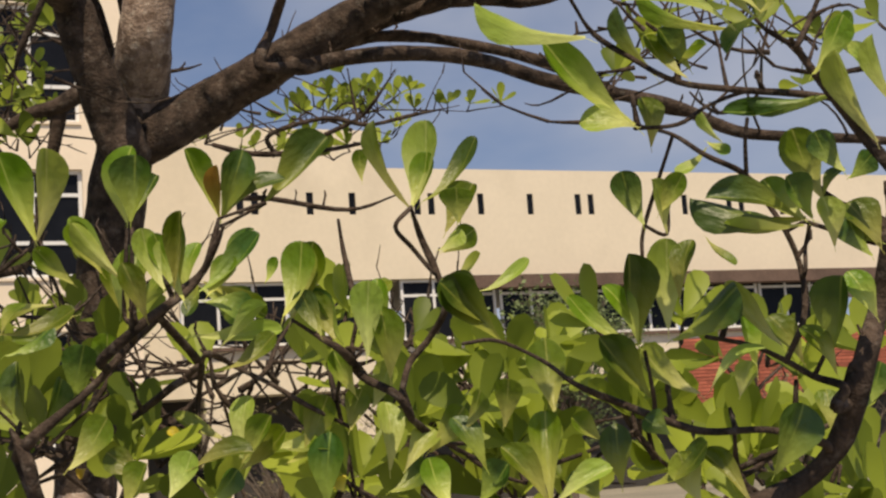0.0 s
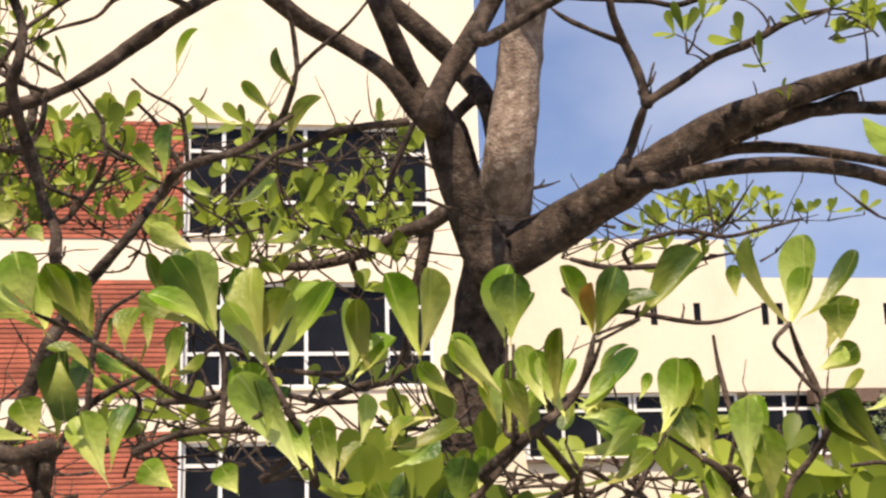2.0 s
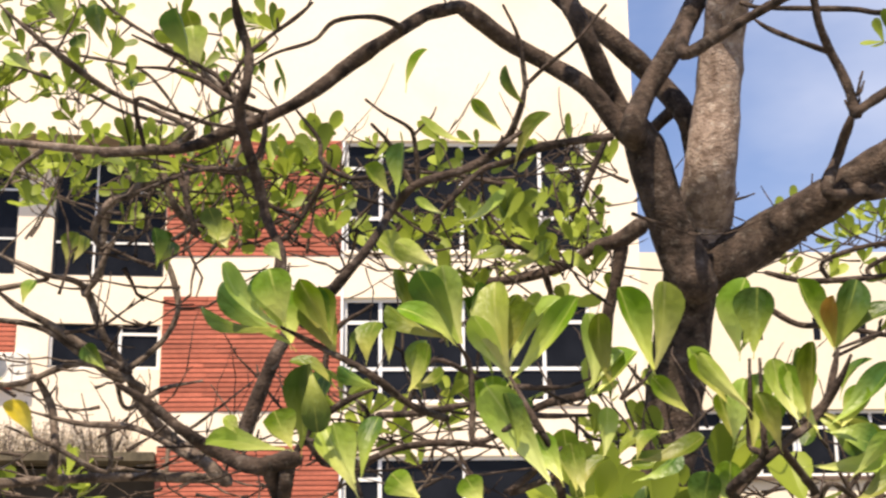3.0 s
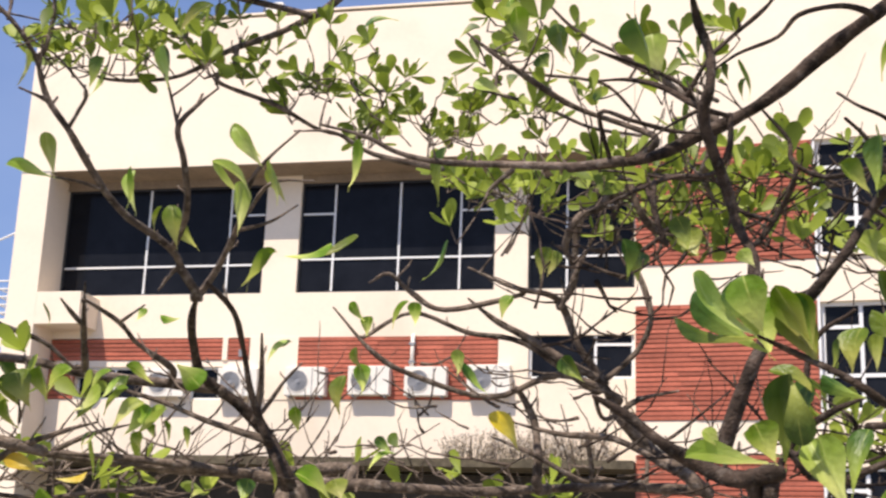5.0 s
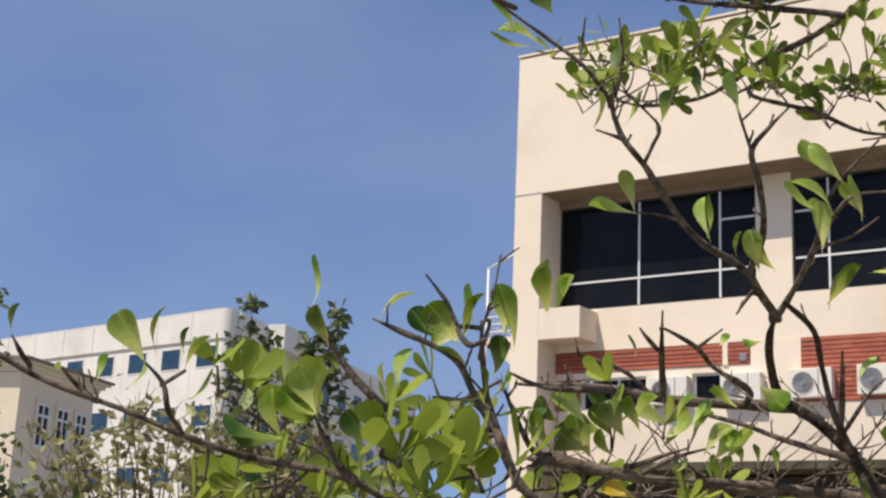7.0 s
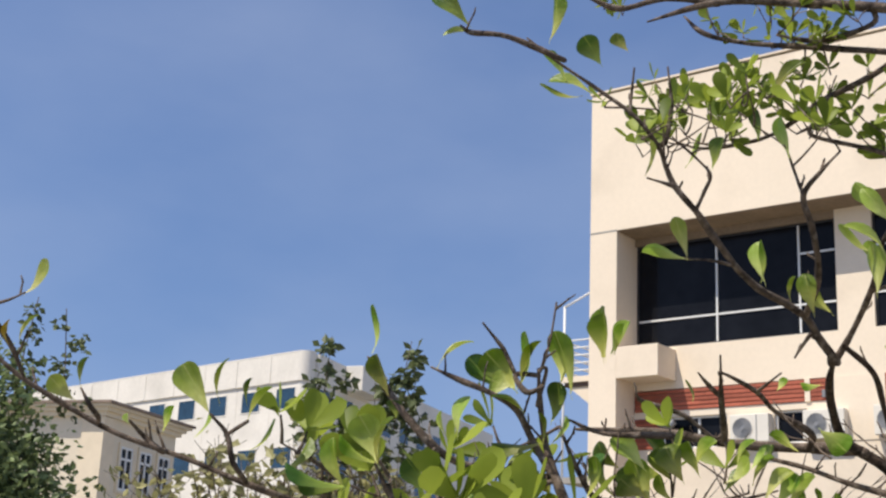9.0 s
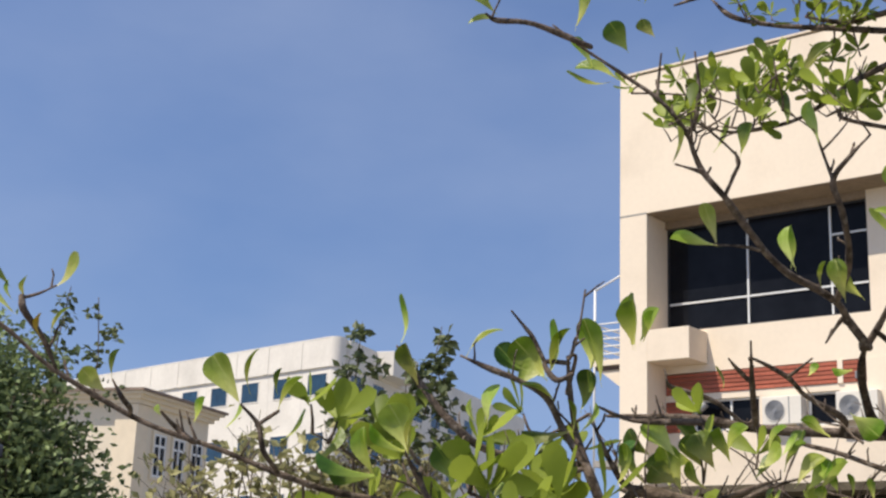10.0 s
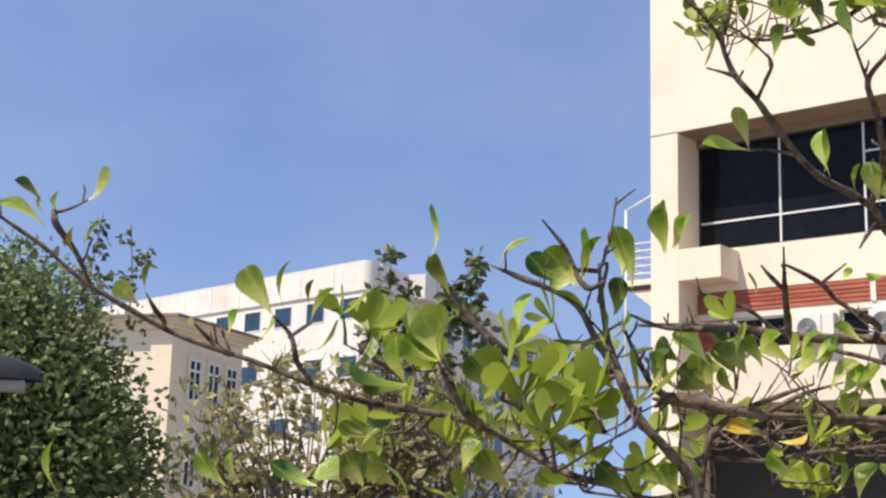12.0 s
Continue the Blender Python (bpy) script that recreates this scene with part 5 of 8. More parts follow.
limb("twig", [(4.739, -25.279, 2.319, 0.0029), (4.758, -25.26, 2.296, 0.0029), (4.777, -25.288, 2.266, 0.0029), (4.808, -25.259, 2.261, 0.0024), (4.804, -25.247, 2.257, 0.0024)])
limb("twig", [(4.805, -25.282, 2.397, 0.0011), (4.834, -25.279, 2.358, 0.0029), (4.839, -25.279, 2.328, 0.0029), (4.877, -25.268, 2.31, 0.0029), (4.934, -25.286, 2.313, 0.0029)])
limb("limb", [(5.365, -24.619, 2.428, 0.0167), (5.326, -24.606, 2.405, 0.0142), (5.288, -24.587, 2.399, 0.0117), (5.238, -24.573, 2.371, 0.01), (5.159, -24.536, 2.353, 0.0092), (5.076, -24.565, 2.34, 0.0075), (4.996, -24.563, 2.36, 0.0026)])
limb("limb", [(5.326, -24.606, 2.405, 0.0117), (5.332, -24.598, 2.397, 0.0117), (5.322, -24.588, 2.337, 0.0117), (5.308, -24.566, 2.279, 0.0108), (5.298, -24.552, 2.2, 0.01), (5.269, -24.527, 2.143, 0.0092), (5.197, -24.539, 2.122, 0.0083), (5.12, -24.483, 2.089, 0.0034)])
limb("twig", [(5.199, -24.555, 2.362, 0.0067), (5.198, -24.565, 2.351, 0.0067), (5.211, -24.527, 2.308, 0.0058), (5.179, -24.528, 2.266, 0.0023)])
limb("twig", [(5.307, -24.632, 2.587, 0.0067), (5.272, -24.612, 2.508, 0.0058), (5.26, -24.573, 2.466, 0.0023)])
limb("twig", [(5.134, -24.616, 2.504, 0.0042), (5.035, -24.591, 2.532, 0.0042), (4.934, -24.611, 2.534, 0.0042)])
leaf_group(0, [(5.175, -25.677, 1.993, 5.143, -25.693, 2.068, 0.0315), (5.254, -25.69, 2.006, 5.255, -25.725, 2.069, 0.0367)])
leaf_group(1, [(5.255, -25.691, 2.008, 5.283, -25.688, 2.051, 0.021)])
leaf_group(2, [(5.175, -25.677, 1.993, 5.183, -25.711, 2.069, 0.0336)])
leaf_group(0, [(5.33, -25.726, 2.004, 5.3, -25.732, 2.066, 0.0217), (5.453, -25.768, 2.03, 5.451, -25.771, 2.059, 0.0145)])
leaf_group(1, [(5.332, -25.727, 2.004, 5.349, -25.748, 2.062, 0.0299), (5.335, -25.728, 2.006, 5.386, -25.751, 2.035, 0.0227), (5.37, -25.739, 2.016, 5.43, -25.746, 2.076, 0.0372)])
leaf_group(4, [(5.325, -25.745, 2.001, 5.319, -25.769, 2.043, 0.0162)])
leaf_group(0, [(5.468, -25.842, 1.991, 5.444, -25.834, 2.07, 0.0224), (5.471, -25.844, 1.992, 5.487, -25.845, 2.04, 0.0234)])
leaf_group(1, [(5.479, -25.847, 1.996, 5.53, -25.855, 2.052, 0.0224)])
leaf_group(2, [(5.47, -25.843, 1.991, 5.488, -25.846, 2.068, 0.036)])
leaf_group(0, [(5.497, -25.85, 1.968, 5.524, -25.855, 2.01, 0.0292), (5.494, -25.846, 1.952, 5.523, -25.854, 1.97, 0.0234)])
leaf_group(2, [(5.523, -25.854, 1.916, 5.569, -25.861, 1.942, 0.0146)])
leaf_group(2, [(5.501, -25.845, 1.924, 5.521, -25.865, 1.947, 0.0243)])
leaf_group(1, [(5.524, -25.882, 1.872, 5.48, -25.873, 1.925, 0.0332)])
leaf_group(0, [(5.371, -25.795, 1.902, 5.387, -25.821, 1.966, 0.0311)])
leaf_group(1, [(5.413, -25.806, 1.878, 5.38, -25.81, 1.925, 0.0204)])
leaf_group(0, [(5.439, -25.845, 1.846, 5.427, -25.863, 1.904, 0.0275), (5.44, -25.848, 1.878, 5.431, -25.852, 1.929, 0.0256)])
leaf_group(2, [(5.233, -25.72, 1.962, 5.198, -25.727, 2.004, 0.0183), (5.329, -25.726, 1.806, 5.286, -25.702, 1.832, 0.0193), (5.462, -25.767, 1.769, 5.467, -25.751, 1.83, 0.0264)])
leaf_group(0, [(5.208, -25.665, 1.955, 5.174, -25.676, 1.986, 0.0201), (5.208, -25.661, 1.926, 5.155, -25.649, 1.909, 0.0201), (5.252, -25.667, 1.924, 5.24, -25.656, 1.973, 0.0212), (5.253, -25.668, 1.926, 5.29, -25.694, 1.966, 0.0212)])
leaf_group(2, [(5.189, -25.66, 1.937, 5.146, -25.641, 1.917, 0.0222), (5.249, -25.667, 1.927, 5.257, -25.688, 1.983, 0.0233)])
leaf_group(1, [(5.328, -25.738, 1.955, 5.353, -25.758, 1.988, 0.0162), (5.311, -25.732, 1.939, 5.351, -25.73, 1.914, 0.0366), (5.296, -25.728, 1.935, 5.282, -25.739, 1.988, 0.0183)])
leaf_group(0, [(5.296, -25.728, 1.935, 5.31, -25.729, 1.981, 0.0223), (5.311, -25.733, 1.945, 5.366, -25.733, 1.913, 0.0193), (5.364, -25.746, 1.942, 5.373, -25.754, 1.963, 0.0132)])
leaf_group(1, [(5.306, -25.732, 1.945, 5.294, -25.735, 1.915, 0.0173)])
leaf_group(2, [(5.303, -25.726, 1.898, 5.378, -25.743, 1.899, 0.0213)])
leaf_group(3, [(5.291, -25.718, 1.809, 5.277, -25.716, 1.817, 0.0102), (5.208, -25.704, 1.789, 5.201, -25.702, 1.785, 0.0112), (5.423, -25.753, 1.753, 5.416, -25.746, 1.764, 0.0203)])
leaf_group(0, [(5.212, -25.757, 1.858, 5.223, -25.755, 1.9, 0.0253), (5.145, -25.748, 1.837, 5.128, -25.751, 1.872, 0.0214)])
leaf_group(1, [(5.393, -25.797, 1.744, 5.396, -25.809, 1.805, 0.0302), (5.194, -25.753, 1.84, 5.202, -25.767, 1.89, 0.0292), (5.162, -25.749, 1.819, 5.15, -25.752, 1.88, 0.0214), (5.167, -25.75, 1.824, 5.183, -25.77, 1.863, 0.0243)])
leaf_group(0, [(5.327, -25.777, 1.78, 5.359, -25.802, 1.81, 0.0272), (5.327, -25.777, 1.784, 5.348, -25.799, 1.822, 0.0234), (5.378, -25.791, 1.79, 5.397, -25.804, 1.836, 0.0272), (5.362, -25.786, 1.782, 5.386, -25.799, 1.804, 0.0224)])
leaf_group(2, [(5.351, -25.783, 1.797, 5.407, -25.795, 1.788, 0.0292), (5.326, -25.777, 1.794, 5.336, -25.775, 1.841, 0.0214)])
leaf_group(0, [(5.421, -25.806, 1.835, 5.403, -25.807, 1.874, 0.0195), (5.477, -25.826, 1.783, 5.504, -25.845, 1.818, 0.0272), (5.415, -25.803, 1.806, 5.43, -25.798, 1.84, 0.0234)])
leaf_group(1, [(5.444, -25.814, 1.752, 5.476, -25.827, 1.773, 0.0272)])
leaf_group(2, [(5.434, -25.81, 1.824, 5.452, -25.812, 1.862, 0.0224), (5.458, -25.819, 1.77, 5.488, -25.816, 1.801, 0.0253)])
leaf_group(0, [(5.182, -25.801, 1.79, 5.213, -25.805, 1.828, 0.0279), (5.237, -25.809, 1.781, 5.213, -25.795, 1.801, 0.0233), (5.276, -25.817, 1.783, 5.321, -25.841, 1.793, 0.0233), (5.223, -25.807, 1.756, 5.24, -25.818, 1.79, 0.0261)])
leaf_group(1, [(5.288, -25.82, 1.755, 5.311, -25.825, 1.78, 0.0242)])
leaf_group(2, [(5.258, -25.813, 1.762, 5.277, -25.815, 1.796, 0.0261)])
leaf_group(2, [(5.48, -26.147, 2.046, 5.403, -26.143, 2.067, 0.0297), (5.562, -26.199, 2.039, 5.487, -26.184, 2.059, 0.0152)])
leaf_group(0, [(5.521, -26.131, 1.992, 5.46, -26.125, 2.05, 0.0257), (5.549, -26.157, 2.019, 5.531, -26.14, 2.053, 0.0202)])
leaf_group(2, [(5.521, -26.131, 1.991, 5.486, -26.118, 1.996, 0.0226)])
leaf_group(0, [(5.572, -26.209, 2.047, 5.583, -26.223, 2.068, 0.0152), (5.603, -26.219, 2.006, 5.617, -26.238, 2.04, 0.0206)])
leaf_group(1, [(5.572, -26.209, 2.046, 5.562, -26.186, 2.027, 0.0175)])
leaf_group(2, [(5.574, -26.211, 2.048, 5.543, -26.201, 2.062, 0.0168), (5.636, -26.233, 1.958, 5.606, -26.24, 2.016, 0.0206), (5.647, -26.248, 1.974, 5.628, -26.25, 2.024, 0.0228)])
leaf_group(1, [(5.638, -26.18, 2.003, 5.578, -26.153, 1.997, 0.0153)])
leaf_group(2, [(5.635, -26.048, 1.998, 5.611, -26.038, 1.98, 0.0142), (5.644, -26.055, 2.001, 5.625, -26.059, 2.024, 0.0116)])
leaf_group(0, [(5.635, -26.034, 1.931, 5.647, -26.052, 1.906, 0.0133)])
leaf_group(1, [(5.595, -26.01, 1.945, 5.584, -26.004, 1.989, 0.0249)])
leaf_group(1, [(5.64, -26.149, 1.924, 5.586, -26.092, 1.95, 0.0317), (5.678, -26.178, 1.902, 5.654, -26.16, 1.917, 0.0244)])
leaf_group(0, [(5.64, -26.149, 1.923, 5.623, -26.129, 1.956, 0.0252), (5.648, -26.159, 1.937, 5.633, -26.154, 1.987, 0.0292), (5.678, -26.177, 1.898, 5.663, -26.166, 1.932, 0.0284)])
leaf_group(1, [(5.649, -26.159, 1.937, 5.662, -26.169, 1.956, 0.0146)])
leaf_group(2, [(5.639, -26.148, 1.919, 5.605, -26.1, 1.923, 0.0162)])
leaf_group(1, [(5.564, -26.038, 1.85, 5.55, -26.059, 1.915, 0.0305), (5.585, -26.052, 1.852, 5.614, -26.097, 1.884, 0.0339)])
leaf_group(0, [(5.563, -26.038, 1.849, 5.524, -26.01, 1.891, 0.0178), (5.564, -26.038, 1.85, 5.535, -26.044, 1.894, 0.022), (5.591, -26.058, 1.881, 5.603, -26.064, 1.924, 0.0195)])
leaf_group(2, [(5.583, -26.051, 1.86, 5.587, -26.054, 1.927, 0.0288), (5.649, -26.095, 1.841, 5.622, -26.073, 1.891, 0.0169)])
leaf_group(0, [(5.678, -26.116, 1.817, 5.655, -26.11, 1.852, 0.0228), (5.701, -26.138, 1.855, 5.686, -26.131, 1.889, 0.0212)])
leaf_group(1, [(5.676, -26.115, 1.832, 5.674, -26.139, 1.885, 0.033), (5.569, -26.04, 1.811, 5.529, -26.042, 1.856, 0.0262)])
leaf_group(2, [(5.606, -26.063, 1.812, 5.64, -26.088, 1.84, 0.0186)])
leaf_group(2, [(5.599, -26.059, 1.81, 5.56, -26.049, 1.847, 0.0245), (5.623, -26.075, 1.807, 5.629, -26.085, 1.831, 0.0169)])
leaf_group(0, [(5.529, -25.96, 1.807, 5.535, -25.945, 1.866, 0.032), (5.494, -25.942, 1.798, 5.495, -25.956, 1.834, 0.0231), (5.465, -25.929, 1.798, 5.475, -25.945, 1.827, 0.0213), (5.561, -25.976, 1.782, 5.538, -25.972, 1.801, 0.0195)])
leaf_group(1, [(5.479, -25.936, 1.767, 5.459, -25.923, 1.808, 0.024), (5.571, -25.983, 1.747, 5.571, -25.982, 1.794, 0.0249)])
leaf_group(0, [(5.5, -26.002, 1.74, 5.51, -25.984, 1.807, 0.0245), (5.498, -26.001, 1.74, 5.466, -25.994, 1.783, 0.0228), (5.622, -26.076, 1.73, 5.603, -26.046, 1.769, 0.0186)])
leaf_group(1, [(5.638, -26.086, 1.75, 5.657, -26.102, 1.798, 0.0347), (5.579, -26.045, 1.783, 5.565, -26.035, 1.796, 0.0212)])
leaf_group(2, [(5.503, -26.004, 1.739, 5.542, -26.022, 1.762, 0.0203), (5.593, -26.056, 1.733, 5.582, -26.05, 1.77, 0.0254)])
leaf_group(1, [(5.563, -26.037, 1.748, 5.593, -26.072, 1.775, 0.0262)])
leaf_group(0, [(5.721, -26.024, 1.832, 5.697, -26.018, 1.87, 0.0242), (5.692, -26.002, 1.826, 5.692, -25.988, 1.873, 0.0168), (5.734, -26.033, 1.778, 5.74, -26.024, 1.809, 0.0205), (5.472, -25.879, 1.736, 5.461, -25.864, 1.778, 0.0279)])
leaf_group(1, [(5.755, -26.05, 1.793, 5.769, -26.058, 1.827, 0.0233), (5.493, -25.888, 1.739, 5.512, -25.908, 1.769, 0.0279), (5.579, -25.931, 1.733, 5.569, -25.915, 1.76, 0.0279)])
leaf_group(0, [(4.877, -25.708, 2.015, 4.847, -25.712, 2.071, 0.0234), (4.877, -25.708, 2.015, 4.865, -25.722, 2.062, 0.0264)])
leaf_group(1, [(4.832, -25.715, 2.027, 4.822, -25.732, 2.077, 0.0386)])
leaf_group(2, [(4.831, -25.715, 2.026, 4.783, -25.759, 2.075, 0.0284)])
leaf_group(1, [(4.83, -25.715, 2.025, 4.765, -25.75, 2.038, 0.0234)])
leaf_group(0, [(4.985, -25.801, 1.994, 4.937, -25.825, 2.02, 0.0242), (5.034, -25.797, 1.966, 5.088, -25.814, 2.032, 0.0233), (5.025, -25.799, 1.981, 5.052, -25.813, 2.026, 0.0261)])
leaf_group(1, [(4.988, -25.801, 1.994, 4.954, -25.835, 2.049, 0.0289)])
leaf_group(2, [(4.99, -25.801, 1.994, 4.975, -25.819, 2.058, 0.0363), (5.029, -25.797, 1.967, 5, -25.819, 2.015, 0.0242), (5.032, -25.797, 1.966, 5.021, -25.796, 2.049, 0.0363)])
leaf_group(0, [(4.949, -25.696, 1.974, 4.979, -25.703, 1.988, 0.0234), (4.909, -25.702, 1.998, 4.918, -25.697, 2.035, 0.0305)])
leaf_group(1, [(4.959, -25.695, 1.968, 4.963, -25.719, 2.013, 0.0294), (4.892, -25.703, 1.998, 4.899, -25.714, 2.021, 0.0234)])
leaf_group(2, [(4.929, -25.701, 1.998, 4.933, -25.706, 2.028, 0.0152)])
leaf_group(1, [(4.847, -25.646, 1.925, 4.855, -25.678, 1.999, 0.0328), (4.844, -25.65, 1.952, 4.87, -25.653, 1.999, 0.0296)])
leaf_group(0, [(4.878, -25.651, 1.981, 4.835, -25.657, 2.006, 0.0212)])
leaf_group(1, [(4.917, -25.648, 1.981, 4.881, -25.66, 2, 0.018)])
leaf_group(2, [(4.844, -25.647, 1.929, 4.812, -25.665, 1.947, 0.0296)])
leaf_group(2, [(4.9, -25.738, 1.879, 4.873, -25.726, 1.934, 0.0263), (4.84, -25.747, 1.913, 4.774, -25.761, 1.916, 0.0185), (4.801, -25.754, 1.925, 4.789, -25.762, 1.939, 0.0156)])
leaf_group(0, [(5.067, -25.839, 1.877, 5.05, -25.829, 1.917, 0.0222), (5.084, -25.84, 1.868, 5.076, -25.834, 1.908, 0.0195)])
leaf_group(1, [(5.032, -25.839, 1.903, 5.023, -25.848, 1.946, 0.0204)])
leaf_group(2, [(5.057, -25.838, 1.876, 5.009, -25.844, 1.952, 0.0347)])
leaf_group(0, [(5.12, -25.784, 1.958, 5.106, -25.81, 2.019, 0.0227), (5.108, -25.782, 1.957, 5.142, -25.777, 1.992, 0.037)])
leaf_group(0, [(5.039, -25.661, 2.234, 5.01, -25.669, 2.264, 0.0132), (5.053, -25.651, 2.202, 5.086, -25.68, 2.245, 0.0209), (4.929, -25.641, 2.174, 4.904, -25.66, 2.197, 0.0253)])
leaf_group(1, [(5.063, -25.671, 2.255, 5.042, -25.691, 2.291, 0.0132), (4.936, -25.641, 2.175, 4.942, -25.648, 2.226, 0.0231)])
leaf_group(2, [(5.01, -25.657, 2.224, 4.959, -25.667, 2.246, 0.0209)])
leaf_group(2, [(4.999, -25.633, 2.15, 5.044, -25.636, 2.18, 0.022), (4.983, -25.634, 2.156, 4.955, -25.634, 2.173, 0.011)])
leaf_group(0, [(5.045, -25.573, 2.115, 5.092, -25.597, 2.137, 0.024), (4.945, -25.627, 2.287, 4.967, -25.656, 2.322, 0.016)])
leaf_group(2, [(4.945, -25.572, 2.114, 4.913, -25.595, 2.144, 0.032), (4.817, -25.584, 2.123, 4.805, -25.587, 2.139, 0.0171)])
leaf_group(1, [(4.69, -25.433, 2.404, 4.679, -25.474, 2.451, 0.0406), (4.72, -25.358, 2.203, 4.709, -25.365, 2.242, 0.0298)])
leaf_group(0, [(4.727, -25.321, 2.415, 4.713, -25.334, 2.429, 0.0158), (4.79, -25.307, 2.403, 4.781, -25.322, 2.452, 0.0101)])
leaf_group(1, [(4.728, -25.332, 2.442, 4.709, -25.354, 2.461, 0.0187), (4.632, -25.267, 2.195, 4.632, -25.295, 2.237, 0.0259), (4.784, -25.308, 2.402, 4.789, -25.325, 2.425, 0.0144), (4.767, -25.32, 2.427, 4.764, -25.33, 2.445, 0.0129)])
leaf_group(0, [(5.235, -25.869, 1.899, 5.217, -25.878, 1.941, 0.0195), (5.262, -25.878, 1.911, 5.244, -25.865, 1.966, 0.0178), (5.256, -25.877, 1.92, 5.26, -25.891, 1.979, 0.016), (5.28, -25.884, 1.914, 5.301, -25.882, 1.945, 0.0204)])
leaf_group(1, [(5.274, -25.882, 1.917, 5.32, -25.896, 1.96, 0.0222)])
leaf_group(2, [(5.248, -25.875, 1.92, 5.235, -25.865, 1.97, 0.0222)])
leaf_group(2, [(5.225, -25.82, 1.936, 5.19, -25.81, 1.985, 0.0168), (5.302, -25.834, 1.88, 5.331, -25.865, 1.908, 0.0158)])
leaf_group(0, [(5.348, -25.852, 1.9, 5.369, -25.846, 1.962, 0.0317), (5.135, -25.798, 1.898, 5.191, -25.802, 1.916, 0.0214), (5.135, -25.798, 1.898, 5.154, -25.799, 1.921, 0.0233)])
leaf_group(1, [(5.376, -25.86, 1.882, 5.365, -25.848, 1.921, 0.0205)])
leaf_group(2, [(5.41, -25.872, 1.863, 5.412, -25.883, 1.923, 0.0279)])
leaf_group(0, [(5.598, -26.178, 2.058, 5.609, -26.188, 2.083, 0.0185), (5.634, -26.195, 2.034, 5.643, -26.217, 2.049, 0.0201), (5.637, -26.198, 2.037, 5.66, -26.206, 2.015, 0.0201), (5.552, -26.139, 2.032, 5.564, -26.162, 2.041, 0.0177), (5.574, -26.137, 1.98, 5.585, -26.146, 1.97, 0.0121)])
leaf_group(1, [(5.65, -26.182, 1.95, 5.636, -26.174, 1.98, 0.0225), (5.653, -26.183, 1.946, 5.662, -26.198, 1.959, 0.0193)])
leaf_group(2, [(5.595, -26.176, 2.058, 5.573, -26.166, 2.081, 0.0177), (5.551, -26.111, 1.921, 5.537, -26.12, 1.957, 0.0201)])
leaf_group(1, [(5.628, -26.159, 1.921, 5.563, -26.144, 1.939, 0.0241), (5.665, -26.182, 1.892, 5.654, -26.176, 1.92, 0.0241)])
leaf_group(0, [(5.58, -26.168, 2.051, 5.512, -26.164, 2.074, 0.0145), (5.544, -26.115, 1.934, 5.556, -26.131, 1.959, 0.0161)])
leaf_group(1, [(5.6, -26.185, 2.064, 5.577, -26.173, 2.086, 0.0201), (5.559, -26.147, 2.028, 5.54, -26.143, 2.057, 0.0209), (5.642, -26.193, 2.001, 5.592, -26.162, 2.004, 0.0145), (5.632, -26.166, 1.921, 5.611, -26.17, 1.949, 0.0241)])
leaf_group(2, [(5.601, -26.187, 2.065, 5.613, -26.212, 2.105, 0.0241), (5.644, -26.171, 1.901, 5.638, -26.172, 1.935, 0.0201)])
leaf_group(0, [(5.454, -26.094, 2.098, 5.486, -26.12, 2.105, 0.0225), (5.547, -26.108, 1.983, 5.542, -26.11, 2.018, 0.0225)])
leaf_group(1, [(5.466, -26.106, 2.112, 5.433, -26.115, 2.15, 0.0161), (5.49, -26.118, 2.111, 5.507, -26.137, 2.144, 0.0201), (5.548, -26.122, 2.03, 5.521, -26.124, 2.079, 0.0201)])
leaf_group(0, [(4.976, -25.777, 2.004, 4.934, -25.808, 2.057, 0.023), (4.974, -25.777, 2.005, 4.928, -25.77, 2.035, 0.0239), (4.842, -25.792, 2.015, 4.829, -25.805, 2.059, 0.0344), (4.879, -25.785, 2.007, 4.855, -25.817, 2.047, 0.023), (4.947, -25.771, 1.959, 4.964, -25.787, 1.997, 0.0277), (5.032, -25.762, 1.91, 5.012, -25.752, 1.973, 0.0344), (4.848, -25.775, 1.912, 4.833, -25.778, 1.942, 0.0287), (5.088, -25.761, 1.876, 5.077, -25.776, 1.926, 0.0239), (5.093, -25.761, 1.876, 5.118, -25.755, 1.904, 0.022)])
leaf_group(1, [(4.979, -25.777, 2.004, 4.961, -25.794, 2.065, 0.0344), (5.037, -25.763, 1.912, 5.052, -25.772, 1.951, 0.0239)])
leaf_group(1, [(5.018, -25.771, 1.975, 5.006, -25.799, 2.048, 0.0287), (4.88, -25.785, 2.006, 4.862, -25.796, 2.044, 0.0249), (4.864, -25.782, 1.975, 4.87, -25.774, 1.924, 0.0249), (5.013, -25.775, 1.998, 4.993, -25.795, 2.035, 0.023), (5.1, -25.772, 1.96, 5.132, -25.774, 1.992, 0.0296)])
leaf_group(2, [(5.032, -25.771, 1.975, 5.082, -25.773, 2.039, 0.022), (4.901, -25.766, 1.882, 4.882, -25.774, 1.932, 0.022), (5.103, -25.772, 1.961, 5.102, -25.782, 2.025, 0.0268), (4.971, -25.79, 2.063, 4.936, -25.79, 2.087, 0.021)])
leaf_group(0, [(5.032, -25.778, 2.012, 5.06, -25.797, 2.037, 0.0268), (4.955, -25.76, 1.87, 4.932, -25.76, 1.891, 0.0268), (5.009, -25.758, 1.865, 4.995, -25.757, 1.888, 0.0239)])
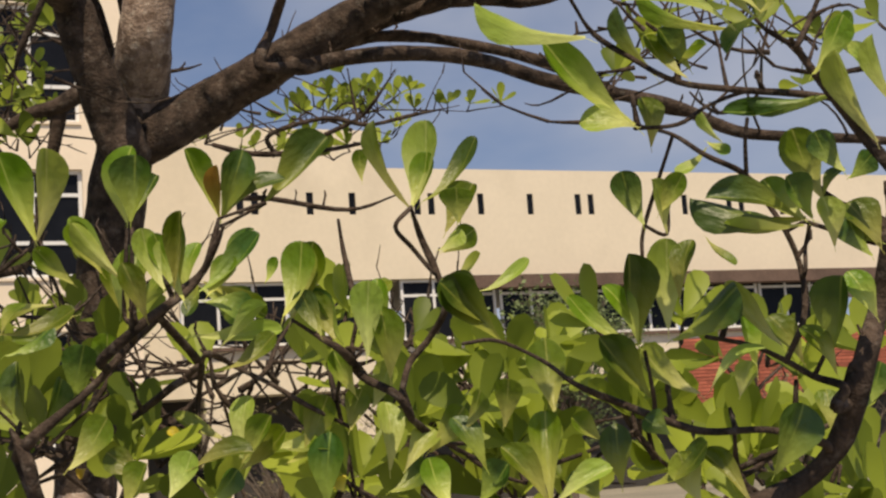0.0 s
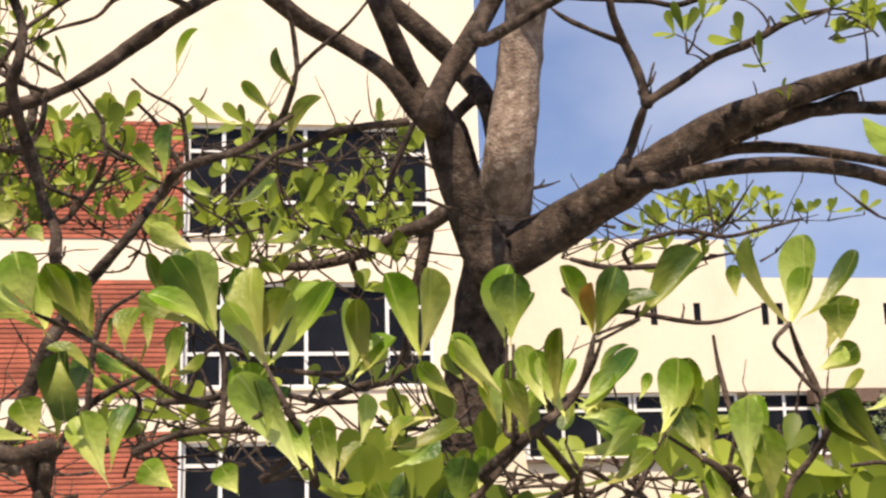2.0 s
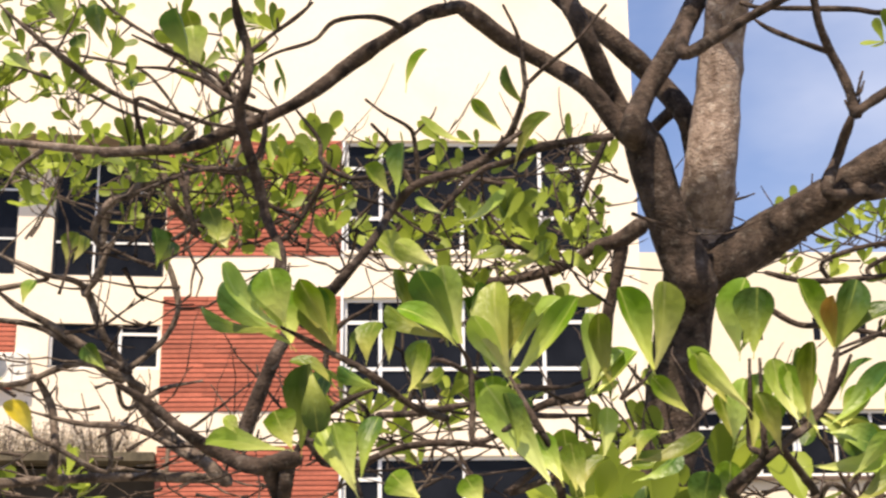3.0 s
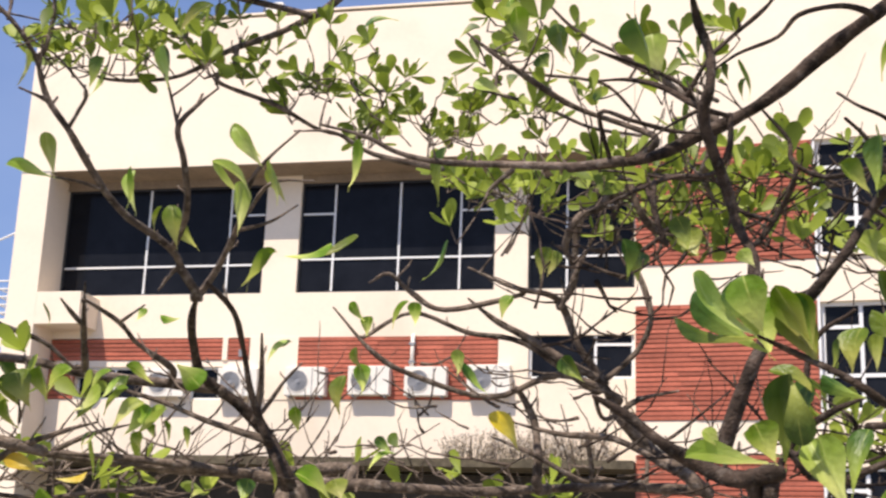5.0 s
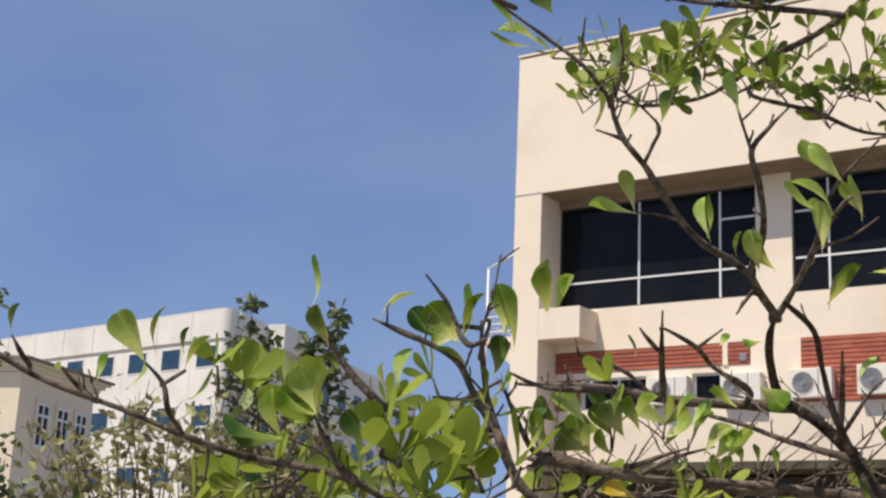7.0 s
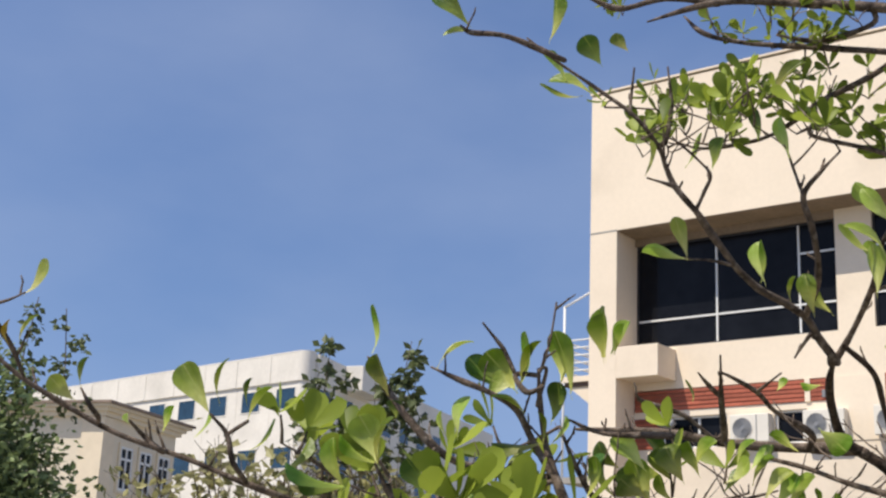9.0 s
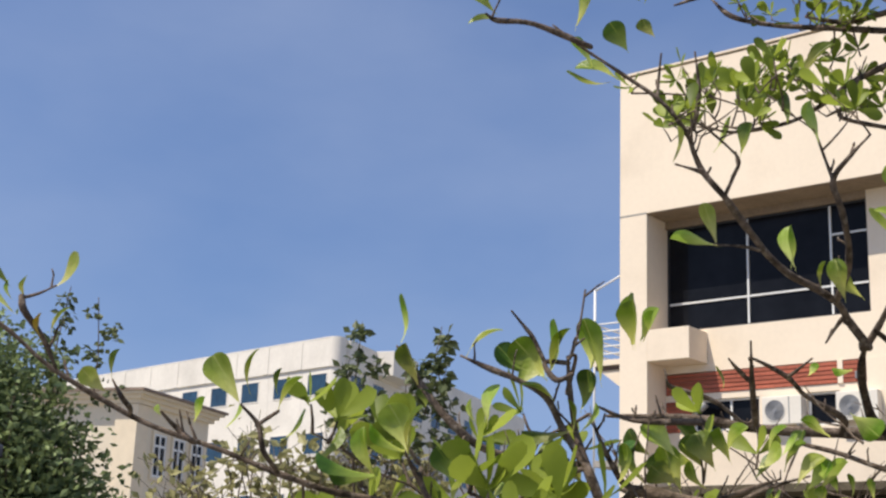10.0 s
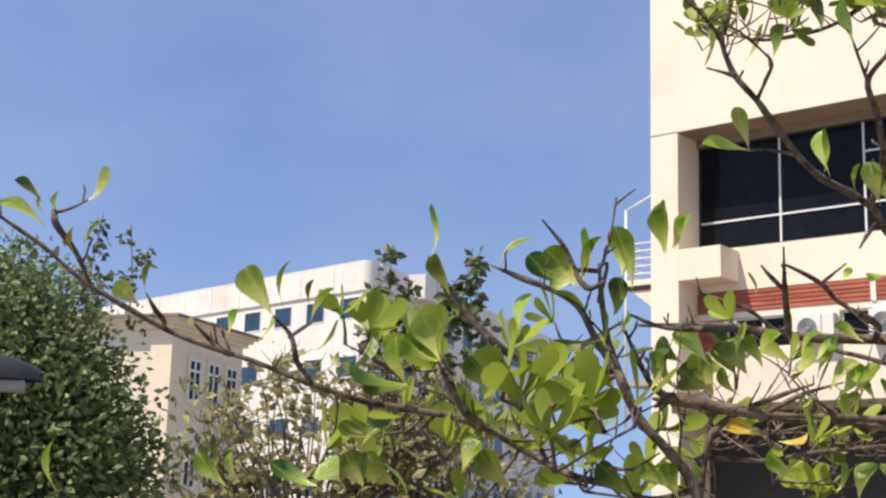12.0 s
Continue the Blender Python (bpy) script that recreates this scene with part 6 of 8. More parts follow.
leaf_group(1, [(4.907, -25.766, 1.889, 4.921, -25.752, 1.94, 0.0201), (5.14, -25.766, 1.884, 5.178, -25.769, 1.907, 0.0239)])
leaf_group(2, [(5.112, -25.765, 1.904, 5.117, -25.766, 1.946, 0.0191)])
leaf_group(2, [(5.365, -25.816, 1.903, 5.381, -25.82, 1.963, 0.0306), (5.481, -25.867, 1.95, 5.501, -25.875, 1.966, 0.0249)])
leaf_group(0, [(5.399, -25.826, 1.882, 5.384, -25.818, 1.923, 0.0239), (5.496, -25.878, 1.971, 5.493, -25.888, 1.999, 0.0296), (5.216, -25.784, 1.947, 5.192, -25.778, 1.99, 0.0201), (5.236, -25.783, 1.909, 5.248, -25.775, 1.972, 0.0239), (5.314, -25.798, 1.864, 5.356, -25.796, 1.891, 0.021)])
leaf_group(1, [(5.443, -25.841, 1.853, 5.436, -25.838, 1.909, 0.0316), (5.519, -25.877, 1.885, 5.475, -25.881, 1.92, 0.0392), (5.239, -25.795, 1.988, 5.243, -25.806, 2.042, 0.0354), (5.276, -25.794, 1.93, 5.272, -25.811, 1.989, 0.0143)])
leaf_group(2, [(5.273, -25.794, 1.931, 5.259, -25.795, 1.974, 0.023)])
leaf_group(1, [(5.298, -25.799, 1.919, 5.337, -25.799, 1.904, 0.0306)])
limb("trunk", [(5.347, -24.789, -0.1, 0.075), (5.337, -24.789, 0.6, 0.058), (5.327, -24.789, 1.734, 0.0485)])
limb("limb", [(5.327, -24.789, 0.75, 0.03), (5.537, -25.712, 1.15, 0.022), (5.637, -26.062, 1.725, 0.013)])
limb("limb", [(5.327, -24.789, 0.7, 0.03), (5.019, -25.245, 1.1, 0.02), (4.819, -25.545, 1.881, 0.0095)])
# unseen limbs and leaf sprays overhead, added to shade the trunk and left limb
limb("limb", [(5.45, -25.05, 2.77, 0.02), (5.24, -25.12, 2.95, 0.016), (5.0, -25.5, 3.1, 0.013), (4.8, -25.85, 3.28, 0.008)])
limb("limb", [(5.44, -25.0, 2.7, 0.02), (5.7, -25.1, 3.2, 0.016), (6.0, -25.3, 3.55, 0.012), (6.45, -25.45, 3.7, 0.007)])
limb("twig", [(5.0, -25.52, 3.1, 0.007), (5.03, -25.62, 2.88, 0.006), (5.08, -25.62, 2.66, 0.004)])
spray((5.12, -25.52, 2.62), (0.08, 0, 0), (0, 0, 0.08), (0, 0.06, 0), 12, 0.055)
spray((5.07, -25.68, 2.68), (0.09, 0, 0), (0, 0.04, 0.2), (0, 0.06, 0), 26, 0.06)
spray((5.06, -25.8, 3.08), (0.055, 0, 0), (0, 0.03, 0.17), (0, 0.08, 0), 30, 0.062)
spray((4.88, -25.86, 3.3), (0.12, 0, 0), (0, 0.03, 0.1), (0, 0.1, 0), 16, 0.065)
spray((6.0, -25.3, 3.6), (0.6, 0, 0), (0, 0.1, 0.25), (0, 0.4, 0), 16, 0.075)
spray((5.854, -25.208, 2.556), (0.0585, -0.0259, -0.0098), (-0.0021, -0.0109, 0.0256), (0.031, 0.0621, 0.0284), 9, 0.042)
spray((5.809, -25.032, 2.464), (0.0466, -0.0184, -0.0058), (-0.0016, -0.0131, 0.0366), (0.0279, 0.0654, 0.0238), 4, 0.04)
tangle((4.929, -24.843, 1.994), (0.441, -0.0365, -0.006), (-0.001, -0.0078, 0.067), (-0.0086, 0.348, 0.0346), 60, 0.14)
tangle((5.73, -25.173, 1.773), (0.484, -0.284, -0.0394), (0.0042, -0.0025, 0.069), (0.129, 0.325, -0.0024), 36, 0.12)
tangle((5.1, -24.263, 2.435), (0.284, -0.0276, -0.0041), (-0.0007, -0.0171, 0.0662), (0.0134, 0.291, 0.0715), 14, 0.15)
tangle((4.704, -24.791, 2.418), (0.215, 0.0149, 0.0077), (-0.0003, -0.0263, 0.0818), (-0.0375, 0.285, 0.0855), 12, 0.14)
tangle((5.87, -24.21, 2.48), (0.226, -0.0816, -0.0184), (-0.0005, -0.0122, 0.0464), (0.0921, 0.276, 0.0712), 18, 0.13)
spray((4.687, -24.697, 2.447), (0.22, 0.0158, 0.0081), (-0.0003, -0.0245, 0.0765), (-0.0508, 0.38, 0.114), 32, 0.052)
spray((5.121, -24.2, 2.585), (0.253, -0.0244, -0.0036), (-0.0016, -0.0358, 0.112), (0.0202, 0.383, 0.113), 36, 0.055)
spray((5.133, -24.073, 2.495), (0.28, -0.0284, -0.0044), (-0.0009, -0.022, 0.0829), (0.0159, 0.291, 0.0728), 14, 0.05)
tangle((4.687, -24.697, 2.447), (0.22, 0.0158, 0.0081), (-0.0003, -0.0245, 0.0765), (-0.0508, 0.38, 0.114), 36, 0.14)
tangle((5.121, -24.2, 2.585), (0.253, -0.0244, -0.0036), (-0.0016, -0.0358, 0.112), (0.0202, 0.383, 0.113), 46, 0.15)
spray((5.075, -24.797, 2.019), (0.304, -0.036, -0.0053), (-0.0004, -0.0106, 0.0822), (0.0183, 0.397, 0.0434), 24, 0.06)
spray((5.885, -24.165, 2.498), (0.23, -0.083, -0.0189), (-0.001, -0.0207, 0.0766), (0.107, 0.322, 0.0838), 30, 0.048)
spray((5.202, -25.476, 1.795), (0.0798, -0.0109, -0.0059), (0.0018, -0.0028, 0.0767), (0.0296, 0.273, 0.0019), 18, 0.075)
spray((5.754, -25.655, 1.75), (0.216, -0.152, -0.0177), (0.0059, -0.0035, 0.076), (0.136, 0.239, -0.0069), 56, 0.075)
spray((5.389, -25.51, 1.747), (0.109, -0.0319, -0.0086), (0.0022, 0, 0.0434), (0.0657, 0.267, -0.0076), 10, 0.07)
spray((5.084, -24.853, 2.269), (0.201, -0.0235, -0.0043), (-0.0006, -0.0222, 0.086), (0.014, 0.194, 0.0458), 24, 0.055)
tangle((5.084, -24.855, 2.278), (0.201, -0.0235, -0.0044), (-0.0007, -0.025, 0.0944), (0.014, 0.194, 0.0466), 16, 0.12)
tangle((4.519, -24.997, 2.274), (0.156, 0.0258, 0.0077), (-0.0001, -0.0343, 0.118), (-0.0418, 0.189, 0.0485), 26, 0.12)
spray((5.694, -25.486, 1.87), (0.315, -0.192, -0.0295), (0.0018, -0.004, 0.0421), (0.104, 0.227, 0.0135), 20, 0.07)
spray((6.697, -24.733, 2.463), (0.226, -0.179, -0.042), (-0.0064, -0.0243, 0.0869), (0.177, 0.231, 0.0726), 20, 0.045)
spray((5.301, -24.312, 2.539), (0.0828, -0.0096, 0.0006), (-0.0005, -0.0387, 0.122), (0.0281, 0.287, 0.0836), 12, 0.05)
spray((6.126, -24.256, 2.55), (0.193, -0.0827, -0.0158), (-0.0017, -0.0135, 0.0473), (0.0913, 0.224, 0.0648), 14, 0.045)
spray((4.627, -25.012, 2.554), (0.128, 0.0157, 0.0098), (0.0012, -0.0321, 0.075), (-0.0258, 0.137, 0.0558), 16, 0.04)
tangle((5.642, -25.091, 1.884), (0.222, -0.088, -0.017), (0.003, -0.006, 0.071), (0.094, 0.285, 0.015), 40, 0.12)
tangle((5.992, -25.551, 2.232), (0.159, -0.118, -0.028), (-0.006, -0.022, 0.072), (0.139, 0.197, 0.066), 26, 0.13)
tangle((5.338, -25.423, 1.863), (0.119, -0.028, -0.008), (0.002, -0.005, 0.061), (0.039, 0.196, 0.010), 20, 0.1)
spray((6.048, -25.535, 2.254), (0.140, -0.106, -0.026), (-0.005, -0.018, 0.060), (0.143, 0.194, 0.067), 14, 0.05)
spray((5.667, -25.263, 2.510), (0.074, -0.029, -0.010), (-0.004, -0.024, 0.055), (0.072, 0.170, 0.076), 6, 0.05)
FOLIAGE_NEAR, FOLIAGE = FOLIAGE, {"leaves": bmesh.new(), "twigs": bmesh.new()}

# the tree beside it, with its bare spurs
TREE[0] = tree_side
limb("limb", [(4.515, -24.427, 2.581, 0.009), (4.45, -24.44, 2.592, 0.0081), (4.4, -24.464, 2.541, 0.0081), (4.376, -24.449, 2.479, 0.0072), (4.369, -24.437, 2.392, 0.0072), (4.344, -24.423, 2.352, 0.0028)])
limb("twig", [(4.614, -25.263, 2.348, 0.0052), (4.622, -25.271, 2.348, 0.0067), (4.554, -25.268, 2.347, 0.0055), (4.461, -25.265, 2.357, 0.0049), (4.399, -25.315, 2.348, 0.0043), (4.346, -25.34, 2.356, 0.0036), (4.303, -25.356, 2.377, 0.003), (4.254, -25.391, 2.385, 0.0011)])
limb("limb", [(3.883, -24.395, 3.134, 0.0104), (3.806, -24.392, 3.062, 0.0094), (3.744, -24.426, 3.006, 0.0083), (3.673, -24.441, 2.973, 0.0073), (3.596, -24.446, 2.953, 0.0062), (3.522, -24.453, 2.914, 0.0052), (3.463, -24.49, 2.878, 0.0042), (3.367, -24.557, 2.859, 0.0042), (3.307, -24.574, 2.883, 0.0014)])
limb("twig", [(3.622, -24.444, 2.96, 0.0059), (3.622, -24.469, 2.945, 0.0062), (3.606, -24.456, 2.906, 0.0062), (3.533, -24.445, 2.89, 0.0023)])
limb("twig", [(3.569, -24.45, 2.898, 0.0051), (3.573, -24.44, 2.876, 0.0052), (3.685, -24.385, 2.836, 0.0052), (3.76, -24.305, 2.8, 0.0042), (3.843, -24.242, 2.797, 0.0019)])
limb("twig", [(4.462, -24.19, 2.772, 0.003), (4.474, -24.189, 2.778, 0.003), (4.409, -24.242, 2.86, 0.004), (4.355, -24.275, 2.878, 0.004), (4.262, -24.302, 2.887, 0.003), (4.17, -24.292, 2.912, 0.003), (4.164, -24.307, 2.851, 0.003)])
limb("twig", [(4.462, -24.19, 2.772, 0.004), (4.351, -24.197, 2.797, 0.004), (4.269, -24.274, 2.82, 0.004), (4.175, -24.301, 2.849, 0.004), (4.109, -24.337, 2.86, 0.0014)])
limb("twig", [(4.62, -24.196, 2.836, 0.006), (4.531, -24.243, 2.876, 0.005), (4.416, -24.278, 2.936, 0.004), (4.336, -24.307, 2.982, 0.004), (4.283, -24.35, 3.033, 0.0018)])
limb("limb", [(4.657, -24.726, 1.973, 0.0114), (4.622, -24.734, 2.003, 0.0107), (4.562, -24.701, 2.043, 0.0107), (4.525, -24.753, 2.087, 0.0099), (4.505, -24.746, 2.125, 0.0092), (4.493, -24.758, 2.151, 0.0041)])
limb("twig", [(4.495, -24.756, 2.147, 0.0069), (4.492, -24.752, 2.15, 0.0069), (4.43, -24.795, 2.183, 0.0069), (4.383, -24.8, 2.213, 0.0061), (4.333, -24.83, 2.239, 0.0053), (4.284, -24.831, 2.278, 0.0017)])
limb("twig", [(4.492, -24.752, 2.15, 0.0062), (4.49, -24.732, 2.153, 0.0069), (4.456, -24.766, 2.206, 0.0061), (4.432, -24.771, 2.268, 0.0061), (4.418, -24.812, 2.283, 0.0046), (4.363, -24.839, 2.292, 0.0038), (4.286, -24.843, 2.328, 0.0014)])
limb("twig", [(4.492, -24.752, 2.15, 0.0053), (4.496, -24.753, 2.15, 0.0053), (4.547, -24.747, 2.196, 0.0053), (4.574, -24.762, 2.242, 0.0046), (4.567, -24.76, 2.289, 0.0046), (4.55, -24.77, 2.336, 0.0038), (4.519, -24.783, 2.401, 0.0014)])
limb("twig", [(4.425, -24.791, 2.276, 0.0046), (4.434, -24.799, 2.266, 0.0046), (4.462, -24.801, 2.331, 0.0046), (4.483, -24.79, 2.381, 0.0017)])
limb("twig", [(4.372, -24.834, 2.29, 0.0035), (4.369, -24.824, 2.282, 0.0046), (4.254, -24.858, 2.254, 0.0053), (4.2, -24.873, 2.281, 0.0046), (4.17, -24.903, 2.308, 0.0038), (4.127, -24.88, 2.3, 0.001)])
limb("twig", [(4.49, -24.732, 2.153, 0.0046), (4.475, -24.738, 2.136, 0.0046), (4.374, -24.801, 2.206, 0.0053), (4.288, -24.839, 2.219, 0.0046), (4.203, -24.876, 2.247, 0.0038), (4.13, -24.887, 2.209, 0.0038), (4.119, -24.89, 2.206, 0.0034)])
limb("twig", [(4.512, -24.748, 2.112, 0.0061), (4.518, -24.765, 2.122, 0.0061), (4.425, -24.773, 2.158, 0.0061), (4.315, -24.789, 2.12, 0.0046), (4.198, -24.85, 2.149, 0.0046), (4.142, -24.887, 2.181, 0.0038), (4.072, -24.897, 2.256, 0.0017)])
limb("twig", [(4.612, -24.729, 2.01, 0.0061), (4.605, -24.737, 2.007, 0.0061), (4.515, -24.75, 2.055, 0.0053), (4.426, -24.766, 2.062, 0.0046), (4.353, -24.782, 2.079, 0.0017)])
limb("limb", [(4.644, -24.625, 1.986, 0.0077), (4.493, -24.634, 1.989, 0.0077), (4.383, -24.663, 1.983, 0.0077), (4.266, -24.672, 1.976, 0.0082), (4.16, -24.717, 1.977, 0.0092), (4.064, -24.736, 1.981, 0.0102), (3.973, -24.789, 1.98, 0.0092), (3.861, -24.839, 1.994, 0.0082), (3.753, -24.911, 2.003, 0.0066), (3.637, -24.994, 2.006, 0.0025)])
limb("twig", [(4.383, -24.663, 1.983, 0.0092), (4.383, -24.74, 1.978, 0.0092), (4.387, -24.753, 2.032, 0.0076), (4.377, -24.747, 2.088, 0.0061), (4.358, -24.77, 2.132, 0.0046), (4.352, -24.784, 2.133, 0.0046)])
limb("twig", [(4.313, -24.774, 2.057, 0.0017), (4.381, -24.774, 2.03, 0.0038), (4.464, -24.722, 1.99, 0.0046), (4.47, -24.758, 2.058, 0.0045)])
limb("twig", [(4.599, -24.637, 2.15, 0.0018), (4.536, -24.658, 2.133, 0.0048), (4.48, -24.667, 2.099, 0.0048), (4.475, -24.738, 2.136, 0.0041)])
limb("twig", [(4.685, -24.637, 2.149, 0.0011), (4.589, -24.634, 2.074, 0.0032), (4.548, -24.618, 2.057, 0.004), (4.543, -24.631, 1.988, 0.004)])
limb("branch", [(3.983, -24.822, 1.956, 0.0150), (3.969, -24.842, 2, 0.0140), (3.931, -24.826, 2.055, 0.0122), (3.892, -24.86, 2.103, 0.0105), (3.852, -24.913, 2.139, 0.0086), (3.868, -24.985, 2.178, 0.0073), (3.903, -25.061, 2.209, 0.0070), (3.933, -25.103, 2.233, 0.0031)])
limb("limb", [(3.872, -24.886, 2.121, 0.0104), (3.85, -24.866, 2.129, 0.0104), (3.79, -24.892, 2.134, 0.0096), (3.723, -24.946, 2.134, 0.0088), (3.667, -25.001, 2.138, 0.0080), (3.6, -25.037, 2.152, 0.0072), (3.534, -25.092, 2.154, 0.0064), (3.473, -25.14, 2.154, 0.0025)])
limb("limb", [(3.947, -25.12, 2.226, 0.0058), (3.938, -25.161, 2.259, 0.0057), (3.938, -25.189, 2.279, 0.0056), (3.929, -25.232, 2.295, 0.0054), (3.913, -25.28, 2.309, 0.0053), (3.905, -25.326, 2.329, 0.0051), (3.902, -25.372, 2.356, 0.0049), (3.899, -25.407, 2.38, 0.0048), (3.899, -25.431, 2.394, 0.0045), (3.884, -25.458, 2.424, 0.0041), (3.878, -25.473, 2.452, 0.0038), (3.876, -25.485, 2.475, 0.0035), (3.857, -25.517, 2.517, 0.0031), (3.82, -25.548, 2.554, 0.0027), (3.782, -25.597, 2.591, 0.0020), (3.771, -25.628, 2.606, 0.0008)])
limb("twig", [(3.942, -25.13, 2.231, 0.0062), (3.939, -25.115, 2.228, 0.0064), (3.985, -25.138, 2.271, 0.0050), (4.049, -25.207, 2.312, 0.0043), (4.092, -25.266, 2.35, 0.0037), (4.126, -25.283, 2.381, 0.0026), (4.177, -25.289, 2.419, 0.0009)])
limb("twig", [(4.064, -25.227, 2.325, 0.0034), (4.062, -25.208, 2.327, 0.0034), (4.121, -25.255, 2.356, 0.0027), (4.173, -25.224, 2.366, 0.0009)])
limb("twig", [(4.039, -25.196, 2.306, 0.0035), (4.043, -25.195, 2.308, 0.0035), (4.099, -25.207, 2.314, 0.0028), (4.14, -25.203, 2.338, 0.0009)])
limb("branch", [(3.944, -24.831, 2.037, 0.0074), (3.949, -24.858, 2.044, 0.0074), (3.932, -24.894, 2.114, 0.0060), (3.933, -24.937, 2.182, 0.0052), (3.979, -25.068, 2.215, 0.0050), (3.963, -25.121, 2.246, 0.0036), (3.962, -25.126, 2.25, 0.0036)])
limb("twig", [(3.941, -25.200, 2.285, 0.0055), (3.949, -25.209, 2.290, 0.0055), (3.982, -25.245, 2.312, 0.0054), (4.007, -25.286, 2.337, 0.0046), (4.025, -25.336, 2.374, 0.0039), (4.03, -25.366, 2.408, 0.0039), (4.061, -25.373, 2.435, 0.0026), (4.082, -25.357, 2.464, 0.0011)])
limb("twig", [(4.03, -25.366, 2.408, 0.0026), (4.029, -25.364, 2.408, 0.0026), (4.019, -25.373, 2.451, 0.0020), (4.026, -25.403, 2.469, 0.0009)])
limb("twig", [(3.667, -25.001, 2.138, 0.0055), (3.683, -25.008, 2.14, 0.0055), (3.734, -25.1, 2.189, 0.0045), (3.786, -25.186, 2.242, 0.0013)])
limb("twig", [(3.744, -25.117, 2.198, 0.0038), (3.729, -25.099, 2.198, 0.0038), (3.732, -25.138, 2.21, 0.0037), (3.742, -25.18, 2.22, 0.0013)])
limb("twig", [(3.764, -25.15, 2.215, 0.0022), (3.777, -25.169, 2.219, 0.0022), (3.797, -25.099, 2.198, 0.0038), (3.781, -25.014, 2.18, 0.0046), (3.805, -24.94, 2.152, 0.0055), (3.779, -24.901, 2.134, 0.0055)])
limb("twig", [(3.797, -25.099, 2.198, 0.0030), (3.806, -25.105, 2.199, 0.0030), (3.858, -25.129, 2.217, 0.0010)])
limb("twig", [(3.685, -25.012, 2.151, 0.0040), (3.673, -25.029, 2.142, 0.0040), (3.649, -25.08, 2.174, 0.0039), (3.612, -25.144, 2.19, 0.0038), (3.632, -25.19, 2.195, 0.0013)])
limb("twig", [(3.912, -24.843, 2.079, 0.0063), (3.923, -24.853, 2.082, 0.0063), (3.941, -24.88, 2.143, 0.0055), (3.986, -24.98, 2.198, 0.0017)])
limb("twig", [(3.926, -24.858, 2.092, 0.0040), (3.931, -24.847, 2.092, 0.0040), (3.972, -24.851, 2.145, 0.0032), (4.011, -24.874, 2.168, 0.0011)])
limb("twig", [(3.931, -25.159, 2.259, 0.0036), (3.932, -25.172, 2.261, 0.0036), (3.898, -25.159, 2.232, 0.0013)])
limb("twig", [(3.884, -25.458, 2.424, 0.0030), (3.878, -25.476, 2.426, 0.0024), (3.865, -25.498, 2.430, 0.0010)])
limb("twig", [(3.903, -25.347, 2.334, 0.0028), (3.891, -25.384, 2.334, 0.0020), (3.873, -25.418, 2.331, 0.0012)])
leaf_group(2, [(3.876, -25.416, 2.330, 3.824, -25.453, 2.340, 0.0135)])
limb("twig", [(3.900, -25.430, 2.394, 0.0030), (3.917, -25.435, 2.418, 0.0024), (3.933, -25.445, 2.435, 0.0020), (3.925, -25.457, 2.452, 0.0016), (3.906, -25.479, 2.477, 0.0008)])
limb("twig", [(3.868, -25.476, 2.481, 0.0033), (3.887, -25.484, 2.488, 0.0033), (3.9, -25.491, 2.532, 0.0033), (3.903, -25.504, 2.584, 0.0011)])
limb("twig", [(3.851, -25.521, 2.52, 0.0026), (3.849, -25.513, 2.561, 0.0026), (3.862, -25.526, 2.586, 0.0009)])
limb("bough", [(4.049, -24.745, 1.981, 0.0093), (4.044, -24.729, 2.01, 0.0102), (3.962, -24.766, 1.999, 0.0102), (3.873, -24.788, 1.994, 0.0097), (3.756, -24.869, 1.996, 0.0091), (3.626, -24.929, 2.007, 0.0085), (3.542, -24.977, 2.021, 0.0080), (3.466, -25.04, 2.033, 0.0070), (3.449, -25.068, 2.036, 0.0029)])
limb("twig", [(3.949, -24.858, 2.044, 0.0072), (3.943, -24.857, 2.044, 0.0072), (3.855, -24.899, 2.07, 0.0048), (3.785, -24.923, 2.098, 0.004), (3.723, -24.945, 2.117, 0.0032), (3.723, -24.946, 2.134, 0.0032)])
limb("twig", [(3.637, -24.994, 2.006, 0.0048), (3.615, -24.984, 2.007, 0.0048), (3.674, -24.955, 2.042, 0.004), (3.743, -24.942, 2.06, 0.0014)])
limb("twig", [(4.017, -24.741, 2.006, 0.0067), (4.01, -24.719, 2, 0.0067), (3.939, -24.708, 1.983, 0.0067), (3.947, -24.77, 1.998, 0.0067)])
limb("limb", [(3.028, -26.144, 2.264, 0.0013), (3.03, -26.089, 2.236, 0.0033), (3.055, -26.027, 2.196, 0.0033), (3.085, -25.974, 2.149, 0.0037), (3.116, -25.893, 2.106, 0.0043), (3.153, -25.834, 2.075, 0.0043), (3.214, -25.751, 2.045, 0.0047), (3.28, -25.692, 2.013, 0.0052), (3.316, -25.621, 1.992, 0.0057), (3.347, -25.556, 1.983, 0.0057), (3.436, -25.509, 1.966, 0.0057), (3.466, -25.426, 1.928, 0.0047), (3.537, -25.39, 1.89, 0.0052), (3.587, -25.357, 1.876, 0.0052), (3.645, -25.337, 1.855, 0.0052), (3.71, -25.316, 1.871, 0.0052)])
limb("twig", [(3.134, -26.059, 2.234, 0.0049), (3.142, -26.057, 2.213, 0.0049), (3.129, -26.015, 2.18, 0.0042), (3.123, -25.985, 2.139, 0.0019)])
limb("twig", [(3.134, -26.059, 2.234, 0.0028), (3.115, -26.04, 2.24, 0.0028), (3.138, -26.031, 2.245, 0.0021), (3.159, -26.021, 2.254, 0.0009)])
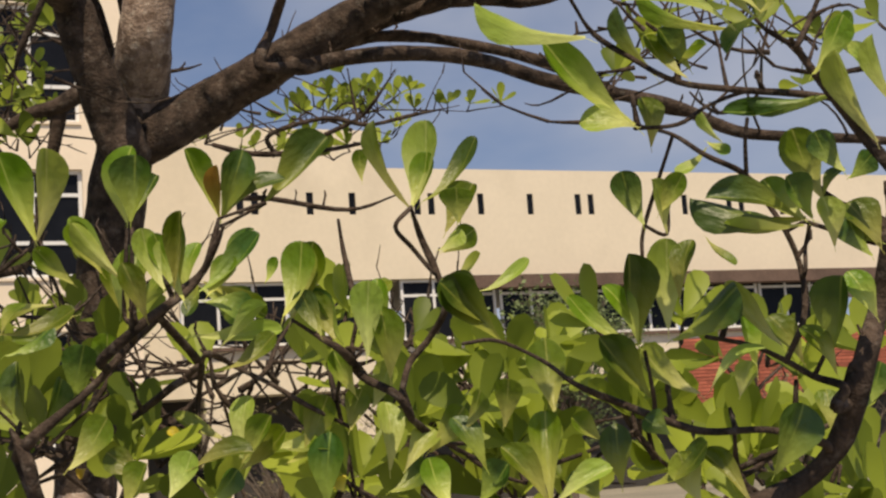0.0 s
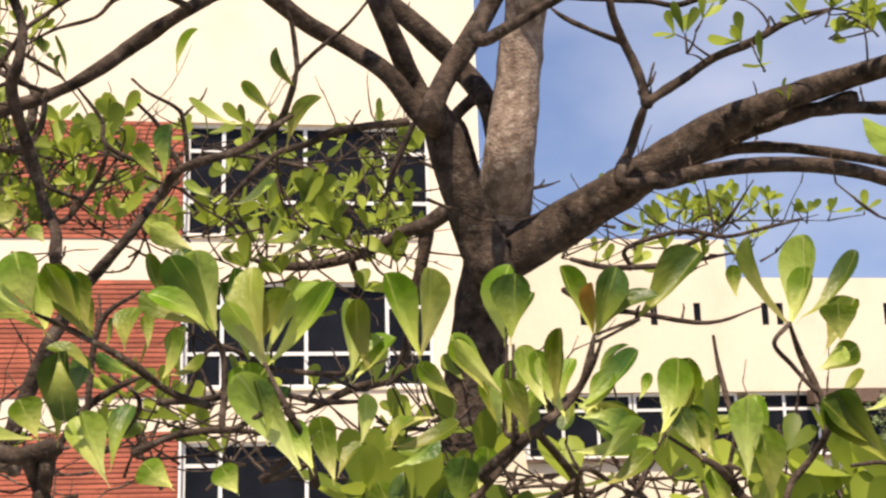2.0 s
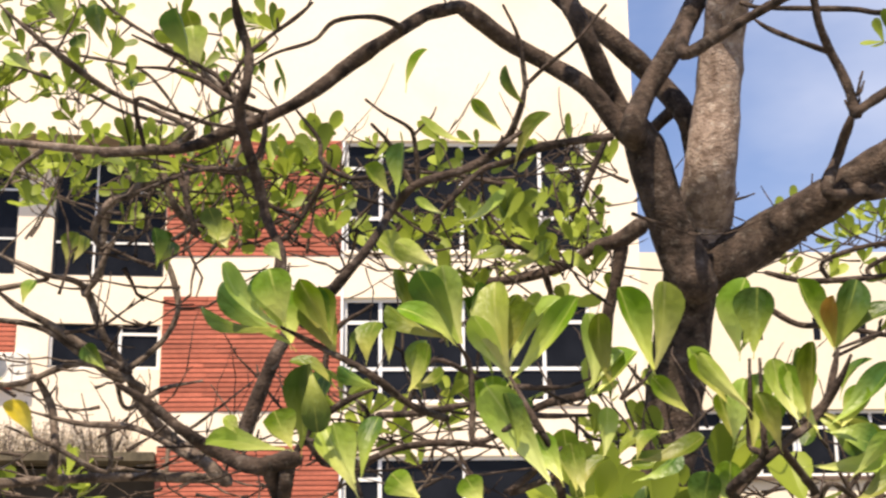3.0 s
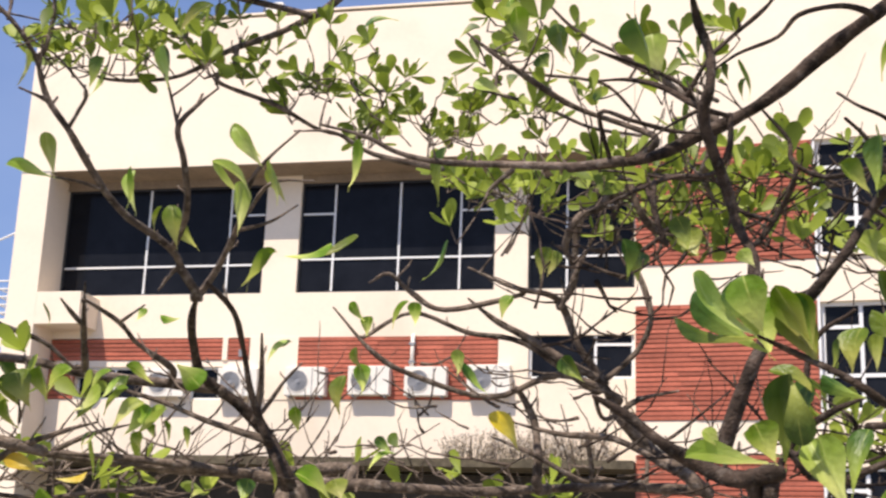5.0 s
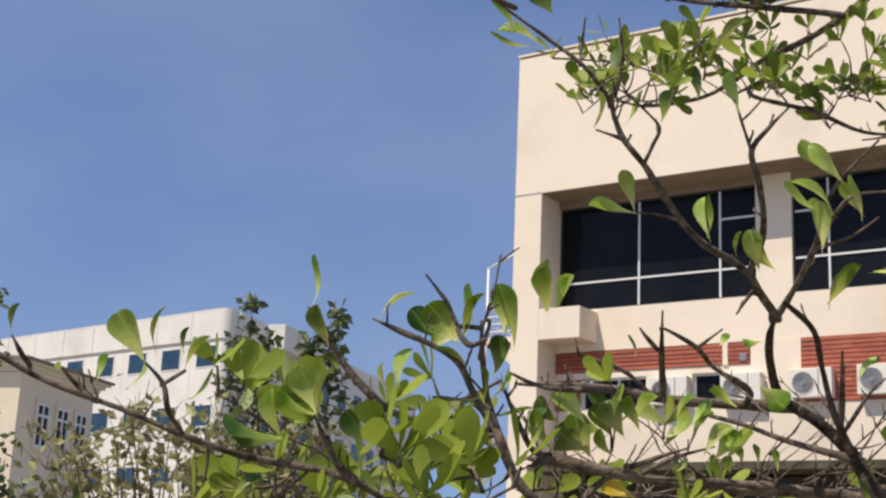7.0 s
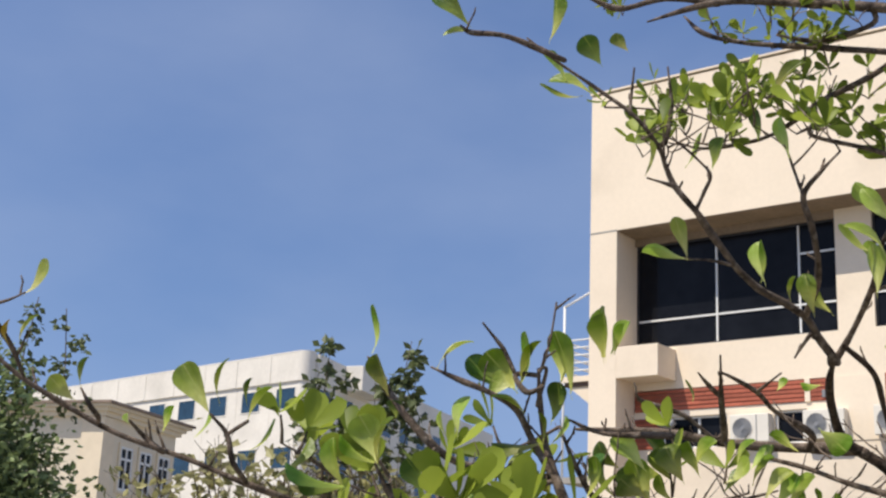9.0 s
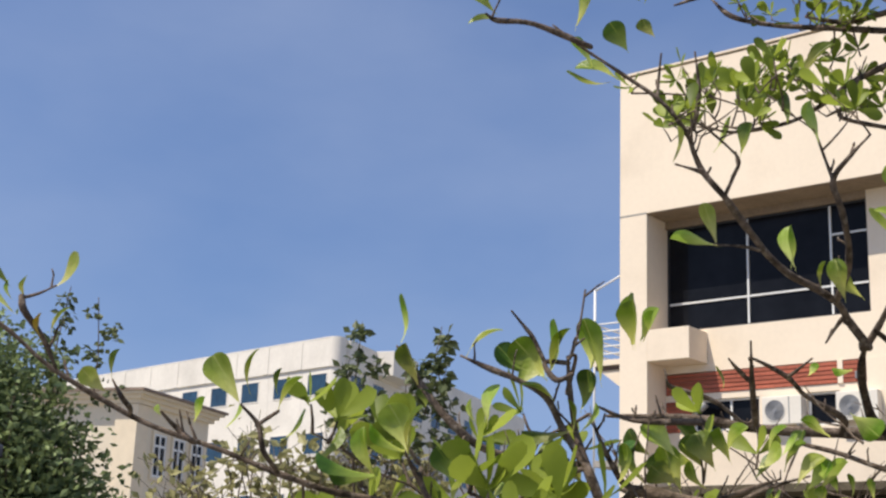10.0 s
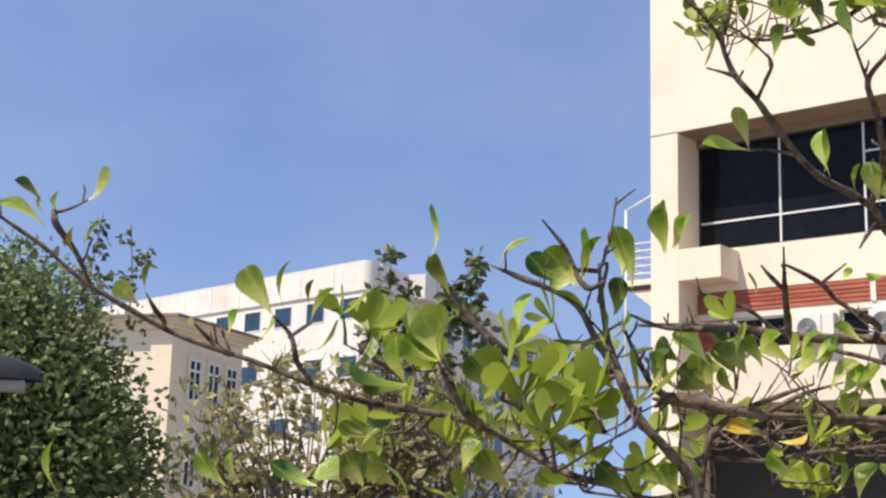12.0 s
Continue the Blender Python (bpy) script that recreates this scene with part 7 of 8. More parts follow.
limb("twig", [(3.229, -25.871, 2.086, 0.0016), (3.215, -25.836, 2.07, 0.0035), (3.233, -25.817, 2.05, 0.0042), (3.194, -25.779, 2.055, 0.0042)])
limb("twig", [(3.17, -25.92, 2.131, 0.0013), (3.189, -25.914, 2.105, 0.0035), (3.173, -25.888, 2.093, 0.0035), (3.135, -25.864, 2.091, 0.0035)])
limb("twig", [(3.292, -25.777, 2.104, 0.0019), (3.302, -25.751, 2.077, 0.0042), (3.306, -25.741, 2.04, 0.0049), (3.301, -25.714, 2.018, 0.0049), (3.28, -25.692, 2.013, 0.0049)])
limb("twig", [(3.302, -25.751, 2.077, 0.0028), (3.278, -25.733, 2.081, 0.0028), (3.326, -25.734, 2.097, 0.0028), (3.302, -25.751, 2.077, 0.0028)])
limb("twig", [(3.434, -25.602, 2.204, 0.0019), (3.441, -25.575, 2.168, 0.0049), (3.482, -25.56, 2.115, 0.0056), (3.514, -25.532, 2.073, 0.0062), (3.526, -25.482, 2.053, 0.0062), (3.561, -25.433, 2.047, 0.0062), (3.6, -25.394, 2.027, 0.0062), (3.632, -25.408, 2.045, 0.0056)])
limb("twig", [(3.496, -25.529, 2.195, 0.0013), (3.536, -25.509, 2.175, 0.0042), (3.565, -25.478, 2.16, 0.0042), (3.591, -25.443, 2.137, 0.0049), (3.594, -25.408, 2.098, 0.0056), (3.632, -25.408, 2.045, 0.0062), (3.635, -25.403, 2.045, 0.0061)])
limb("limb", [(3.631, -25.44, 2.193, 0.0019), (3.618, -25.418, 2.146, 0.0049), (3.608, -25.391, 2.091, 0.0062), (3.641, -25.406, 2.036, 0.0069), (3.665, -25.39, 1.971, 0.0076), (3.693, -25.36, 1.927, 0.0076), (3.707, -25.319, 1.884, 0.0083), (3.715, -25.31, 1.844, 0.0083)])
limb("twig", [(3.624, -25.429, 2.17, 0.0035), (3.636, -25.436, 2.167, 0.0035), (3.617, -25.449, 2.159, 0.0042), (3.594, -25.448, 2.187, 0.0035), (3.629, -25.436, 2.185, 0.0035)])
limb("twig", [(3.564, -25.492, 2.262, 0.0009), (3.575, -25.472, 2.238, 0.0028), (3.581, -25.459, 2.222, 0.0028), (3.594, -25.448, 2.187, 0.0028)])
limb("twig", [(3.631, -25.44, 2.193, 0.0028), (3.641, -25.446, 2.191, 0.0028), (3.642, -25.428, 2.236, 0.0021), (3.647, -25.42, 2.297, 0.0008)])
limb("twig", [(3.618, -25.418, 2.146, 0.0035), (3.604, -25.407, 2.149, 0.0035), (3.639, -25.431, 2.193, 0.0028), (3.631, -25.44, 2.193, 0.0028)])
limb("twig", [(3.439, -25.55, 2.009, 0.0038), (3.434, -25.545, 2.018, 0.0042), (3.449, -25.54, 1.984, 0.0049), (3.459, -25.508, 1.961, 0.0056), (3.45, -25.523, 1.968, 0.0044)])
limb("twig", [(3.444, -25.585, 2.047, 0.0019), (3.439, -25.55, 2.009, 0.0042), (3.45, -25.523, 1.968, 0.0049), (3.454, -25.524, 1.973, 0.0047)])
limb("twig", [(3.557, -25.454, 2.011, 0.0013), (3.608, -25.437, 2.019, 0.0035), (3.638, -25.408, 2.032, 0.0042), (3.641, -25.406, 2.036, 0.0042)])
limb("twig", [(3.629, -25.37, 2.13, 0.0016), (3.675, -25.335, 2.109, 0.0043), (3.755, -25.275, 2.108, 0.005)])
limb("twig", [(3.607, -25.356, 2.121, 0.0019), (3.635, -25.357, 2.067, 0.0043), (3.635, -25.309, 2.02, 0.005), (3.655, -25.294, 2.012, 0.005), (3.624, -25.251, 2.013, 0.005)])
limb("bough", [(3.602, -25.265, 2, 0.003), (3.624, -25.251, 2.013, 0.0095), (3.675, -25.219, 2.002, 0.0102), (3.732, -25.168, 1.989, 0.0102)])
limb("twig", [(3.648, -25.213, 1.863, 0.0051), (3.671, -25.222, 1.948, 0.0051), (3.695, -25.189, 1.989, 0.0044), (3.777, -25.191, 2.015, 0.0036), (3.82, -25.167, 2.032, 0.0013)])
limb("twig", [(3.659, -25.218, 1.905, 0.0038), (3.618, -25.17, 1.926, 0.0038), (3.694, -25.11, 1.924, 0.0038), (3.763, -25.059, 1.939, 0.0038), (3.849, -25.008, 1.949, 0.0038)])
limb("twig", [(4.593, -25.03, 2.425, 0.0076), (4.553, -25.018, 2.374, 0.0069), (4.518, -25.05, 2.341, 0.0062), (4.495, -25.029, 2.307, 0.0056), (4.501, -25.013, 2.281, 0.0019)])
limb("twig", [(4.58, -25.026, 2.408, 0.0062), (4.59, -25.039, 2.399, 0.0062), (4.604, -25.036, 2.355, 0.0056), (4.621, -25.001, 2.33, 0.0049), (4.653, -25.005, 2.319, 0.0016)])
limb("twig", [(4.72, -25.081, 2.467, 0.0074), (4.714, -25.073, 2.416, 0.0068), (4.699, -25.043, 2.395, 0.0061), (4.716, -25.029, 2.352, 0.0021)])
limb("twig", [(4.593, -25.03, 2.425, 0.0049), (4.636, -25.064, 2.447, 0.0049), (4.593, -25.045, 2.478, 0.0042), (4.518, -25.072, 2.504, 0.0042), (4.463, -25.12, 2.533, 0.0042), (4.415, -25.157, 2.565, 0.0035), (4.375, -25.164, 2.599, 0.0013)])
limb("twig", [(4.719, -25.08, 2.458, 0.0054), (4.725, -25.094, 2.458, 0.0054), (4.667, -25.102, 2.512, 0.0041), (4.608, -25.115, 2.545, 0.0034), (4.562, -25.158, 2.556, 0.0012)])
limb("twig", [(4.427, -25.083, 2.41, 0.0042), (4.391, -25.074, 2.386, 0.0035), (4.378, -25.062, 2.369, 0.0013)])
limb("twig", [(4.288, -25.001, 2.448, 0.0051), (4.193, -25.052, 2.462, 0.0044), (4.144, -25.097, 2.486, 0.0036), (4.087, -25.12, 2.485, 0.0013)])
limb("twig", [(4.699, -25.043, 2.395, 0.0042), (4.695, -25.001, 2.408, 0.0042), (4.628, -25.027, 2.405, 0.0042), (4.609, -25.055, 2.404, 0.0016)])
limb("limb", [(3.812, -24.458, 3.1, 0.0125), (3.678, -24.541, 3.12, 0.0114), (3.57, -24.583, 3.143, 0.0104), (3.503, -24.656, 3.137, 0.0083), (3.425, -24.688, 3.132, 0.0073), (3.342, -24.739, 3.104, 0.0023)])
limb("twig", [(3.464, -24.672, 3.135, 0.007), (3.463, -24.658, 3.143, 0.0073), (3.363, -24.703, 3.168, 0.0073), (3.288, -24.768, 3.14, 0.0062), (3.241, -24.828, 3.164, 0.0052), (3.196, -24.85, 3.203, 0.0019)])
limb("twig", [(3.754, -24.42, 3.015, 0.0062), (3.778, -24.45, 3.013, 0.0062), (3.605, -24.533, 3.046, 0.0062), (3.485, -24.584, 3.071, 0.0052), (3.438, -24.666, 3.076, 0.0052), (3.393, -24.673, 3.127, 0.0019)])
limb("twig", [(3.745, -24.499, 3.11, 0.0062), (3.736, -24.485, 3.079, 0.0062), (3.645, -24.535, 3.049, 0.0062), (3.562, -24.574, 3.07, 0.0023)])
limb("twig", [(3.806, -25.613, 2.582, 0.0045), (3.756, -25.675, 2.609, 0.0039), (3.716, -25.707, 2.615, 0.0033), (3.719, -25.733, 2.615, 0.0011)])
leaf_group(0, [(4.839, -25.703, 2.014, 4.829, -25.704, 2.065, 0.0386), (4.881, -25.699, 2.004, 4.854, -25.71, 2.053, 0.0254)])
leaf_group(1, [(4.838, -25.703, 2.014, 4.777, -25.709, 2.071, 0.0284), (4.88, -25.699, 2.004, 4.865, -25.698, 2.05, 0.0264)])
leaf_group(2, [(4.067, -25.189, 2.421, 4.031, -25.209, 2.471, 0.0271), (4.045, -25.182, 2.368, 4.015, -25.236, 2.402, 0.0237), (4.096, -25.154, 2.361, 4.076, -25.178, 2.407, 0.0169), (4.062, -25.109, 2.124, 4.096, -25.1, 2.159, 0.0203)])
leaf_group(0, [(3.976, -25.193, 2.286, 3.96, -25.239, 2.334, 0.0305), (4.114, -25.122, 2.286, 4.189, -25.088, 2.321, 0.0220), (4.038, -25.144, 2.228, 4.078, -25.132, 2.29, 0.0186), (4.081, -25.105, 2.15, 4.093, -25.105, 2.162, 0.0203)])
leaf_group(2, [(3.903, -25.251, 2.329, 3.896, -25.252, 2.392, 0.0237), (4.043, -25.176, 2.348, 4.042, -25.197, 2.383, 0.0254)])
leaf_group(0, [(4.45, -24.996, 2.265, 4.462, -24.997, 2.313, 0.0322), (4.391, -24.998, 2.206, 4.409, -25.003, 2.239, 0.0254), (4.184, -25.122, 2.388, 4.199, -25.128, 2.46, 0.0220)])
leaf_group(1, [(4.28, -25.047, 2.259, 4.316, -25.042, 2.32, 0.0220), (4.309, -25.07, 2.375, 4.324, -25.085, 2.453, 0.0220), (4.59, -24.965, 2.263, 4.589, -24.983, 2.32, 0.0305)])
leaf_group(0, [(4.159, -24.973, 2.214, 4.144, -24.998, 2.24, 0.0178), (4.162, -24.967, 2.192, 4.164, -24.964, 2.224, 0.0231), (4.2, -24.954, 2.203, 4.231, -24.969, 2.244, 0.0213), (4.233, -24.944, 2.213, 4.232, -24.945, 2.249, 0.0231), (4.154, -24.96, 2.14, 4.146, -24.971, 2.174, 0.0267), (4.153, -24.954, 2.106, 4.146, -24.954, 2.15, 0.0320), (4.121, -24.962, 2.069, 4.129, -24.967, 2.13, 0.0355)])
leaf_group(1, [(4.482, -24.856, 2.135, 4.45, -24.86, 2.17, 0.0302)])
leaf_group(0, [(4.162, -24.935, 1.985, 4.196, -24.906, 2.015, 0.0213), (4.062, -24.984, 2.041, 4.063, -25.003, 2.077, 0.0213), (3.94, -25.162, 2.186, 3.92, -25.184, 2.186, 0.0188)])
leaf_group(1, [(4.336, -24.891, 2.113, 4.297, -24.905, 2.156, 0.0302), (4.194, -24.925, 2.013, 4.171, -24.928, 2.038, 0.0178)])
leaf_group(2, [(4.294, -24.908, 2.138, 4.294, -24.912, 2.177, 0.0302), (4.207, -24.922, 2.022, 4.197, -24.937, 2.042, 0.0213)])
leaf_group(3, [(4.382, -24.866, 2.028, 4.346, -24.903, 2.076, 0.0409)])
leaf_group(0, [(3.85, -25.092, 2.002, 3.852, -25.1, 2.027, 0.0213), (3.885, -25.072, 2.013, 3.885, -25.079, 2.046, 0.0142), (3.911, -25.057, 2.006, 3.905, -25.058, 2.04, 0.0124), (3.786, -25.142, 2.072, 3.819, -25.142, 2.114, 0.0355), (3.898, -25.083, 2.132, 3.928, -25.062, 2.1, 0.0409)])
leaf_group(1, [(3.82, -25.12, 2.075, 3.828, -25.109, 2.111, 0.0320)])
leaf_group(2, [(3.842, -25.098, 2.018, 3.892, -25.094, 2.061, 0.0355)])
leaf_group(0, [(4.068, -24.862, 1.947, 4.027, -24.909, 1.983, 0.0465)])
leaf_group(1, [(3.986, -24.899, 1.952, 3.976, -24.898, 2.006, 0.0223), (3.939, -24.922, 1.937, 3.945, -24.91, 1.974, 0.0372)])
leaf_group(2, [(4.085, -24.855, 1.948, 4.073, -24.856, 1.979, 0.0410), (3.869, -24.959, 1.938, 3.887, -24.94, 1.948, 0.0372)])
leaf_group(0, [(3.669, -24.792, 2.832, 3.73, -24.771, 2.894, 0.0337), (4.529, -24.376, 2.86, 4.509, -24.432, 2.929, 0.0465), (4.192, -24.24, 3.012, 4.177, -24.265, 3.097, 0.0457)])
leaf_group(1, [(3.467, -24.496, 2.875, 3.477, -24.526, 2.941, 0.0685), (4.285, -24.196, 2.968, 4.281, -24.24, 3.031, 0.0457)])
leaf_group(2, [(3.323, -24.566, 2.82, 3.364, -24.559, 2.897, 0.0432)])
leaf_group(0, [(3.967, -25.375, 2.292, 3.979, -25.392, 2.347, 0.0204), (4.009, -25.307, 2.258, 4.004, -25.32, 2.312, 0.0271), (3.991, -25.337, 2.27, 4.006, -25.349, 2.301, 0.0190), (3.709, -25.385, 2.212, 3.732, -25.415, 2.272, 0.0465), (3.727, -25.383, 2.215, 3.747, -25.385, 2.259, 0.0248)])
leaf_group(2, [(3.886, -25.434, 2.329, 3.881, -25.455, 2.382, 0.0220)])
leaf_group(2, [(4.119, -25.309, 2.319, 4.086, -25.366, 2.355, 0.0236), (4.135, -25.316, 2.362, 4.105, -25.344, 2.411, 0.0236)])
leaf_group(0, [(4.064, -25.209, 2.22, 4.12, -25.222, 2.267, 0.0148), (4.144, -25.239, 2.253, 4.214, -25.243, 2.267, 0.0192)])
leaf_group(1, [(3.937, -25.446, 2.444, 3.957, -25.449, 2.484, 0.0298)])
leaf_group(2, [(4.097, -25.298, 2.277, 4.093, -25.296, 2.346, 0.0268), (4.152, -25.293, 2.31, 4.149, -25.321, 2.367, 0.0157), (3.857, -25.493, 2.436, 3.873, -25.504, 2.483, 0.0157), (4.029, -25.399, 2.453, 4.032, -25.423, 2.506, 0.0361)])
leaf_group(0, [(3.739, -25.462, 2.599, 3.689, -25.503, 2.618, 0.0305), (3.713, -25.491, 2.617, 3.702, -25.535, 2.648, 0.0271), (3.789, -25.27, 2.157, 3.788, -25.285, 2.188, 0.0288), (3.897, -25.211, 2.175, 3.908, -25.204, 2.193, 0.0186)])
leaf_group(2, [(3.872, -25.368, 2.589, 3.91, -25.369, 2.629, 0.0254)])
leaf_group(0, [(3.684, -25.431, 2.155, 3.674, -25.458, 2.243, 0.0310), (3.626, -25.235, 2.023, 3.616, -25.255, 2.083, 0.0391), (3.73, -25.173, 2.071, 3.77, -25.173, 2.112, 0.0444)])
leaf_group(1, [(3.631, -25.238, 2.071, 3.605, -25.256, 2.11, 0.0391), (3.591, -25.262, 2.039, 3.627, -25.263, 2.086, 0.0444), (3.654, -25.215, 2.025, 3.638, -25.217, 2.078, 0.0533), (3.693, -25.196, 2.069, 3.675, -25.226, 2.119, 0.0444), (3.699, -25.189, 2.052, 3.696, -25.218, 2.101, 0.0480)])
leaf_group(0, [(3.803, -25.126, 2.047, 3.844, -25.13, 2.088, 0.0355), (3.832, -25.107, 2.022, 3.865, -25.097, 2.065, 0.0409), (3.778, -25.134, 1.991, 3.791, -25.139, 2.02, 0.0302), (3.866, -25.099, 2.1, 3.831, -25.124, 2.124, 0.0444), (3.869, -25.087, 2.019, 3.865, -25.089, 2.04, 0.0142), (3.888, -25.077, 2.015, 3.888, -25.086, 2.044, 0.0124)])
leaf_group(1, [(3.765, -25.147, 2.037, 3.79, -25.12, 2.074, 0.0355)])
leaf_group(1, [(3.685, -25.2, 2.06, 3.659, -25.223, 2.059, 0.0355)])
leaf_group(3, [(3.725, -25.163, 1.959, 3.686, -25.198, 1.974, 0.0267), (3.747, -25.149, 1.951, 3.791, -25.139, 1.96, 0.0267)])
leaf_group(0, [(3.131, -26.053, 2.235, 3.145, -26.06, 2.263, 0.0305), (3.122, -26.067, 2.23, 3.125, -26.077, 2.257, 0.0237), (3.141, -26.01, 2.182, 3.149, -25.988, 2.229, 0.0271)])
leaf_group(1, [(3.123, -26.075, 2.249, 3.12, -26.116, 2.271, 0.0220)])
leaf_group(2, [(3.154, -26.018, 2.255, 3.182, -26.005, 2.303, 0.0355)])
leaf_group(2, [(3.12, -26.063, 2.213, 3.086, -26.122, 2.24, 0.0271), (3.213, -25.86, 2.083, 3.212, -25.866, 2.099, 0.0254), (3.279, -25.772, 2.111, 3.247, -25.801, 2.179, 0.0440)])
leaf_group(3, [(3.134, -26.023, 2.181, 3.148, -26.033, 2.213, 0.0203)])
leaf_group(0, [(3.179, -25.926, 2.131, 3.196, -25.929, 2.172, 0.0169), (3.239, -25.819, 2.077, 3.251, -25.812, 2.114, 0.0220), (3.29, -25.76, 2.122, 3.302, -25.759, 2.189, 0.0085), (3.313, -25.724, 2.097, 3.344, -25.706, 2.15, 0.0423), (3.313, -25.716, 2.058, 3.351, -25.703, 2.102, 0.0305)])
leaf_group(1, [(3.315, -25.729, 2.124, 3.319, -25.726, 2.163, 0.0135)])
leaf_group(2, [(3.172, -25.932, 2.114, 3.165, -25.97, 2.141, 0.0305), (3.265, -25.782, 2.071, 3.28, -25.77, 2.108, 0.0220)])
leaf_group(0, [(3.335, -25.683, 2.021, 3.356, -25.637, 2.084, 0.0339), (3.401, -25.605, 2.013, 3.391, -25.621, 2.084, 0.0406), (3.434, -25.576, 2.049, 3.417, -25.633, 2.086, 0.0423), (3.437, -25.572, 2.047, 3.473, -25.58, 2.113, 0.0525), (3.364, -25.637, 1.938, 3.328, -25.673, 1.953, 0.0389)])
leaf_group(1, [(3.422, -25.625, 2.01, 3.374, -25.697, 2.04, 0.0400), (3.399, -25.607, 2.011, 3.358, -25.658, 2.019, 0.0339)])
leaf_group(2, [(3.436, -25.574, 2.049, 3.412, -25.593, 2.12, 0.0542)])
leaf_group(0, [(3.443, -25.603, 2.209, 3.447, -25.611, 2.282, 0.0254), (3.455, -25.575, 2.148, 3.449, -25.6, 2.208, 0.0372)])
leaf_group(1, [(3.459, -25.563, 2.117, 3.459, -25.574, 2.141, 0.0339)])
leaf_group(0, [(3.593, -25.45, 2.166, 3.555, -25.474, 2.222, 0.0474), (3.596, -25.447, 2.166, 3.616, -25.455, 2.25, 0.0457), (3.601, -25.443, 2.166, 3.628, -25.43, 2.238, 0.0288), (3.648, -25.408, 2.177, 3.638, -25.409, 2.257, 0.0389)])
leaf_group(1, [(3.592, -25.451, 2.166, 3.533, -25.488, 2.214, 0.0440)])
leaf_group(2, [(3.51, -25.531, 2.191, 3.555, -25.5, 2.232, 0.0254), (3.589, -25.455, 2.17, 3.564, -25.47, 2.179, 0.0423)])
leaf_group(0, [(3.705, -25.374, 2.215, 3.699, -25.37, 2.294, 0.0491), (3.616, -25.415, 2.087, 3.554, -25.452, 2.088, 0.0389), (3.619, -25.412, 2.087, 3.622, -25.428, 2.132, 0.0305), (3.666, -25.364, 2.014, 3.682, -25.365, 2.071, 0.0440)])
leaf_group(1, [(3.606, -25.429, 2.12, 3.576, -25.484, 2.15, 0.0220)])
leaf_group(2, [(3.712, -25.369, 2.22, 3.732, -25.351, 2.271, 0.0271), (3.629, -25.404, 2.088, 3.651, -25.398, 2.129, 0.0288)])
leaf_group(1, [(3.632, -25.408, 2.121, 3.642, -25.407, 2.179, 0.0372), (3.353, -25.649, 1.921, 3.383, -25.621, 1.955, 0.0254)])
leaf_group(2, [(3.512, -25.506, 2.093, 3.508, -25.514, 2.131, 0.0305), (3.525, -25.495, 2.094, 3.544, -25.492, 2.152, 0.0339), (3.504, -25.493, 1.94, 3.492, -25.517, 1.976, 0.0305), (3.48, -25.518, 1.968, 3.514, -25.518, 2.016, 0.0372)])
leaf_group(0, [(3.495, -25.51, 2.018, 3.5, -25.529, 2.075, 0.0508), (3.524, -25.479, 1.986, 3.542, -25.462, 2.003, 0.0440), (3.592, -25.417, 1.955, 3.58, -25.442, 2.003, 0.0474), (3.617, -25.395, 1.947, 3.59, -25.415, 1.971, 0.0305), (3.624, -25.397, 2.013, 3.616, -25.395, 2.047, 0.0372), (3.455, -25.537, 1.892, 3.473, -25.521, 1.934, 0.0474), (3.502, -25.49, 1.87, 3.472, -25.52, 1.918, 0.0423)])
leaf_group(1, [(3.482, -25.521, 2.009, 3.458, -25.535, 2.06, 0.0474), (3.542, -25.461, 1.97, 3.575, -25.411, 2.006, 0.0542)])
leaf_group(0, [(3.71, -25.27, 2.012, 3.686, -25.278, 2.08, 0.0382), (3.704, -25.275, 2.02, 3.679, -25.298, 2.045, 0.0434), (3.744, -25.247, 2.012, 3.734, -25.275, 2.052, 0.0399), (3.754, -25.245, 2.045, 3.726, -25.248, 2.098, 0.0434), (3.775, -25.233, 2.054, 3.771, -25.255, 2.102, 0.0382), (3.819, -25.198, 1.996, 3.836, -25.195, 2.012, 0.0260)])
leaf_group(2, [(3.707, -25.279, 2.062, 3.677, -25.323, 2.102, 0.0382), (3.809, -25.21, 2.045, 3.846, -25.208, 2.077, 0.0347), (3.838, -25.195, 2.062, 3.858, -25.18, 2.096, 0.0312), (3.855, -25.18, 2.021, 3.886, -25.151, 2.063, 0.0312)])
leaf_group(0, [(3.106, -26.002, 1.842, 3.115, -26.018, 1.912, 0.0203), (3.231, -25.801, 1.857, 3.208, -25.838, 1.905, 0.0288), (3.353, -25.645, 1.863, 3.335, -25.666, 1.912, 0.0474), (3.386, -25.608, 1.865, 3.356, -25.64, 1.913, 0.0423), (3.397, -25.595, 1.849, 3.389, -25.635, 1.896, 0.0474)])
leaf_group(1, [(3.222, -25.816, 1.881, 3.231, -25.826, 1.929, 0.0254), (3.31, -25.696, 1.861, 3.254, -25.739, 1.893, 0.0372)])
leaf_group(2, [(3.24, -25.788, 1.866, 3.24, -25.801, 1.906, 0.0305), (3.331, -25.671, 1.871, 3.311, -25.688, 1.895, 0.0474)])
leaf_group(3, [(3.762, -25.231, 1.962, 3.728, -25.254, 1.966, 0.0191)])
leaf_group(0, [(3.832, -25.241, 1.887, 3.809, -25.276, 1.926, 0.0254), (3.878, -25.213, 1.873, 3.897, -25.214, 1.912, 0.0305), (3.905, -25.198, 1.865, 3.918, -25.172, 1.914, 0.0339), (3.68, -25.343, 1.875, 3.653, -25.361, 1.907, 0.0305), (3.692, -25.333, 1.86, 3.683, -25.347, 1.908, 0.0339)])
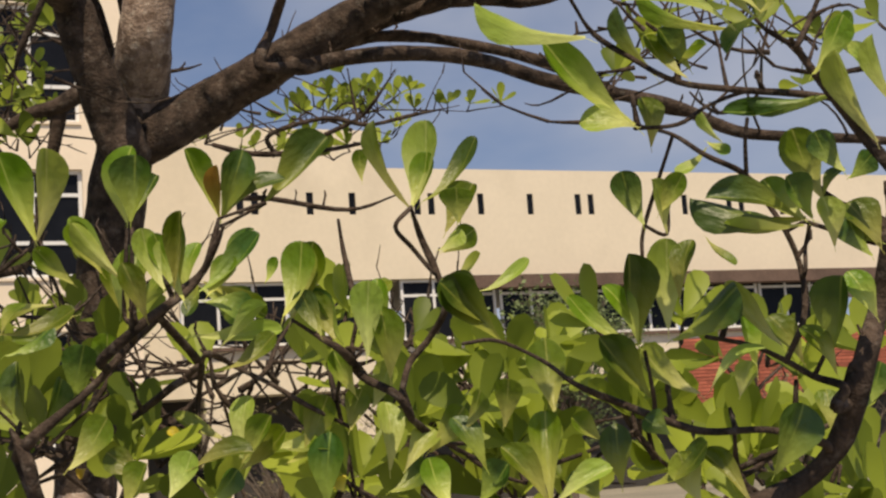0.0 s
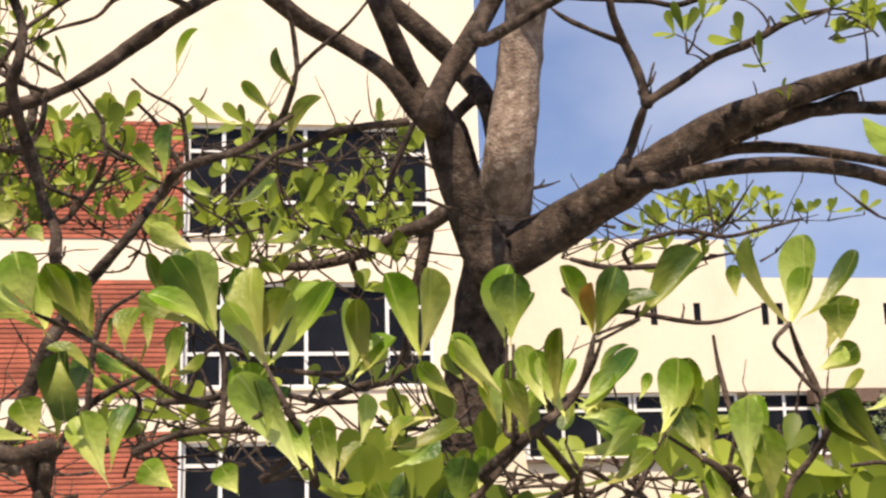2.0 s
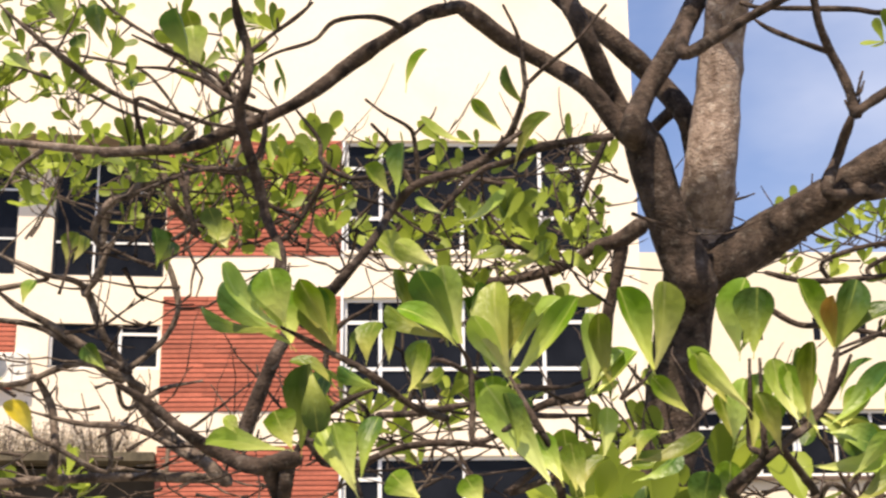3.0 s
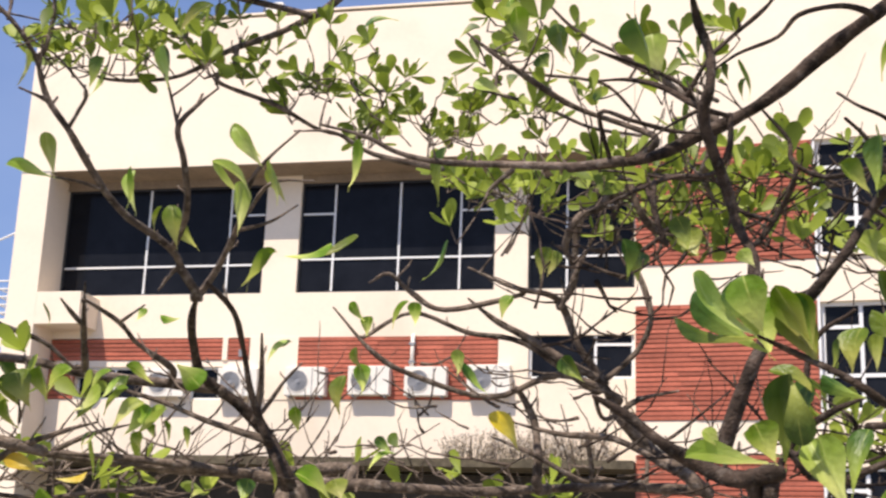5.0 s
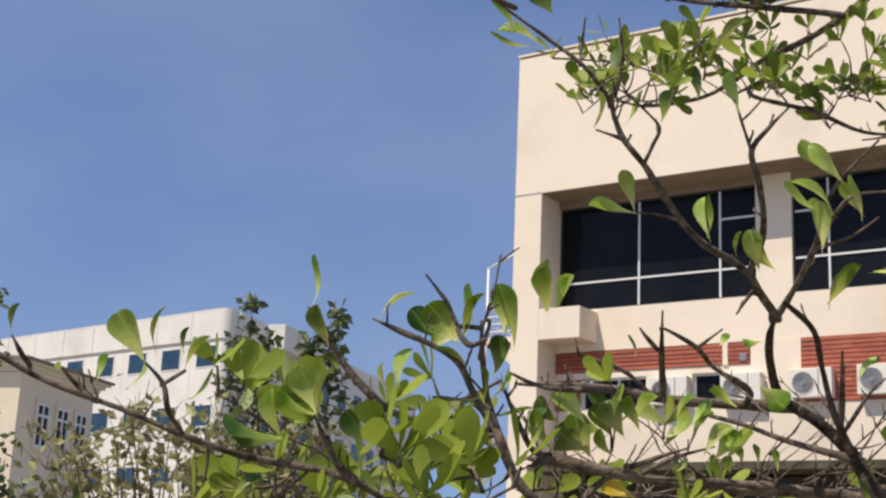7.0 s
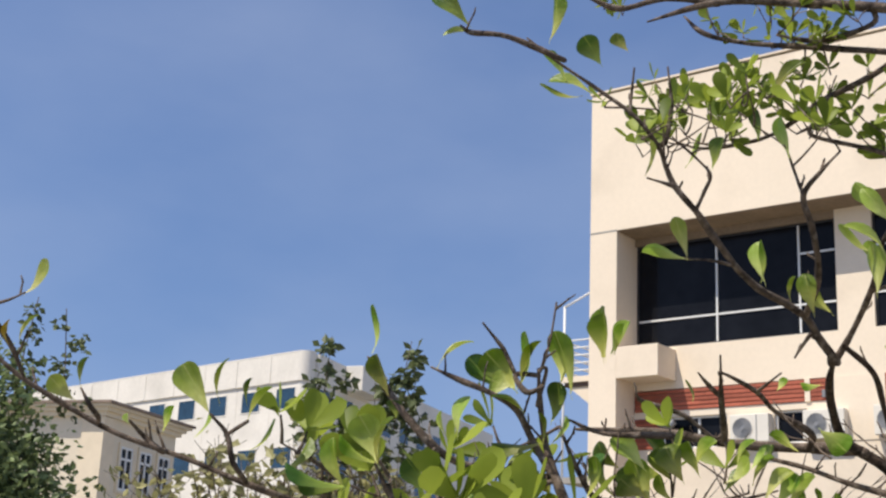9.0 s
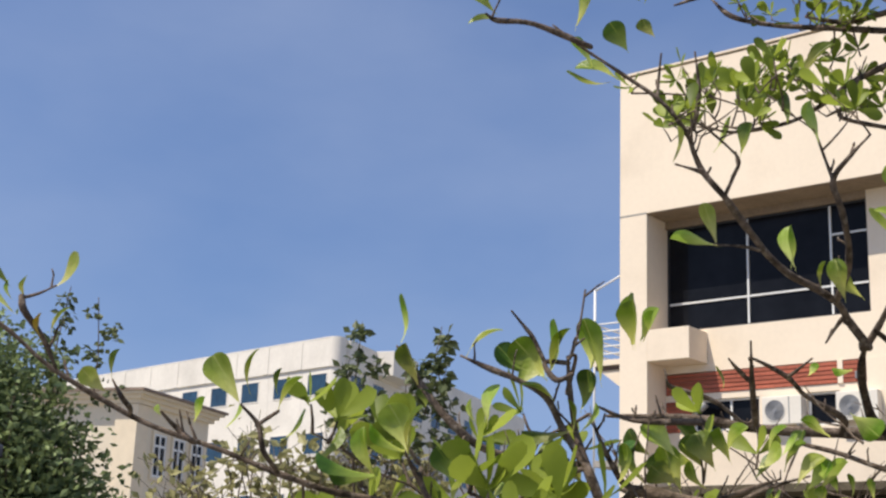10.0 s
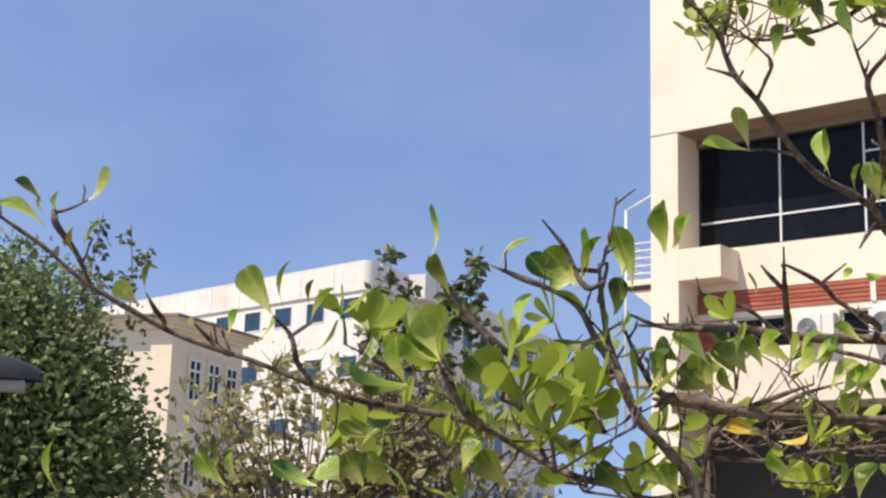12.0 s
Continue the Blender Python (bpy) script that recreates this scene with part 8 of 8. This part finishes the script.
leaf_group(1, [(3.64, -25.372, 1.858, 3.592, -25.391, 1.907, 0.0339)])
leaf_group(0, [(4.528, -25.151, 2.54, 4.518, -25.167, 2.584, 0.0363), (4.471, -25.174, 2.561, 4.463, -25.215, 2.607, 0.0363), (4.478, -25.067, 2.254, 4.485, -25.066, 2.29, 0.0330)])
leaf_group(1, [(4.604, -25.041, 2.253, 4.609, -25.045, 2.286, 0.0330), (4.441, -25.16, 2.508, 4.449, -25.158, 2.529, 0.0182), (4.298, -25.243, 2.591, 4.253, -25.26, 2.577, 0.0248)])
leaf_group(2, [(4.651, -25.121, 2.522, 4.642, -25.134, 2.581, 0.0495), (4.687, -25.036, 2.281, 4.675, -25.034, 2.321, 0.0380), (4.428, -25.16, 2.501, 4.392, -25.178, 2.512, 0.0248)])
leaf_group(1, [(4.379, -25.206, 2.572, 4.408, -25.203, 2.586, 0.0297), (4.497, -25.157, 2.536, 4.485, -25.164, 2.552, 0.0297), (4.568, -25.132, 2.514, 4.557, -25.123, 2.493, 0.0248)])
leaf_group(0, [(3.792, -25.629, 2.612, 3.803, -25.631, 2.679, 0.0286), (3.81, -25.575, 2.541, 3.765, -25.615, 2.556, 0.0350), (3.874, -25.56, 2.597, 3.862, -25.571, 2.623, 0.0238)])
leaf_group(1, [(3.514, -25.499, 2.765, 3.475, -25.541, 2.816, 0.0354), (3.84, -25.576, 2.581, 3.83, -25.602, 2.616, 0.0334)])
leaf_group(2, [(3.524, -25.479, 2.748, 3.479, -25.52, 2.745, 0.0186)])
limb("trunk", [(3.959, -24.792, -0.1, 0.06), (3.949, -24.792, 0.9, 0.042), (3.979, -24.812, 1.957, 0.029)])
limb("limb", [(3.949, -24.792, 0.8, 0.03), (3.799, -25.063, 1.25, 0.018), (3.718, -25.314, 1.844, 0.0102)])
tangle((4.104, -24.749, 2.074), (0.392, 0.111, 0.0102), (0.0015, -0.0174, 0.114), (-0.0717, 0.185, 0.0242), 44, 0.09)
spray((3.584, -24.555, 3.086), (0.145, 0.0793, -0.0143), (0.0113, -0.0169, 0.0432), (-0.043, 0.0801, 0.0417), 18, 0.05)
spray((3.932, -25.415, 2.533), (0.157, 0.0886, -0.0113), (0.0102, -0.0145, 0.0437), (-0.0588, 0.0984, 0.0447), 18, 0.041)
spray((4.436, -24.953, 2.385), (0.132, 0.0291, -0.0036), (0.0043, -0.0148, 0.0499), (-0.0462, 0.186, 0.0565), 9, 0.045)
spray((4.506, -25.021, 2.474), (0.0957, 0.0201, -0.0042), (0.0031, -0.011, 0.0316), (-0.0304, 0.138, 0.05), 4, 0.042)
spray((4.64, -24.962, 2.369), (0.0625, 0.0089, -0.0031), (0.0049, -0.0179, 0.0594), (-0.0206, 0.142, 0.0423), 4, 0.05)
spray((4.419, -25.096, 2.607), (0.06, 0.0165, -0.0021), (0.0042, -0.0146, 0.0342), (-0.0367, 0.133, 0.0596), 7, 0.05)
tangle((4.212, -24.492, 1.984), (0.795, 0.104, 0.0158), (-0.0004, -0.0053, 0.0563), (-0.0577, 0.191, 0.0152), 50, 0.15)
tangle((3.643, -24.694, 2.001), (0.3, 0.133, 0.0077), (0.002, -0.0033, 0.0463), (-0.0696, 0.132, 0.0111), 26, 0.15)
spray((3.353, -24.588, 2.912), (0.0999, 0.0582, 0.0158), (0.0074, -0.0223, 0.0545), (-0.0527, 0.0764, 0.0373), 20, 0.055)
spray((3.54, -24.48, 2.935), (0.124, 0.061, 0.0148), (0.0091, -0.0302, 0.0719), (-0.0464, 0.08, 0.0381), 22, 0.055)
spray((3.779, -24.353, 2.927), (0.133, 0.0522, 0.01), (0.0093, -0.0355, 0.0847), (-0.0385, 0.0842, 0.0378), 20, 0.055)
spray((3.879, -24.271, 2.837), (0.214, 0.0725, 0.011), (0.0061, -0.0265, 0.0698), (-0.0351, 0.0869, 0.0348), 26, 0.055)
spray((4.069, -24.242, 2.794), (0.204, 0.056, 0.0057), (0.0026, -0.0126, 0.0348), (-0.0439, 0.134, 0.0509), 22, 0.055)
spray((4.247, -24.247, 2.937), (0.108, 0.0253, 0.0012), (0.0066, -0.0336, 0.0781), (-0.0349, 0.134, 0.0582), 14, 0.055)
spray((4.323, -24.471, 2.561), (0.192, 0.0402, 0.0017), (0.0032, -0.0182, 0.0574), (-0.047, 0.185, 0.0591), 40, 0.05)
spray((4.682, -24.742, 2.453), (0.128, 0.0122, -0.0033), (0.0036, -0.0229, 0.0712), (-0.0391, 0.332, 0.103), 28, 0.05)
spray((3.989, -24.517, 1.974), (0.621, 0.16, 0.0189), (-0.0012, -0.005, 0.0518), (-0.0556, 0.139, 0.0107), 14, 0.06)
spray((3.336, -25.372, 2), (0.187, 0.157, 0.0108), (0.0033, -0.0134, 0.107), (-0.0856, 0.0904, 0.0108), 13, 0.075)
spray((3.357, -25.387, 1.887), (0.205, 0.174, 0.0067), (0.0016, -0.004, 0.0763), (-0.0868, 0.0899, 0.0043), 14, 0.075)
spray((3.684, -25.114, 2.071), (0.122, 0.0734, -0.0003), (0.0038, -0.0044, 0.0447), (-0.0538, 0.0835, 0.0118), 3, 0.065)
spray((3.609, -24.908, 1.893), (0.168, 0.0944, 0.0037), (0.0025, -0.0015, 0.0575), (-0.105, 0.17, 0.0067), 9, 0.07)
spray((3.465, -24.517, 3.242), (0.283, 0.158, -0.0297), (0.0232, -0.0344, 0.0801), (-0.067, 0.116, 0.067), 20, 0.05)
spray((3.598, -25.475, 1.926), (0.088, 0.071, 0.003), (0.003, -0.004, 0.064), (-0.098, 0.114, 0.009), 7, 0.085)
spray((3.540, -25.534, 1.997), (0.067, 0.060, 0.002), (0.003, -0.004, 0.049), (-0.102, 0.109, 0.014), 3, 0.085)
spray((3.671, -24.990, 1.926), (0.116, 0.066, 0.002), (0.002, -0.002, 0.046), (-0.104, 0.171, 0.010), 4, 0.065)
tangle((3.534, -25.333, 1.927), (0.137, 0.103, 0.004), (0.002, -0.003, 0.061), (-0.127, 0.154, 0.011), 18, 0.13)
tangle((3.584, -24.810, 1.957), (0.126, 0.070, 0.002), (0.003, -0.003, 0.060), (-0.103, 0.171, 0.012), 20, 0.13)

# bare upright spurs along the boughs
for tree, rows, big in LIMB_PATHS:
    bmt = (FOLIAGE_NEAR if tree is tree_near else FOLIAGE)["twigs"]
    pts = smooth_path(rows, 6)
    share = 0.05 if tree is tree_near else 0.11
    for q, back in zip(pts[2:], pts[1:]):
        gap = (Vector(q[:3]) - Vector(back[:3])).length
        if rnd.random() < min(share, gap * share * 110) and q[3] < 0.022:
            d = Vector((rnd.uniform(-0.6, 0.6), rnd.uniform(-0.5, 0.5), rnd.uniform(0.35, 1.0))).normalized()
            n, thick = rnd.uniform(0.01, 0.03), rnd.uniform(0.0018, 0.003)
            knee = spur(bmt, Vector(q[:3]), d, n, thick)
            d = (d + Vector((rnd.uniform(-0.5, 0.5), rnd.uniform(-0.5, 0.5), rnd.uniform(0.0, 0.7)))).normalized()
            spur(bmt, knee - d * 0.002, d, n * rnd.uniform(0.3, 0.7), thick * 0.85)
for tree, masses in ((tree_near, FOLIAGE_NEAR), (tree_side, FOLIAGE)):
    for key, mat in (("leaves", MASS_GREEN), ("twigs", BARK_LIMB_SHADED if tree is tree_near else BARK_SIDE)):
        bmesh.ops.translate(masses[key], verts=masses[key].verts, vec=-tree.matrix_world.translation)
        me = bpy.data.meshes.new(key)
        masses[key].to_mesh(me), masses[key].free()
        me.materials.append(mat)
        me.polygons.foreach_set("use_smooth", [True] * len(me.polygons))
        ob = new("foliage" if key == "leaves" else "twig_mass", me)
        ob.parent = tree
        tagged(ob, kind="stuff")

# ---- trees and shrubs further off ----
def far_tree(name, label, base, crowns, leaf, count, mat, bare, top_shoots=(), group="trees further off", category="tree"):
    """A tree with boughs to many clumps; every clump is a ragged handful of small leaves. crowns: centre and radii, relative to the base."""
    tree = thing(name, pose(*base), label, category, group)
    leaves, shoots, twig = bmesh.new(), bmesh.new(), bmesh.new()
    trunk_top = crowns[0][2] * 0.45
    part("trunk", bough([(0, 0, -0.1, 0.13), (0.05, 0.02, trunk_top * 0.5, 0.1), (0.0, 0.05, trunk_top, 0.08)], 8), BARK_FAR, tree, smooth=True)
    for cx, cy, cz, rx, ry, rz, clumps in crowns:
        for _ in range(clumps):
            while True:
                u = Vector((rnd.uniform(-1, 1), rnd.uniform(-1, 1), rnd.uniform(-1, 1)))
                if 0.25 < u.length < 1:
                    break
            c = Vector((cx + u.x * rx, cy + u.y * ry, cz + u.z * rz))
            foot = Vector((cx * 0.5 + u.x * rx * 0.3, cy * 0.5 + u.y * ry * 0.3, max(trunk_top, cz - rz * 0.8)))
            mid = foot.lerp(c, 0.5) + Vector((rnd.uniform(-0.15, 0.15), rnd.uniform(-0.15, 0.15), 0.1))
            for p, q, r in ((Vector((0, 0.05, trunk_top)), foot, 0.035), (foot, mid, 0.022), (mid, c, 0.013)):
                if (q - p).length > 0.05:
                    spur(twig, p, (q - p).normalized(), (q - p).length, r)
            for _ in range(bare):
                d = Vector((rnd.uniform(-1, 1), rnd.uniform(-1, 1), rnd.uniform(-0.2, 1.2))).normalized()
                spur(twig, c, d, rnd.uniform(0.2, 0.5), 0.007)
            size = rnd.uniform(0.18, 0.38)
            for _ in range(count):
                p = c + Vector([max(-1.7, min(1.7, rnd.gauss(0, 1))) * size * k for k in (1, 1, 0.8)])
                d = Vector((rnd.uniform(-1, 1), rnd.uniform(-1, 1), rnd.uniform(-0.6, 0.8))).normalized()
                small_leaf(leaves, p, d, leaf * rnd.uniform(0.6, 1.2))
    for x, y, z in top_shoots:
        p = Vector((x, y, z))
        spur(twig, p - Vector((0.14, 0.05, 1.1)), Vector((0.1, 0.04, 1)).normalized(), 1.15, 0.01)
        for tuft in range(5):
            c = p + Vector((rnd.gauss(0, 0.09), rnd.gauss(0, 0.09), -0.24 * tuft))
            for _ in range(20):
                q = c + Vector([max(-1.5, min(1.5, rnd.gauss(0, 1))) * (0.055 + 0.018 * tuft) for _ in range(3)])
                small_leaf(shoots, q, Vector((rnd.uniform(-1, 1), rnd.uniform(-1, 1), rnd.uniform(-0.8, 0.5))).normalized(), leaf * rnd.uniform(0.7, 1.1))
    for key, bm, m in (("crown", leaves, mat), ("shoot_leaves", shoots, MASS_SHOOT), ("twig_mass", twig, BARK_FAR)):
        if not bm.verts:
            continue
        me = bpy.data.meshes.new(key)
        bm.to_mesh(me), bm.free()
        me.materials.append(m)
        ob = new(key, me)
        ob.parent = tree
        tagged(ob, kind="stuff")
    return tree


def small_leaf(bm, p, d, n):
    a = d.orthogonal().normalized()
    a = Matrix.Rotation(rnd.uniform(0, 6.28), 3, d) @ a
    z = a.cross(d)
    w = n * 0.3
    v = [bm.verts.new(q) for q in (p, p + d * n * 0.5 + a * w + z * w * 0.3, p + d * n, p + d * n * 0.5 - a * w + z * w * 0.3, p + d * n * 0.5)]
    bm.faces.new([v[0], v[1], v[4]]), bm.faces.new([v[1], v[2], v[4]]), bm.faces.new([v[2], v[3], v[4]]), bm.faces.new([v[3], v[0], v[4]])


far_tree("leafy_tree", "dense dark green tree beside the old house", (-10.3, -19.3, 0),
         ((-0.08, -0.1, 2.85, 1.4, 1.55, 2.0, 205), (-0.2, -0.25, 3.55, 1.0, 1.2, 1.25, 75), (0.3, 0.7, 2.0, 0.8, 0.75, 1.5, 60)), 0.125, 92, MASS_DARK, 0, ((0.55, 0.5, 5.3), (0.95, 0.9, 5.15)))
far_tree("sparse_tree", "thin dry tree with olive leaves before the far block", (-9.8, -15.2, 0),
         ((0, 0, 2.7, 1.3, 1.7, 1.4, 60), (0.9, 1.1, 3.2, 0.8, 0.9, 1.2, 26), (-0.9, -1.0, 2.6, 0.6, 0.8, 1.2, 22)), 0.2, 15, MASS_OLIVE, 5, ((0.79, 0.67, 5.5), (1.5, 1.43, 5.5), (0.6, 0.5, 5.0), (1.3, 1.2, 5.0), (0.9, 0.85, 4.6), (1.62, 1.5, 5.05)))
far_tree("sparse_tree", "low dry tree with bare twigs before the far block", (-8.4, -13.7, 0),
         ((0, 0, 2.5, 1.0, 1.2, 1.2, 46), (-0.7, -0.9, 2.7, 0.7, 0.8, 1.1, 26)), 0.19, 14, MASS_OLIVE, 7)
far_tree("shrub", "dark green shrub against the low building", (19.0, -0.4, 0), ((0, 0, 3.5, 1.7, 1.4, 1.7, 120),), 0.13, 46, MASS_DARK, 2, group="", category="shrub")
far_tree("shrub", "dry brown shrub with bare twigs by the low building", (12.5, -1.0, 0), ((0, 0, 1.9, 2.6, 1.2, 1.2, 60),), 0.09, 7, MASS_OLIVE, 7, group="", category="shrub")
far_tree("shrub", "dry brown shrub with bare twigs by the low building", (22.5, -4.6, 0), ((0, 0, 1.6, 3.0, 1.2, 1.0, 50),), 0.09, 9, MASS_OLIVE, 6, group="", category="shrub")

hedge = thing("planter_hedge", BAY @ pose(-2.2, 0.25, 4.62), "dry pale straw hedge along the ledge", "hedge")
leaves, twig = bmesh.new(), bmesh.new()
for _ in range(330):
    p = Vector((rnd.uniform(-1.8, 1.8), rnd.gauss(0, 0.18), 0))
    d = Vector((rnd.uniform(-0.5, 0.5), rnd.uniform(-0.4, 0.4), 1)).normalized()
    n = rnd.uniform(0.2, 0.62)
    end = spur(twig, p, d, n, 0.008)
    for _ in range(7):
        small_leaf(leaves, p.lerp(end, rnd.uniform(0.3, 1.05)) + Vector((rnd.gauss(0, 0.05), rnd.gauss(0, 0.05), 0)), Vector((rnd.uniform(-1, 1), rnd.uniform(-1, 1), rnd.uniform(-0.5, 1))).normalized(), rnd.uniform(0.05, 0.1))
MASS_STRAW = mass_leaf_material("straw_leaf_mass", (0.30, 0.25, 0.18), (0.86, 0.78, 0.66), 0.3)
for key, bm, m in (("foliage", leaves, MASS_STRAW), ("twig_mass", twig, BARK_FAR)):
    me = bpy.data.meshes.new(key)
    bm.to_mesh(me), bm.free()
    me.materials.append(m)
    ob = new(key, me)
    ob.parent = hedge
    tagged(ob, kind="stuff")
